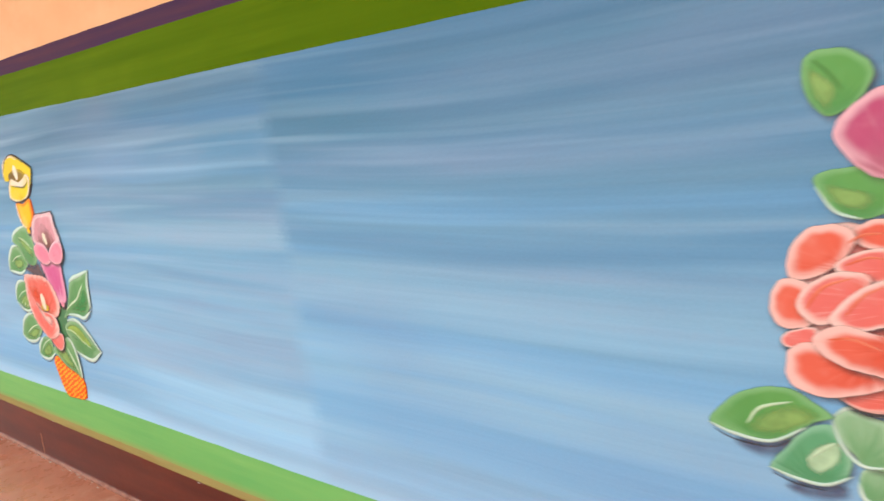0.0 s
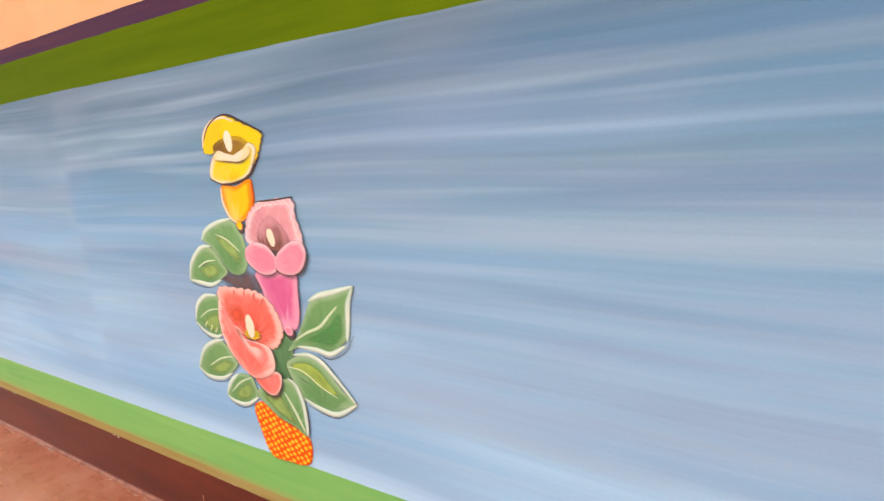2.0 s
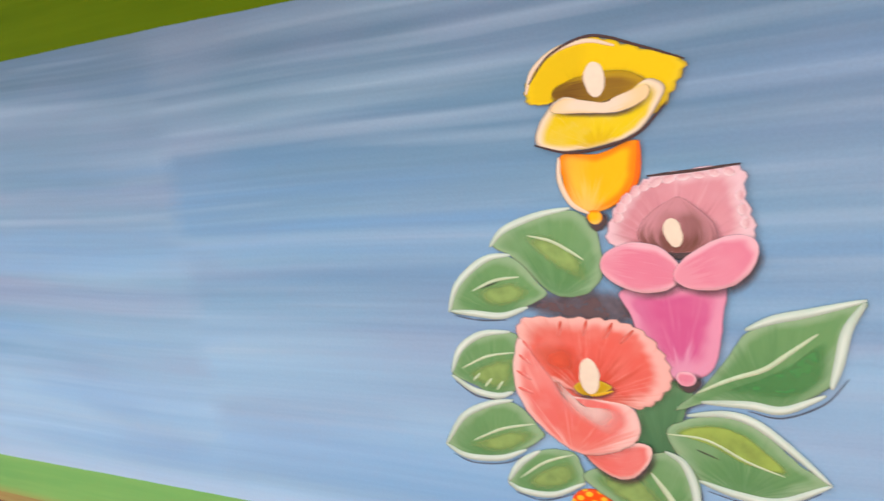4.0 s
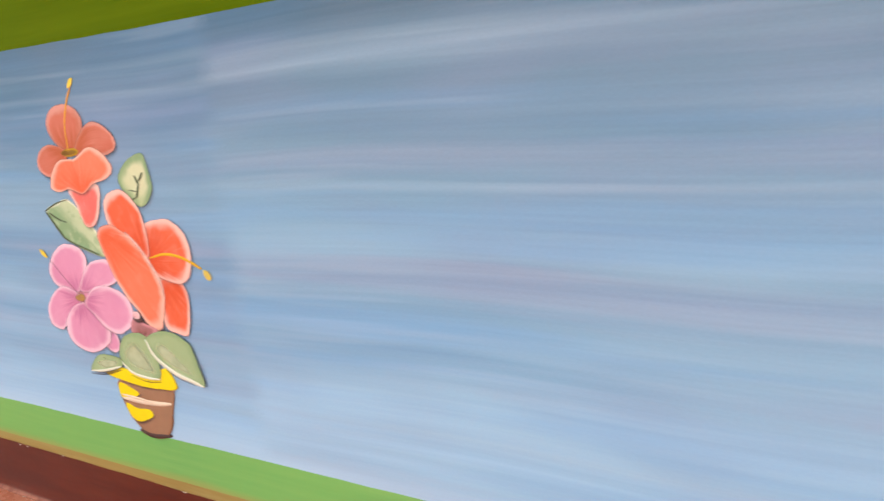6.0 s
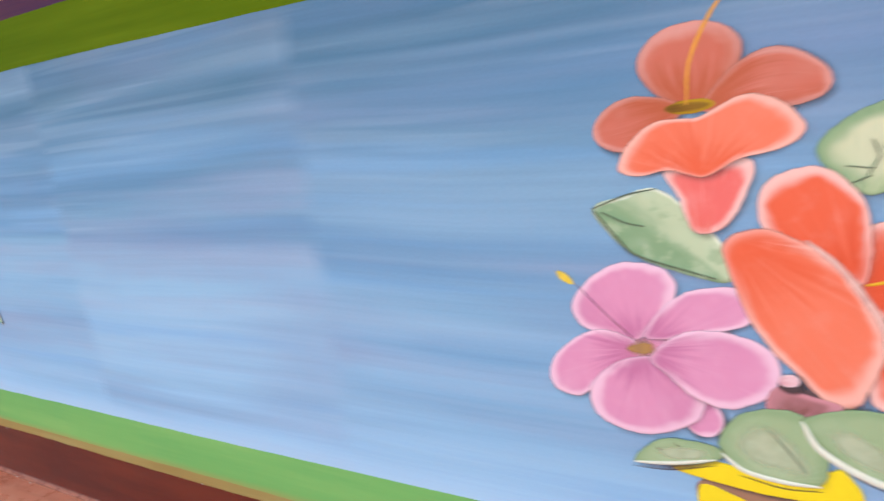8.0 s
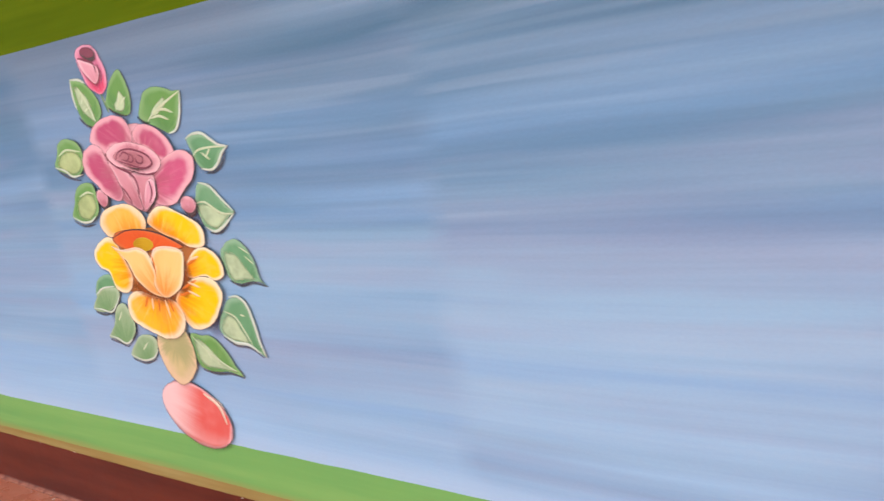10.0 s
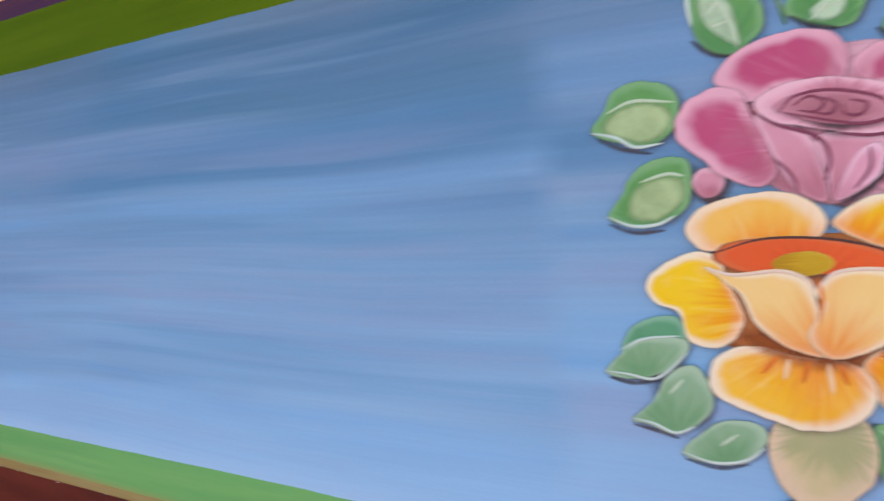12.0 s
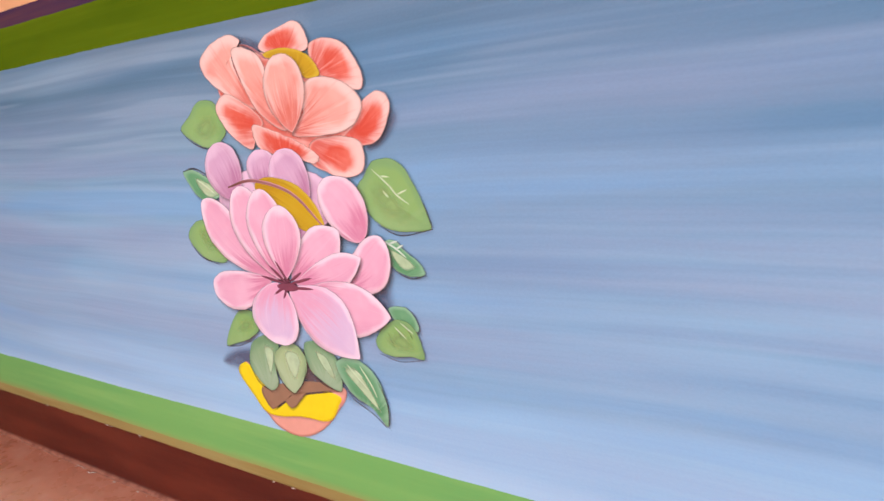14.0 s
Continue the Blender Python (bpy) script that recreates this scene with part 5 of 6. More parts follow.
spread(roses, "bud_fold", "rosefold", (-0.160, 1.140), (-0.124, 1.129), (-0.090, 1.116), (-0.081, 1.094), (-0.103, 1.069), (-0.128, 1.084), (-0.150, 1.109), heart=(-0.092, 1.041))
petal(roses, "throat", "roseline", (-0.141, 1.159), (-0.084, 1.145), 0.026)
stroke(roses, "bud_line", "roseline", 0.0060, (-0.159, 1.143), (-0.123, 1.133), (-0.097, 1.120), (-0.092, 1.098))
stroke(roses, "bud_line", "roseline", 0.0040, (-0.084, 1.121), (-0.073, 1.092), (-0.081, 1.069))
stroke(roses, "stem", "leafdeep", 0.0078, (-0.096, 1.041), (-0.081, 0.990))
leaf(roses, "leafyoung", ((-0.216, 1.092), (-0.172, 1.086), (-0.139, 1.061), (-0.114, 1.029), (-0.113, 0.989), (-0.155, 0.957), (-0.190, 0.965), (-0.214, 1.001), (-0.221, 1.049)), half=("halfpale", (-0.208, 1.076), (-0.181, 1.067), (-0.155, 1.035), (-0.144, 0.993), (-0.141, 0.962), (-0.164, 0.974), (-0.193, 1.001), (-0.209, 1.033)), edges=("leafwhite", 0.0080, ((-0.216, 1.092), (-0.221, 1.049), (-0.216, 1.010)), ((-0.216, 1.092), (-0.178, 1.088), (-0.154, 1.077))), ribs=("sagerib", 0.0060, ((-0.193, 1.072), (-0.176, 1.041), (-0.160, 1.009), (-0.147, 0.970)), ((-0.190, 1.024), (-0.176, 1.045)), ((-0.183, 1.003), (-0.166, 1.009))), dark=("shadowline", 0.0130, ((-0.217, 0.987), (-0.190, 0.964), (-0.155, 0.954)),))
leaf(roses, "leafyoung", ((0.006, 1.092), (-0.021, 1.088), (-0.049, 1.065), (-0.073, 1.035), (-0.084, 1.009), (-0.058, 0.988), (-0.021, 0.976), (0.007, 0.978), (0.021, 1.007), (0.022, 1.045)), half=("halfpale", (-0.017, 1.044), (0.002, 1.023), (-0.009, 0.989), (-0.041, 0.986), (-0.054, 1.003), (-0.033, 1.023)), ribs=("sagerib", 0.0060, ((-0.014, 1.039), (-0.028, 1.013), (-0.049, 0.991)), ((0.004, 1.022), (-0.023, 1.006))), dark=("shadowline", 0.0130, ((-0.076, 1.001), (-0.050, 0.985), (-0.013, 0.974)),))
leaf(roses, "leafyoung", ((0.215, 1.016), (0.186, 1.019), (0.152, 1.032), (0.108, 1.036), (0.074, 1.022), (0.050, 0.993), (0.039, 0.967), (0.063, 0.948), (0.101, 0.934), (0.142, 0.914), (0.174, 0.921), (0.196, 0.955), (0.210, 0.989)), half=("halfpale", (0.081, 0.963), (0.105, 0.986), (0.142, 1.005), (0.155, 1.009), (0.158, 0.990), (0.131, 0.973), (0.104, 0.960)), edges=("leafwhite", 0.0080, ((0.215, 1.016), (0.207, 0.984), (0.193, 0.950), (0.172, 0.922), (0.141, 0.914)),), ribs=("sagerib", 0.0070, ((0.215, 1.015), (0.162, 0.996), (0.109, 0.975), (0.072, 0.952)), ((0.109, 0.975), (0.144, 0.976), (0.175, 0.965)), ((0.086, 0.958), (0.120, 0.961), (0.153, 0.949))), dark=("shadowline", 0.0130, ((0.034, 0.967), (0.051, 0.952), (0.079, 0.947)),))
leaf(roses, "leafteal", ((0.341, 0.868), (0.313, 0.873), (0.287, 0.891), (0.255, 0.906), (0.226, 0.906), (0.201, 0.893), (0.210, 0.866), (0.214, 0.845), (0.229, 0.823), (0.251, 0.811), (0.280, 0.815), (0.304, 0.834), (0.323, 0.858)), edges=("leafwhite", 0.0080, ((0.198, 0.895), (0.226, 0.906), (0.262, 0.905), (0.292, 0.885), (0.313, 0.873), (0.341, 0.868)), ((0.341, 0.868), (0.319, 0.853), (0.299, 0.829), (0.271, 0.813), (0.236, 0.817))), ribs=("sagerib", 0.0060, ((0.339, 0.867), (0.281, 0.869), (0.234, 0.864), (0.211, 0.848)), ((0.280, 0.866), (0.260, 0.847)), ((0.245, 0.858), (0.273, 0.838))), dark=("shadowline", 0.0130, ((0.332, 0.852), (0.310, 0.823), (0.281, 0.807), (0.252, 0.805)),))
leaf(roses, "leafteal", ((0.321, 0.704), (0.299, 0.715), (0.279, 0.742), (0.253, 0.769), (0.225, 0.783), (0.203, 0.776), (0.191, 0.755), (0.182, 0.728), (0.188, 0.700), (0.200, 0.666), (0.235, 0.652), (0.265, 0.661), (0.290, 0.683)), half=("halfpale", (0.182, 0.724), (0.213, 0.730), (0.247, 0.719), (0.275, 0.699), (0.314, 0.701), (0.284, 0.678), (0.253, 0.658), (0.218, 0.661), (0.193, 0.686)), edges=("leafwhite", 0.0080, ((0.209, 0.783), (0.248, 0.772), (0.280, 0.740), (0.317, 0.704)), ((0.203, 0.665), (0.236, 0.652), (0.273, 0.667), (0.317, 0.699))), ribs=("sagerib", 0.0060, ((0.182, 0.728), (0.220, 0.730), (0.269, 0.702), (0.314, 0.697)),), dark=("shadowline", 0.0130, ((0.216, 0.648), (0.257, 0.649), (0.292, 0.673)),))
leaf(roses, "leafteal", ((0.381, 0.506), (0.362, 0.527), (0.354, 0.571), (0.335, 0.608), (0.303, 0.631), (0.274, 0.628), (0.249, 0.611), (0.234, 0.588), (0.241, 0.554), (0.252, 0.520), (0.286, 0.508), (0.327, 0.516), (0.361, 0.516)), half=("halfpale", (0.242, 0.594), (0.271, 0.600), (0.299, 0.588), (0.320, 0.556), (0.349, 0.519), (0.310, 0.517), (0.269, 0.513), (0.251, 0.537)), ribs=("sagerib", 0.0040, ((0.307, 0.610), (0.341, 0.592)), ((0.322, 0.586), (0.348, 0.565))), dark=("shadowline", 0.0130, ((0.251, 0.516), (0.292, 0.504), (0.333, 0.513), (0.381, 0.505)),))
leaf(roses, "leafteal", ((0.328, 0.301), (0.313, 0.338), (0.311, 0.385), (0.303, 0.431), (0.283, 0.467), (0.247, 0.470), (0.222, 0.461), (0.200, 0.433), (0.174, 0.393), (0.173, 0.362), (0.203, 0.341), (0.246, 0.334), (0.282, 0.327)), half=("halfpale", (0.176, 0.386), (0.205, 0.421), (0.237, 0.417), (0.258, 0.379), (0.283, 0.335), (0.247, 0.337), (0.205, 0.343), (0.180, 0.359)), edges=("leafwhite", 0.0100, ((0.230, 0.469), (0.265, 0.472), (0.293, 0.448), (0.306, 0.396), (0.314, 0.344), (0.328, 0.301)), ((0.179, 0.356), (0.222, 0.337), (0.271, 0.334), (0.312, 0.311))), ribs=("sagerib", 0.0060, ((0.199, 0.428), (0.241, 0.412), (0.268, 0.368), (0.285, 0.334)), ((0.261, 0.421), (0.276, 0.417))), dark=("shadowline", 0.0130, ((0.179, 0.349), (0.223, 0.328), (0.275, 0.325), (0.318, 0.300)),))
leaf(roses, "leafyoung", ((0.224, 0.233), (0.202, 0.264), (0.174, 0.311), (0.132, 0.347), (0.084, 0.350), (0.042, 0.352), (0.037, 0.318), (0.045, 0.265), (0.070, 0.242), (0.119, 0.237), (0.173, 0.243)), half=("halfpale", (0.045, 0.345), (0.082, 0.337), (0.126, 0.298), (0.175, 0.253), (0.212, 0.242), (0.133, 0.245), (0.078, 0.249), (0.050, 0.276)), ribs=("sagerib", 0.0050, ((0.047, 0.342), (0.099, 0.300), (0.156, 0.267), (0.205, 0.247)), ((0.099, 0.300), (0.109, 0.275)), ((0.131, 0.283), (0.138, 0.260))), dark=("shadowline", 0.0130, ((0.063, 0.240), (0.121, 0.232), (0.176, 0.238), (0.224, 0.231)),))
leaf(roses, "leafteal", ((-0.358, 0.458), (-0.330, 0.503), (-0.263, 0.523), (-0.239, 0.487), (-0.271, 0.440), (-0.345, 0.434)))
leaf(roses, "leafsage", ((-0.391, 0.403), (-0.361, 0.443), (-0.328, 0.470), (-0.280, 0.482), (-0.238, 0.474), (-0.250, 0.437), (-0.296, 0.405), (-0.344, 0.393)), edges=("leafwhite", 0.0060, ((-0.392, 0.406), (-0.348, 0.403), (-0.305, 0.397), (-0.274, 0.417), (-0.242, 0.452)), ((-0.360, 0.450), (-0.318, 0.474), (-0.253, 0.484))), dark=("shadowline", 0.0130, ((-0.384, 0.394), (-0.340, 0.386), (-0.294, 0.396)),))
leaf(roses, "leafsage", ((-0.347, 0.311), (-0.307, 0.353), (-0.278, 0.406), (-0.238, 0.431), (-0.208, 0.406), (-0.201, 0.350), (-0.235, 0.310), (-0.274, 0.290), (-0.316, 0.304)), edges=("leafwhite", 0.0070, ((-0.346, 0.315), (-0.306, 0.308), (-0.268, 0.294), (-0.233, 0.311)),), ribs=("sagerib", 0.0060, ((-0.276, 0.370), (-0.250, 0.402)),), dark=("shadowline", 0.0130, ((-0.343, 0.302), (-0.300, 0.294), (-0.262, 0.284)),))
leaf(roses, "leafsage", ((-0.259, 0.255), (-0.218, 0.305), (-0.179, 0.331), (-0.130, 0.330), (-0.113, 0.304), (-0.141, 0.265), (-0.195, 0.242)), edges=("leafwhite", 0.0070, ((-0.259, 0.258), (-0.203, 0.244), (-0.151, 0.256), (-0.119, 0.286)),), ribs=("sagerib", 0.0060, ((-0.192, 0.279), (-0.162, 0.306)),), dark=("shadowline", 0.0130, ((-0.252, 0.244), (-0.195, 0.235), (-0.145, 0.250)),))
leaf(roses, "leafyoung", ((-0.389, 0.855), (-0.366, 0.890), (-0.343, 0.927), (-0.296, 0.936), (-0.249, 0.919), (-0.237, 0.881), (-0.251, 0.845), (-0.287, 0.824), (-0.329, 0.830)), half=("halfgold", (-0.377, 0.858), (-0.359, 0.887), (-0.313, 0.903), (-0.270, 0.899), (-0.241, 0.875), (-0.253, 0.845), (-0.295, 0.825), (-0.337, 0.835)), edges=("leafwhite", 0.0070, ((-0.389, 0.856), (-0.346, 0.844), (-0.313, 0.825), (-0.267, 0.828)),), ribs=("sagerib", 0.0060, ((-0.359, 0.887), (-0.313, 0.903), (-0.246, 0.894)),), dark=("shadowline", 0.0130, ((-0.377, 0.844), (-0.338, 0.824), (-0.287, 0.812)),))
leaf(roses, "leafyoung", ((-0.368, 0.701), (-0.340, 0.744), (-0.324, 0.777), (-0.283, 0.802), (-0.232, 0.800), (-0.222, 0.767), (-0.232, 0.716), (-0.273, 0.688), (-0.318, 0.684)), half=("halfgold", (-0.337, 0.717), (-0.319, 0.757), (-0.271, 0.775), (-0.230, 0.768), (-0.234, 0.723), (-0.281, 0.690), (-0.325, 0.693)), edges=("leafwhite", 0.0070, ((-0.368, 0.704), (-0.326, 0.686), (-0.281, 0.688), (-0.252, 0.703)),), ribs=("sagerib", 0.0060, ((-0.309, 0.763), (-0.264, 0.775), (-0.235, 0.770)),), dark=("shadowline", 0.0130, ((-0.365, 0.690), (-0.322, 0.674), (-0.271, 0.677)),))
petal(roses, "pot_neck", "bud", (-0.035, 0.154), (-0.030, 0.190), 0.123)
petal(roses, "pot", "ball", (-0.155, 0.129), (0.129, 0.040), 0.214, full=0.5, end=0.45)
stroke(roses, "pot_shine", "cream", 0.0118, (0.037, 0.161), (0.094, 0.127), (0.113, 0.069))
spread(roses, "leaf", "tan", (-0.038, 0.178), (-0.079, 0.196), (-0.105, 0.234), (-0.116, 0.287), (-0.101, 0.341), (-0.036, 0.376), (0.015, 0.368), (0.042, 0.325), (0.044, 0.258), (0.015, 0.212), heart=(-0.028, 0.329))
petal(roses, "bud", "rosepale", (-0.201, 0.731), (-0.194, 0.782), 0.052)
petal(roses, "bud", "rosepale", (0.157, 0.705), (0.162, 0.750), 0.060)
petal(roses, "petal", "rosepale", (-0.164, 0.842), (0.162, 0.819), 0.250, drop_shadow=False)
spread(roses, "petal", "rose", (-0.186, 0.920), (-0.169, 0.949), (-0.134, 0.969), (-0.086, 0.981), (-0.042, 0.979), (-0.010, 0.960), (0.001, 0.927), (-0.016, 0.895), (-0.086, 0.897), (-0.135, 0.880), (-0.163, 0.898), heart=(0.035, 0.846))
spread(roses, "petal", "rose", (0.003, 0.925), (0.036, 0.948), (0.082, 0.941), (0.124, 0.916), (0.152, 0.874), (0.133, 0.840), (0.095, 0.847), (0.054, 0.884), (0.013, 0.900), heart=(-0.004, 0.819))
spread(roses, "petal", "rose", (-0.247, 0.863), (-0.229, 0.893), (-0.185, 0.911), (-0.147, 0.899), (-0.131, 0.862), (-0.111, 0.825), (-0.094, 0.770), (-0.120, 0.743), (-0.173, 0.763), (-0.208, 0.796), (-0.243, 0.829), heart=(0.030, 0.818))
spread(roses, "petal", "rosehot", (0.085, 0.843), (0.136, 0.866), (0.180, 0.871), (0.215, 0.855), (0.216, 0.824), (0.198, 0.793), (0.158, 0.765), (0.119, 0.733), (0.078, 0.725), (0.035, 0.734), (0.024, 0.778), (0.051, 0.817), heart=(0.000, 0.784))
spread(roses, "petal", "rosepale", (-0.128, 0.862), (-0.081, 0.844), (-0.042, 0.810), (-0.031, 0.768), (-0.027, 0.716), (-0.069, 0.736), (-0.098, 0.786), (-0.114, 0.825), heart=(-0.029, 0.711))
spread(roses, "petal", "rosepale", (-0.040, 0.821), (0.044, 0.817), (0.045, 0.771), (0.019, 0.732), (-0.017, 0.713), (-0.028, 0.762), heart=(-0.023, 0.711))
spread(roses, "petal", "rosefold", (0.034, 0.804), (0.048, 0.788), (0.041, 0.757), (0.014, 0.730), (-0.016, 0.718), (-0.004, 0.759), (0.012, 0.790), heart=(-0.017, 0.711))
spread(roses, "petal", "rosering", (-0.129, 0.878), (-0.094, 0.901), (-0.033, 0.907), (0.041, 0.891), (0.085, 0.866), (0.091, 0.837), (0.052, 0.815), (-0.011, 0.822), (-0.067, 0.837), (-0.110, 0.848), heart=(-0.012, 0.860))
spread(roses, "flower_heart", "rosedeep", (-0.102, 0.870), (-0.067, 0.887), (-0.015, 0.887), (0.038, 0.869), (0.059, 0.845), (0.033, 0.832), (-0.023, 0.835), (-0.076, 0.854))
stroke(roses, "petal_line", "roseline", 0.0055, (-0.093, 0.860), (-0.071, 0.882), (-0.022, 0.886), (0.038, 0.868), (0.056, 0.843), (0.019, 0.832), (-0.036, 0.844), (-0.085, 0.859))
stroke(roses, "petal_line", "roseline", 0.0050, (-0.073, 0.868), (-0.052, 0.880), (-0.032, 0.870), (-0.043, 0.856), (-0.066, 0.860))
stroke(roses, "petal_line", "roseline", 0.0050, (-0.031, 0.876), (-0.016, 0.864), (-0.024, 0.851), (-0.043, 0.854))
stroke(roses, "petal_line", "roseline", 0.0050, (0.002, 0.869), (0.023, 0.861), (0.015, 0.846), (-0.004, 0.849), (-0.007, 0.863))
stroke(roses, "petal_line", "roseline", 0.0060, (-0.131, 0.867), (-0.096, 0.842), (-0.041, 0.818), (-0.024, 0.785), (-0.030, 0.750))
stroke(roses, "petal_line", "roseline", 0.0050, (-0.011, 0.820), (0.030, 0.814), (0.065, 0.819))
stroke(roses, "petal_line", "roseline", 0.0050, (-0.098, 0.788), (-0.077, 0.763), (-0.066, 0.736))
stroke(roses, "petal_line", "roseline", 0.0050, (0.027, 0.797), (0.028, 0.766), (0.009, 0.735))
petal(roses, "flower_base", "rust", (-0.216, 0.544), (0.192, 0.540), 0.250, drop_shadow=False)
spread(roses, "petal", "sunpale", (-0.238, 0.680), (-0.216, 0.713), (-0.155, 0.733), (-0.092, 0.737), (-0.043, 0.716), (-0.025, 0.682), (-0.053, 0.652), (-0.130, 0.655), (-0.198, 0.638), (-0.228, 0.653), heart=(-0.071, 0.499))
spread(roses, "petal", "sun", (-0.023, 0.684), (0.015, 0.719), (0.065, 0.726), (0.128, 0.703), (0.183, 0.677), (0.199, 0.649), (0.186, 0.613), (0.136, 0.609), (0.086, 0.630), (0.020, 0.653), heart=(-0.055, 0.500))
spread(roses, "petal", "sun", (-0.309, 0.581), (-0.279, 0.616), (-0.222, 0.641), (-0.183, 0.628), (-0.173, 0.592), (-0.146, 0.520), (-0.180, 0.467), (-0.236, 0.474), (-0.253, 0.527), (-0.294, 0.546), heart=(-0.009, 0.553))
spread(roses, "petal", "sun", (0.087, 0.540), (0.132, 0.595), (0.181, 0.611), (0.223, 0.594), (0.242, 0.560), (0.236, 0.529), (0.202, 0.518), (0.159, 0.529), (0.105, 0.520), heart=(-0.017, 0.502))
spread(roses, "petal", "sun", (0.020, 0.456), (0.083, 0.509), (0.139, 0.527), (0.190, 0.522), (0.219, 0.488), (0.202, 0.445), (0.164, 0.397), (0.114, 0.370), (0.065, 0.369), (0.037, 0.401), heart=(-0.019, 0.489))
spread(roses, "petal", "sunwarm", (-0.207, 0.427), (-0.180, 0.464), (-0.129, 0.476), (-0.069, 0.462), (0.005, 0.456), (0.038, 0.429), (0.042, 0.384), (0.004, 0.340), (-0.059, 0.327), (-0.104, 0.339), (-0.166, 0.360), (-0.204, 0.384), heart=(-0.035, 0.501))
# Brown shadow under the cup, painted in as colour.
petal(roses, "wash", "cupshadow", (-0.159, 0.493), (0.034, 0.455), 0.085)
petal(roses, "wash", "cupshadow", (0.105, 0.571), (0.056, 0.456), 0.075)
stroke(roses, "petal_line", "ray", 0.0085, (-0.010, 0.451), (0.002, 0.415), taper=0.2)
stroke(roses, "petal_line", "ray", 0.0085, (-0.052, 0.453), (-0.061, 0.413), taper=0.2)
stroke(roses, "petal_line", "ray", 0.0085, (-0.101, 0.457), (-0.122, 0.425), taper=0.2)
stroke(roses, "petal_line", "ray", 0.0085, (0.043, 0.468), (0.100, 0.481), taper=0.2)
stroke(roses, "petal_line", "ray", 0.0085, (0.060, 0.488), (0.125, 0.516), taper=0.2)
stroke(roses, "petal_line", "ray", 0.0085, (0.103, 0.559), (0.146, 0.579), taper=0.2)
stroke(roses, "petal_line", "creamray", 0.0075, (-0.025, 0.452), (-0.018, 0.398), taper=0.2)
stroke(roses, "petal_line", "creamray", 0.0075, (-0.082, 0.455), (-0.088, 0.417), taper=0.2)
stroke(roses, "petal_line", "creamray", 0.0075, (0.083, 0.484), (0.127, 0.468), taper=0.2)
stroke(roses, "petal_line", "creamray", 0.0075, (0.090, 0.509), (0.136, 0.495), taper=0.2)
stroke(roses, "petal_line", "creamray", 0.0075, (0.119, 0.574), (0.157, 0.585), taper=0.2)
spread(roses, "throat", "vermilion", (-0.195, 0.625), (-0.179, 0.651), (-0.129, 0.661), (-0.052, 0.661), (0.019, 0.649), (0.079, 0.628), (0.110, 0.610), (0.055, 0.603), (-0.002, 0.601), (-0.077, 0.599), (-0.140, 0.600))
petal(roses, "flower_heart", "gold", (-0.105, 0.617), (-0.017, 0.619), 0.042)
spread(roses, "petal", "cup", (-0.209, 0.614), (-0.163, 0.602), (-0.094, 0.607), (-0.054, 0.592), (-0.039, 0.552), (-0.032, 0.501), (-0.024, 0.460), (-0.082, 0.473), (-0.131, 0.513), (-0.154, 0.565), (-0.182, 0.591), heart=(-0.025, 0.450))
spread(roses, "petal", "cup", (-0.045, 0.575), (-0.022, 0.603), (0.014, 0.612), (0.069, 0.608), (0.100, 0.595), (0.086, 0.540), (0.061, 0.495), (0.014, 0.465), (-0.027, 0.459), (-0.054, 0.497), (-0.036, 0.546), heart=(-0.025, 0.450))
stroke(roses, "petal_line", "ray", 0.0060, (-0.039, 0.590), (-0.034, 0.559), (-0.038, 0.520), taper=0.2)
stroke(roses, "petal_edge", "creamband", 0.0070, (-0.208, 0.612), (-0.165, 0.599), (-0.094, 0.606), (-0.055, 0.592), (-0.044, 0.571))
stroke(roses, "petal_edge", "creamband", 0.0070, (-0.037, 0.583), (-0.017, 0.603), (0.019, 0.610), (0.072, 0.607), (0.099, 0.595))
stroke(roses, "outline", "line", 0.0040, (-0.188, 0.638), (-0.123, 0.659), (-0.044, 0.660), (0.027, 0.647), (0.108, 0.614))

# painted salmon peony and pink lotus in a yellow cup
lotuses = bouquet("painted_lotus_bouquet", "painted salmon peony and pink lotus in a yellow cup", -9.119, 0.446)
petal(lotuses, "wash", "shadowhalo", (0.343, 0.818), (0.447, 0.918), 0.075)
petal(lotuses, "wash", "shadowhalo", (-0.113, 1.141), (0.054, 1.085), 0.060)
petal(lotuses, "wash", "shadowhalo", (0.300, 0.605), (0.362, 0.341), 0.133)
petal(lotuses, "wash", "shadowhalo", (-0.319, 0.182), (-0.117, 0.229), 0.089)
petal(lotuses, "wash", "shadowhalo", (-0.364, 0.793), (-0.203, 0.690), 0.085)
petal(lotuses, "wash", "shadowhalo", (0.157, 0.250), (0.283, 0.140), 0.128)
petal(lotuses, "wash", "earthwash", (-0.124, 0.723), (0.300, 0.605), 0.182)
petal(lotuses, "wash", "earthwash", (-0.114, 0.247), (0.188, 0.172), 0.159)
leaf(lotuses, "leafmoss", ((-0.361, 0.910), (-0.314, 0.950), (-0.267, 0.987), (-0.204, 0.985), (-0.175, 0.949), (-0.158, 0.892), (-0.206, 0.858), (-0.258, 0.853), (-0.306, 0.872)), half=("halfmoss", (-0.313, 0.901), (-0.263, 0.947), (-0.204, 0.954), (-0.173, 0.901), (-0.229, 0.868), (-0.279, 0.874)), dark=("shadowline", 0.0060, ((-0.361, 0.910), (-0.316, 0.873), (-0.246, 0.850), (-0.175, 0.868)),))
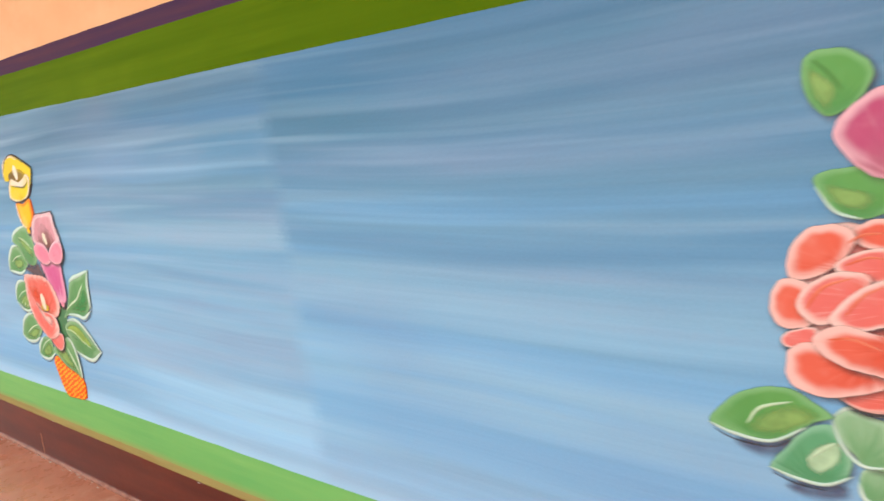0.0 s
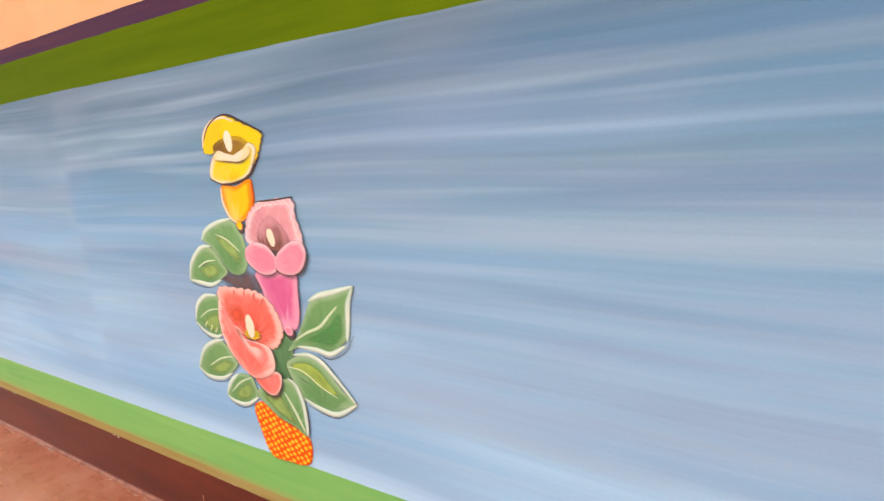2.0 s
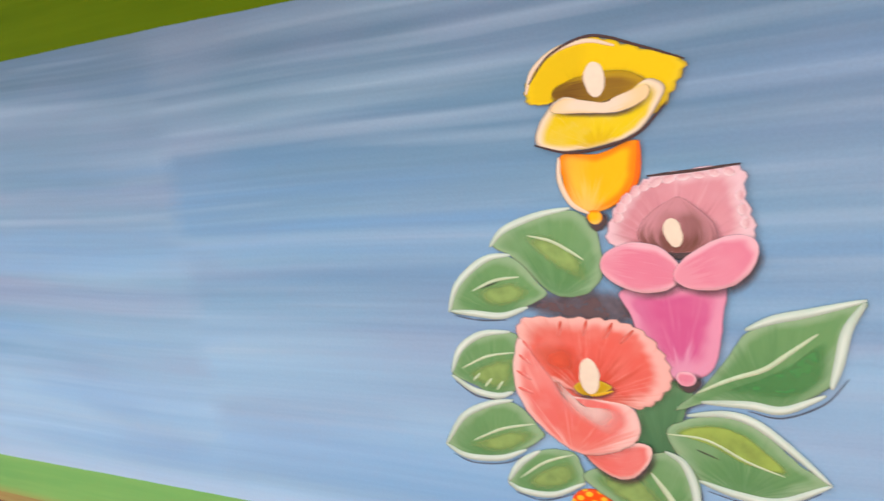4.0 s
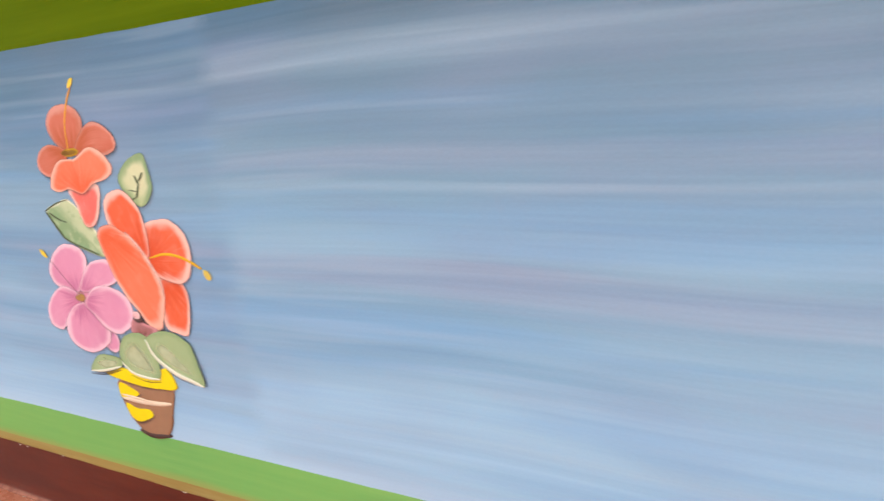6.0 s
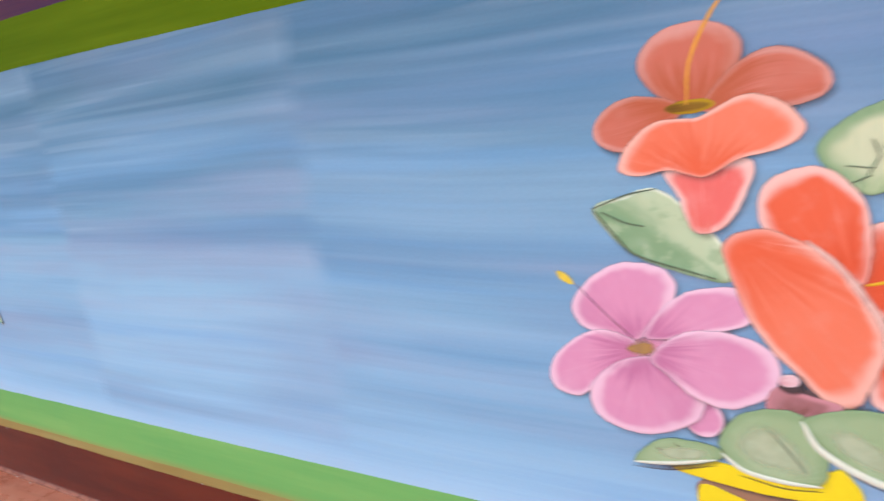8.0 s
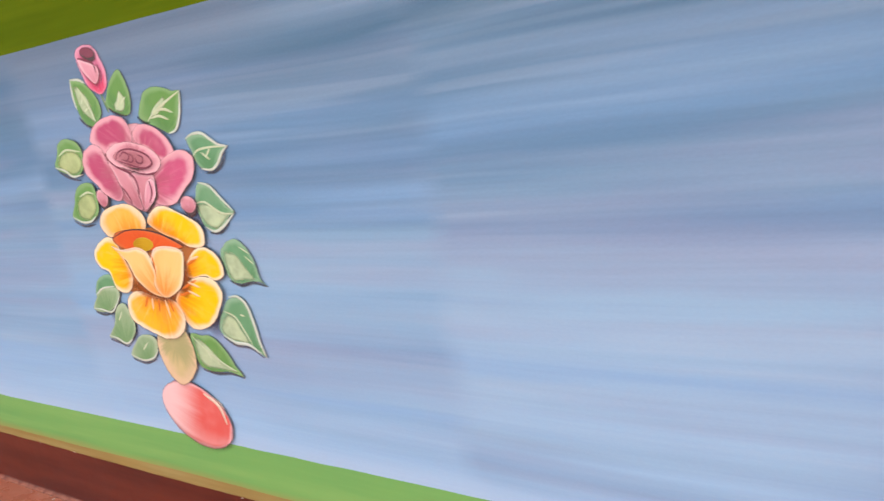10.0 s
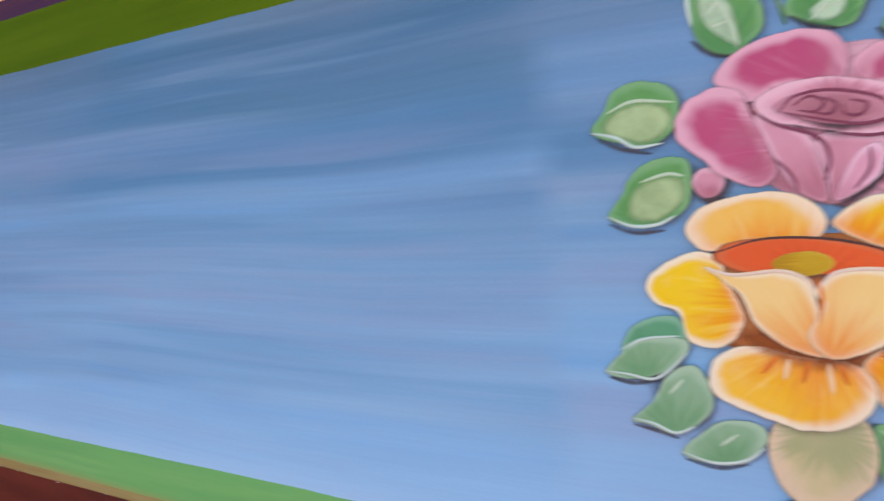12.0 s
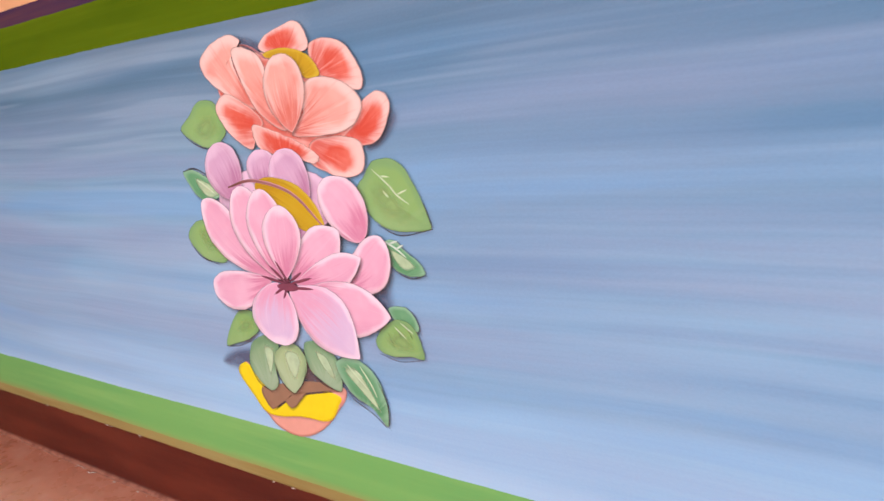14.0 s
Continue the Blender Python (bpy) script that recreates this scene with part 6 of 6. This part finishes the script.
leaf(lotuses, "leafteal", ((-0.379, 0.785), (-0.337, 0.792), (-0.276, 0.771), (-0.231, 0.740), (-0.203, 0.715), (-0.279, 0.695), (-0.328, 0.714), (-0.360, 0.750)), half=("halfpale", (-0.329, 0.767), (-0.262, 0.749), (-0.213, 0.713), (-0.282, 0.707)), ribs=("sagerib", 0.0080, ((-0.317, 0.761), (-0.243, 0.718)),), dark=("shadowline", 0.0090, ((-0.379, 0.785), (-0.323, 0.794), (-0.258, 0.771)),))
leaf(lotuses, "leafmoss", ((-0.398, 0.582), (-0.360, 0.628), (-0.304, 0.638), (-0.259, 0.604), (-0.212, 0.545), (-0.234, 0.509), (-0.305, 0.511), (-0.354, 0.533)), half=("halfmoss", (-0.351, 0.610), (-0.301, 0.617), (-0.243, 0.544), (-0.313, 0.535)), dark=("shadowline", 0.0060, ((-0.389, 0.561), (-0.343, 0.521), (-0.267, 0.502)),))
leaf(lotuses, "leafmoss", ((0.522, 0.633), (0.502, 0.693), (0.475, 0.746), (0.446, 0.787), (0.403, 0.804), (0.358, 0.796), (0.328, 0.762), (0.300, 0.728), (0.319, 0.685), (0.359, 0.643), (0.409, 0.623), (0.468, 0.622)), half=("halfmoss", (0.316, 0.735), (0.369, 0.769), (0.411, 0.727), (0.464, 0.672), (0.510, 0.636), (0.435, 0.630), (0.357, 0.657)), ribs=("sagerib", 0.0045, ((0.356, 0.776), (0.404, 0.736), (0.425, 0.713), (0.460, 0.690)), ((0.382, 0.759), (0.406, 0.756)), ((0.425, 0.713), (0.456, 0.725)), ((0.385, 0.723), (0.401, 0.706))), dark=("shadowline", 0.0060, ((0.362, 0.637), (0.429, 0.613), (0.522, 0.631)), ((0.502, 0.693), (0.522, 0.634))))
leaf(lotuses, "leafteal", ((0.493, 0.519), (0.478, 0.548), (0.438, 0.575), (0.407, 0.602), (0.371, 0.593), (0.384, 0.551), (0.407, 0.523), (0.449, 0.511)), half=("halfpale", (0.387, 0.579), (0.429, 0.564), (0.468, 0.534), (0.425, 0.527)), ribs=("leafwhite", 0.0060, ((0.365, 0.601), (0.405, 0.583), (0.440, 0.559)), ((0.388, 0.591), (0.417, 0.599)), ((0.411, 0.579), (0.433, 0.590))), dark=("shadowline", 0.0060, ((0.412, 0.518), (0.452, 0.506), (0.493, 0.517)),))
leaf(lotuses, "leafteal", ((0.370, 0.420), (0.416, 0.432), (0.448, 0.413), (0.460, 0.371), (0.410, 0.374)))
leaf(lotuses, "leafmoss", ((0.472, 0.300), (0.464, 0.346), (0.445, 0.381), (0.404, 0.398), (0.357, 0.378), (0.321, 0.336), (0.331, 0.306), (0.375, 0.294), (0.429, 0.301)), half=("halfmoss", (0.343, 0.339), (0.392, 0.375), (0.442, 0.351), (0.456, 0.311), (0.385, 0.306)), ribs=("sagerib", 0.0040, ((0.406, 0.388), (0.444, 0.363)), ((0.384, 0.377), (0.420, 0.348))), dark=("shadowline", 0.0040, ((0.364, 0.356), (0.381, 0.319)), ((0.392, 0.375), (0.410, 0.336)), ((0.423, 0.384), (0.440, 0.348)), ((0.332, 0.297), (0.396, 0.284), (0.472, 0.298))))
leaf(lotuses, "leafmoss", ((-0.283, 0.241), (-0.255, 0.302), (-0.204, 0.361), (-0.142, 0.364), (-0.118, 0.317), (-0.170, 0.275), (-0.238, 0.252)), half=("halfmoss", (-0.232, 0.286), (-0.191, 0.341), (-0.146, 0.341), (-0.140, 0.306)), dark=("shadowline", 0.0060, ((-0.283, 0.239), (-0.229, 0.246), (-0.164, 0.269)),))
spread(lotuses, "pot", "blush", (-0.234, 0.166), (-0.195, 0.196), (-0.137, 0.117), (0.010, 0.142), (0.168, 0.177), (0.198, 0.157), (0.162, 0.103), (0.097, 0.035), (0.011, -0.007), (-0.082, 0.003), (-0.152, 0.058), (-0.211, 0.123))
spread(lotuses, "pot_band", "lemon", (-0.240, 0.163), (-0.198, 0.196), (-0.161, 0.146), (-0.109, 0.063), (-0.062, 0.097), (-0.018, 0.080), (0.057, 0.153), (0.168, 0.152), (0.169, 0.122), (0.123, 0.065), (0.020, 0.058), (-0.120, 0.040), (-0.186, 0.093))
spread(lotuses, "pot_shade", "brown", (-0.146, 0.119), (-0.059, 0.148), (0.083, 0.178), (0.179, 0.171), (0.060, 0.147), (-0.018, 0.080), (-0.059, 0.101), (-0.107, 0.059))
leaf(lotuses, "leafsagelow", ((-0.099, 0.119), (-0.155, 0.150), (-0.184, 0.201), (-0.159, 0.268), (-0.092, 0.299), (-0.045, 0.274), (-0.069, 0.200), (-0.066, 0.147)), half=("halfpale", (-0.110, 0.265), (-0.069, 0.253), (-0.093, 0.169), (-0.103, 0.195)), dark=("shadowline", 0.0060, ((-0.183, 0.190), (-0.152, 0.140), (-0.097, 0.116)),))
leaf(lotuses, "leafsagelow", ((0.166, 0.165), (0.106, 0.189), (0.067, 0.220), (0.055, 0.286), (0.101, 0.304), (0.161, 0.280), (0.189, 0.230), (0.188, 0.172)), half=("halfpale", (0.097, 0.275), (0.142, 0.261), (0.170, 0.194), (0.128, 0.221)), dark=("shadowline", 0.0060, ((0.069, 0.207), (0.117, 0.177), (0.174, 0.163)),))
leaf(lotuses, "leafmosspale", ((-0.003, 0.127), (-0.055, 0.166), (-0.074, 0.226), (-0.038, 0.271), (0.021, 0.285), (0.060, 0.245), (0.049, 0.186)), half=("halfpale", (-0.030, 0.249), (0.018, 0.264), (0.038, 0.233), (0.005, 0.167)), dark=("shadowline", 0.0060, ((-0.071, 0.214), (-0.050, 0.156), (-0.004, 0.125)), ((0.056, 0.218), (0.037, 0.167), (-0.001, 0.127))))
leaf(lotuses, "leafteal", ((0.339, 0.090), (0.292, 0.133), (0.227, 0.162), (0.183, 0.213), (0.174, 0.252), (0.221, 0.275), (0.278, 0.260), (0.321, 0.218), (0.341, 0.158)), half=("halfpale", (0.196, 0.239), (0.241, 0.246), (0.289, 0.189), (0.324, 0.123), (0.267, 0.169)), ribs=("sagerib", 0.0050, ((0.214, 0.250), (0.253, 0.212), (0.281, 0.188)), ((0.240, 0.238), (0.264, 0.220)), ((0.258, 0.252), (0.291, 0.206), (0.310, 0.169))), dark=("shadowline", 0.0070, ((0.315, 0.216), (0.342, 0.157), (0.341, 0.089)), ((0.222, 0.151), (0.289, 0.121), (0.335, 0.088))))
petal(lotuses, "flower_base", "salmonred", (-0.16, 1.03), (0.36, 0.87), 0.27, drop_shadow=False)
spread(lotuses, "petal", "salmonred", (0.016, 1.101), (0.036, 1.127), (0.085, 1.143), (0.149, 1.154), (0.182, 1.133), (0.192, 1.083), (0.134, 1.073), (0.063, 1.079), heart=(0.103, 1.071))
spread(lotuses, "petal", "salmonred", (0.193, 1.089), (0.244, 1.101), (0.305, 1.081), (0.344, 1.031), (0.358, 0.991), (0.343, 0.966), (0.274, 0.985), (0.205, 1.026), heart=(0.183, 1.008))
spread(lotuses, "petal", "salmonred", (0.339, 0.933), (0.391, 0.962), (0.427, 0.943), (0.427, 0.907), (0.392, 0.848), (0.336, 0.833), (0.271, 0.848), (0.326, 0.894), heart=(0.312, 0.860))
spread(lotuses, "flower_heart", "gold", (0.024, 1.085), (0.097, 1.095), (0.174, 1.074), (0.211, 1.043), (0.222, 1.012), (0.174, 1.011), (0.121, 1.053), (0.062, 1.070))
stroke(lotuses, "petal_edge", "plum", 0.0060, (-0.075, 1.121), (-0.027, 1.113), (0.017, 1.090), (0.039, 1.073))
spread(lotuses, "petal", "salmon", (-0.227, 1.091), (-0.181, 1.132), (-0.099, 1.153), (-0.050, 1.130), (-0.092, 1.104), (-0.070, 1.032), (-0.014, 0.945), (-0.141, 0.999), (-0.205, 1.045), heart=(-0.018, 0.923))
spread(lotuses, "petal", "salmonred", (-0.184, 0.965), (-0.137, 0.999), (-0.055, 0.963), (0.003, 0.914), (-0.026, 0.878), (-0.055, 0.839), (-0.119, 0.873), (-0.163, 0.916), heart=(0.093, 0.879))
spread(lotuses, "petal", "salmonred", (0.156, 0.800), (0.172, 0.853), (0.258, 0.863), (0.330, 0.846), (0.342, 0.797), (0.321, 0.764), (0.263, 0.758), (0.208, 0.774), heart=(0.093, 0.879))
spread(lotuses, "petal", "salmonred", (-0.043, 0.906), (0.017, 0.894), (0.120, 0.856), (0.190, 0.816), (0.171, 0.795), (0.094, 0.818), (0.010, 0.827), (-0.035, 0.854), ruffle=0.002)
spread(lotuses, "petal", "salmon", (-0.092, 1.106), (-0.041, 1.112), (0.022, 1.074), (0.042, 0.992), (0.091, 0.883), (0.004, 0.924), (-0.053, 1.001), heart=(0.093, 0.879))
spread(lotuses, "petal", "salmon", (0.143, 0.976), (0.193, 1.011), (0.276, 1.000), (0.336, 0.962), (0.347, 0.923), (0.309, 0.880), (0.220, 0.864), (0.106, 0.871), (0.151, 0.926), heart=(0.093, 0.879))
petal(lotuses, "petal", "salmon", (0.107, 0.880), (0.082, 1.081), 0.151, full=0.58, root=0.8, end=0.45)
petal(lotuses, "flower_base", "mauve", (0.012, 0.580), (0.005, 0.800), 0.472, drop_shadow=False)
petal(lotuses, "petal", "mauve", (-0.141, 0.707), (-0.224, 0.859), 0.157, full=0.6)
petal(lotuses, "petal", "mauve", (-0.020, 0.730), (-0.030, 0.841), 0.122, full=0.6)
petal(lotuses, "petal", "mauve", (0.125, 0.684), (0.032, 0.830), 0.146, full=0.6)
petal(lotuses, "petal", "lotus", (0.314, 0.599), (0.189, 0.751), 0.143, full=0.55, bend=-0.05)
petal(lotuses, "flower_heart", "gold", (-0.059, 0.745), (0.186, 0.617), 0.108, bend=0.06)
stroke(lotuses, "petal_edge", "plum", 0.0101, (-0.174, 0.737), (-0.066, 0.755), (0.078, 0.719), (0.184, 0.629))
petal(lotuses, "petal", "lotus", (0.226, 0.472), (0.379, 0.602), 0.128, full=0.6, bend=-0.12)
petal(lotuses, "petal", "lotus", (-0.014, 0.474), (-0.302, 0.697), 0.141, full=0.7, root=0.9, end=0.6, bend=0.06)
petal(lotuses, "petal", "lotus", (-0.000, 0.475), (-0.145, 0.736), 0.154, full=0.66, root=0.9, end=0.5, bend=0.04)
petal(lotuses, "petal", "lotus", (0.009, 0.475), (-0.056, 0.732), 0.149, full=0.66, root=0.9, end=0.55, bend=0.03)
petal(lotuses, "petal", "lotus", (0.045, 0.478), (0.234, 0.621), 0.132, full=0.62, root=0.8, end=0.7)
petal(lotuses, "petal", "lotus", (0.060, 0.466), (0.301, 0.552), 0.097, full=0.6, root=0.8, end=0.75, bend=-0.04)
petal(lotuses, "petal", "lotus", (0.022, 0.476), (0.021, 0.688), 0.152, full=0.62, root=0.9, end=0.6)
petal(lotuses, "petal", "lotus", (-0.038, 0.469), (-0.299, 0.425), 0.126, full=0.65, root=0.8, end=0.42, bend=0.06)
petal(lotuses, "petal", "lotus", (0.101, 0.453), (0.382, 0.401), 0.153, full=0.55, root=0.8, end=0.8, bend=-0.06)
petal(lotuses, "petal", "lotuspale", (0.031, 0.448), (0.268, 0.273), 0.180, full=0.5, root=0.8, end=0.9, bend=0.05)
petal(lotuses, "petal", "lotuspale", (-0.016, 0.464), (-0.038, 0.275), 0.193, full=0.6, root=0.6, end=0.45, bend=-0.08)
stroke(lotuses, "petal_line", "roseline", 0.0084, (0.020, 0.463), (-0.078, 0.480), taper=0.15)
stroke(lotuses, "petal_line", "roseline", 0.0084, (0.021, 0.466), (-0.040, 0.512), taper=0.15)
stroke(lotuses, "petal_line", "roseline", 0.0084, (0.030, 0.467), (-0.014, 0.527), taper=0.15)
stroke(lotuses, "petal_line", "roseline", 0.0084, (0.035, 0.471), (0.083, 0.500), taper=0.15)
stroke(lotuses, "petal_line", "roseline", 0.0084, (0.034, 0.464), (0.119, 0.486), taper=0.15)
stroke(lotuses, "petal_line", "roseline", 0.0084, (0.036, 0.454), (0.122, 0.455), taper=0.15)
stroke(lotuses, "petal_line", "roseline", 0.0085, (0.023, 0.453), (0.004, 0.419), taper=0.15)
stroke(lotuses, "petal_line", "roseline", 0.0085, (0.015, 0.456), (-0.031, 0.429), taper=0.15)
petal(lotuses, "flower_heart", "roseline", (-0.017, 0.454), (0.067, 0.454), 0.023)

# painted coral rose and pink tulip with large green leaves
peonies = bouquet("painted_coral_rose_bouquet", "painted coral rose and pink tulip with large green leaves", 2.944, 0.774)
petal(peonies, "wash", "shadowhalo", (-0.275, 0.054), (-0.153, 0.061), 0.065)
petal(peonies, "wash", "shadowhalo", (-0.194, -0.014), (-0.088, -0.000), 0.053)
leaf(peonies, "leafyoung", ((-0.173, 0.692), (-0.158, 0.706), (-0.123, 0.707), (-0.096, 0.693), (-0.081, 0.668), (-0.092, 0.639), (-0.115, 0.617), (-0.140, 0.611), (-0.162, 0.634), (-0.171, 0.664)), half=("halfolive", (-0.167, 0.685), (-0.144, 0.674), (-0.122, 0.646), (-0.138, 0.617), (-0.158, 0.640)), ribs=("leafmidline", 0.0040, ((-0.158, 0.694), (-0.137, 0.672), (-0.119, 0.646)),))
leaf(peonies, "leafyoung", ((-0.157, 0.516), (-0.135, 0.532), (-0.100, 0.535), (-0.067, 0.529), (-0.045, 0.504), (-0.057, 0.467), (-0.098, 0.456), (-0.131, 0.472)), half=("halfolive", (-0.146, 0.511), (-0.113, 0.506), (-0.071, 0.492), (-0.084, 0.467), (-0.127, 0.476)), edges=("leafwhite", 0.0050, ((-0.153, 0.507), (-0.127, 0.469), (-0.091, 0.456)),))
spread(peonies, "petal", "rose", (-0.132, 0.582), (-0.122, 0.610), (-0.095, 0.635), (-0.070, 0.649), (-0.025, 0.643), (-0.020, 0.527), (-0.067, 0.514), (-0.100, 0.535), (-0.121, 0.561), heart=(-0.045, 0.512))
leaf(peonies, "leafyoung", ((-0.315, 0.084), (-0.288, 0.128), (-0.256, 0.155), (-0.216, 0.169), (-0.178, 0.168), (-0.146, 0.149), (-0.122, 0.129), (-0.153, 0.112), (-0.186, 0.079), (-0.212, 0.068), (-0.266, 0.069)), half=("halfolive", (-0.257, 0.082), (-0.221, 0.128), (-0.178, 0.146), (-0.131, 0.129), (-0.186, 0.087), (-0.221, 0.074)), edges=("leafwhite", 0.0070, ((-0.315, 0.084), (-0.275, 0.070), (-0.214, 0.067), (-0.162, 0.103)),), ribs=("sagerib", 0.0060, ((-0.252, 0.092), (-0.231, 0.126), (-0.183, 0.146)),), dark=("shadowline", 0.0060, ((-0.307, 0.072), (-0.270, 0.058), (-0.212, 0.057), (-0.173, 0.083)),))
leaf(peonies, "leafteal", ((-0.217, 0.018), (-0.191, 0.062), (-0.162, 0.100), (-0.130, 0.117), (-0.106, 0.097), (-0.094, 0.055), (-0.105, 0.021), (-0.136, 0.004), (-0.178, 0.007)), half=("halfpale", (-0.165, 0.042), (-0.141, 0.079), (-0.110, 0.086), (-0.113, 0.050), (-0.144, 0.019)), edges=("leafwhite", 0.0070, ((-0.217, 0.018), (-0.178, 0.007), (-0.132, 0.005), (-0.095, 0.029)),), ribs=("sagerib", 0.0060, ((-0.159, 0.045), (-0.137, 0.069), (-0.118, 0.085)),), dark=("shadowline", 0.0060, ((-0.211, 0.008), (-0.174, -0.004), (-0.131, -0.005)),))
leaf(peonies, "leafsage", ((-0.085, 0.026), (-0.078, 0.049), (-0.045, 0.052), (-0.029, 0.002), (-0.065, -0.009), (-0.081, -0.003)), edges=("leafwhite", 0.0080, ((-0.086, 0.021), (-0.079, -0.003), (-0.065, -0.011)),))
leaf(peonies, "leafsage", ((-0.123, 0.129), (-0.107, 0.147), (-0.077, 0.143), (-0.044, 0.126), (-0.042, 0.058), (-0.074, 0.050), (-0.098, 0.074), (-0.114, 0.096)), edges=("leafwhite", 0.0070, ((-0.125, 0.123), (-0.109, 0.081), (-0.082, 0.053), (-0.049, 0.056)), ((-0.122, 0.134), (-0.099, 0.151), (-0.056, 0.142))))
petal(peonies, "flower_base", "redlip", (-0.012, 0.313), (-0.191, 0.295), 0.300, full=0.5, end=0.45, root=0.4)
petal(peonies, "petal", "red", (-0.007, 0.175), (-0.115, 0.170), 0.050)
spread(peonies, "petal", "peony", (-0.108, 0.433), (-0.091, 0.450), (-0.064, 0.459), (-0.030, 0.447), (-0.029, 0.405), (-0.083, 0.412), heart=(-0.041, 0.379))
spread(peonies, "petal", "peony", (-0.191, 0.371), (-0.187, 0.409), (-0.164, 0.441), (-0.130, 0.450), (-0.105, 0.442), (-0.099, 0.420), (-0.118, 0.389), (-0.148, 0.365), (-0.179, 0.358), heart=(-0.096, 0.376))
spread(peonies, "petal", "peony", (-0.216, 0.308), (-0.211, 0.342), (-0.195, 0.360), (-0.163, 0.354), (-0.146, 0.318), (-0.155, 0.285), (-0.187, 0.274), (-0.207, 0.284), heart=(-0.110, 0.317))
spread(peonies, "petal", "redlip", (-0.199, 0.255), (-0.187, 0.271), (-0.147, 0.281), (-0.147, 0.252), (-0.187, 0.242), heart=(-0.109, 0.266))
spread(peonies, "petal", "peony", (-0.192, 0.216), (-0.187, 0.242), (-0.155, 0.256), (-0.108, 0.238), (-0.078, 0.214), (-0.042, 0.197), (-0.122, 0.163), (-0.170, 0.170), (-0.188, 0.187), heart=(-0.079, 0.233))
spread(peonies, "petal", "redlip", (-0.126, 0.384), (-0.104, 0.402), (-0.069, 0.414), (-0.029, 0.405), (-0.028, 0.372), (-0.089, 0.355), (-0.111, 0.365), heart=(-0.041, 0.379))
spread(peonies, "petal", "redlip", (-0.177, 0.311), (-0.167, 0.345), (-0.133, 0.370), (-0.096, 0.376), (-0.076, 0.367), (-0.088, 0.339), (-0.110, 0.303), (-0.147, 0.284), heart=(-0.039, 0.328))
spread(peonies, "petal", "redlip", (-0.132, 0.296), (-0.103, 0.340), (-0.068, 0.362), (-0.028, 0.372), (-0.025, 0.303), (-0.066, 0.288), (-0.109, 0.277), heart=(-0.013, 0.330))
spread(peonies, "petal", "peony", (-0.155, 0.256), (-0.139, 0.281), (-0.109, 0.289), (-0.076, 0.279), (-0.024, 0.267), (-0.022, 0.209), (-0.078, 0.212), (-0.123, 0.224), heart=(-0.037, 0.257))
stroke(peonies, "petal_line", "coral", 0.0050, (-0.163, 0.312), (-0.140, 0.348), (-0.103, 0.365))
stroke(peonies, "petal_line", "coral", 0.0040, (-0.110, 0.303), (-0.088, 0.337), (-0.062, 0.354))
stroke(peonies, "petal_line", "coral", 0.0040, (-0.111, 0.385), (-0.083, 0.398), (-0.063, 0.397))
stroke(peonies, "petal_line", "coral", 0.0040, (-0.108, 0.420), (-0.090, 0.433), (-0.064, 0.436))
stroke(peonies, "petal_line", "coral", 0.0040, (-0.131, 0.263), (-0.101, 0.267), (-0.059, 0.252))
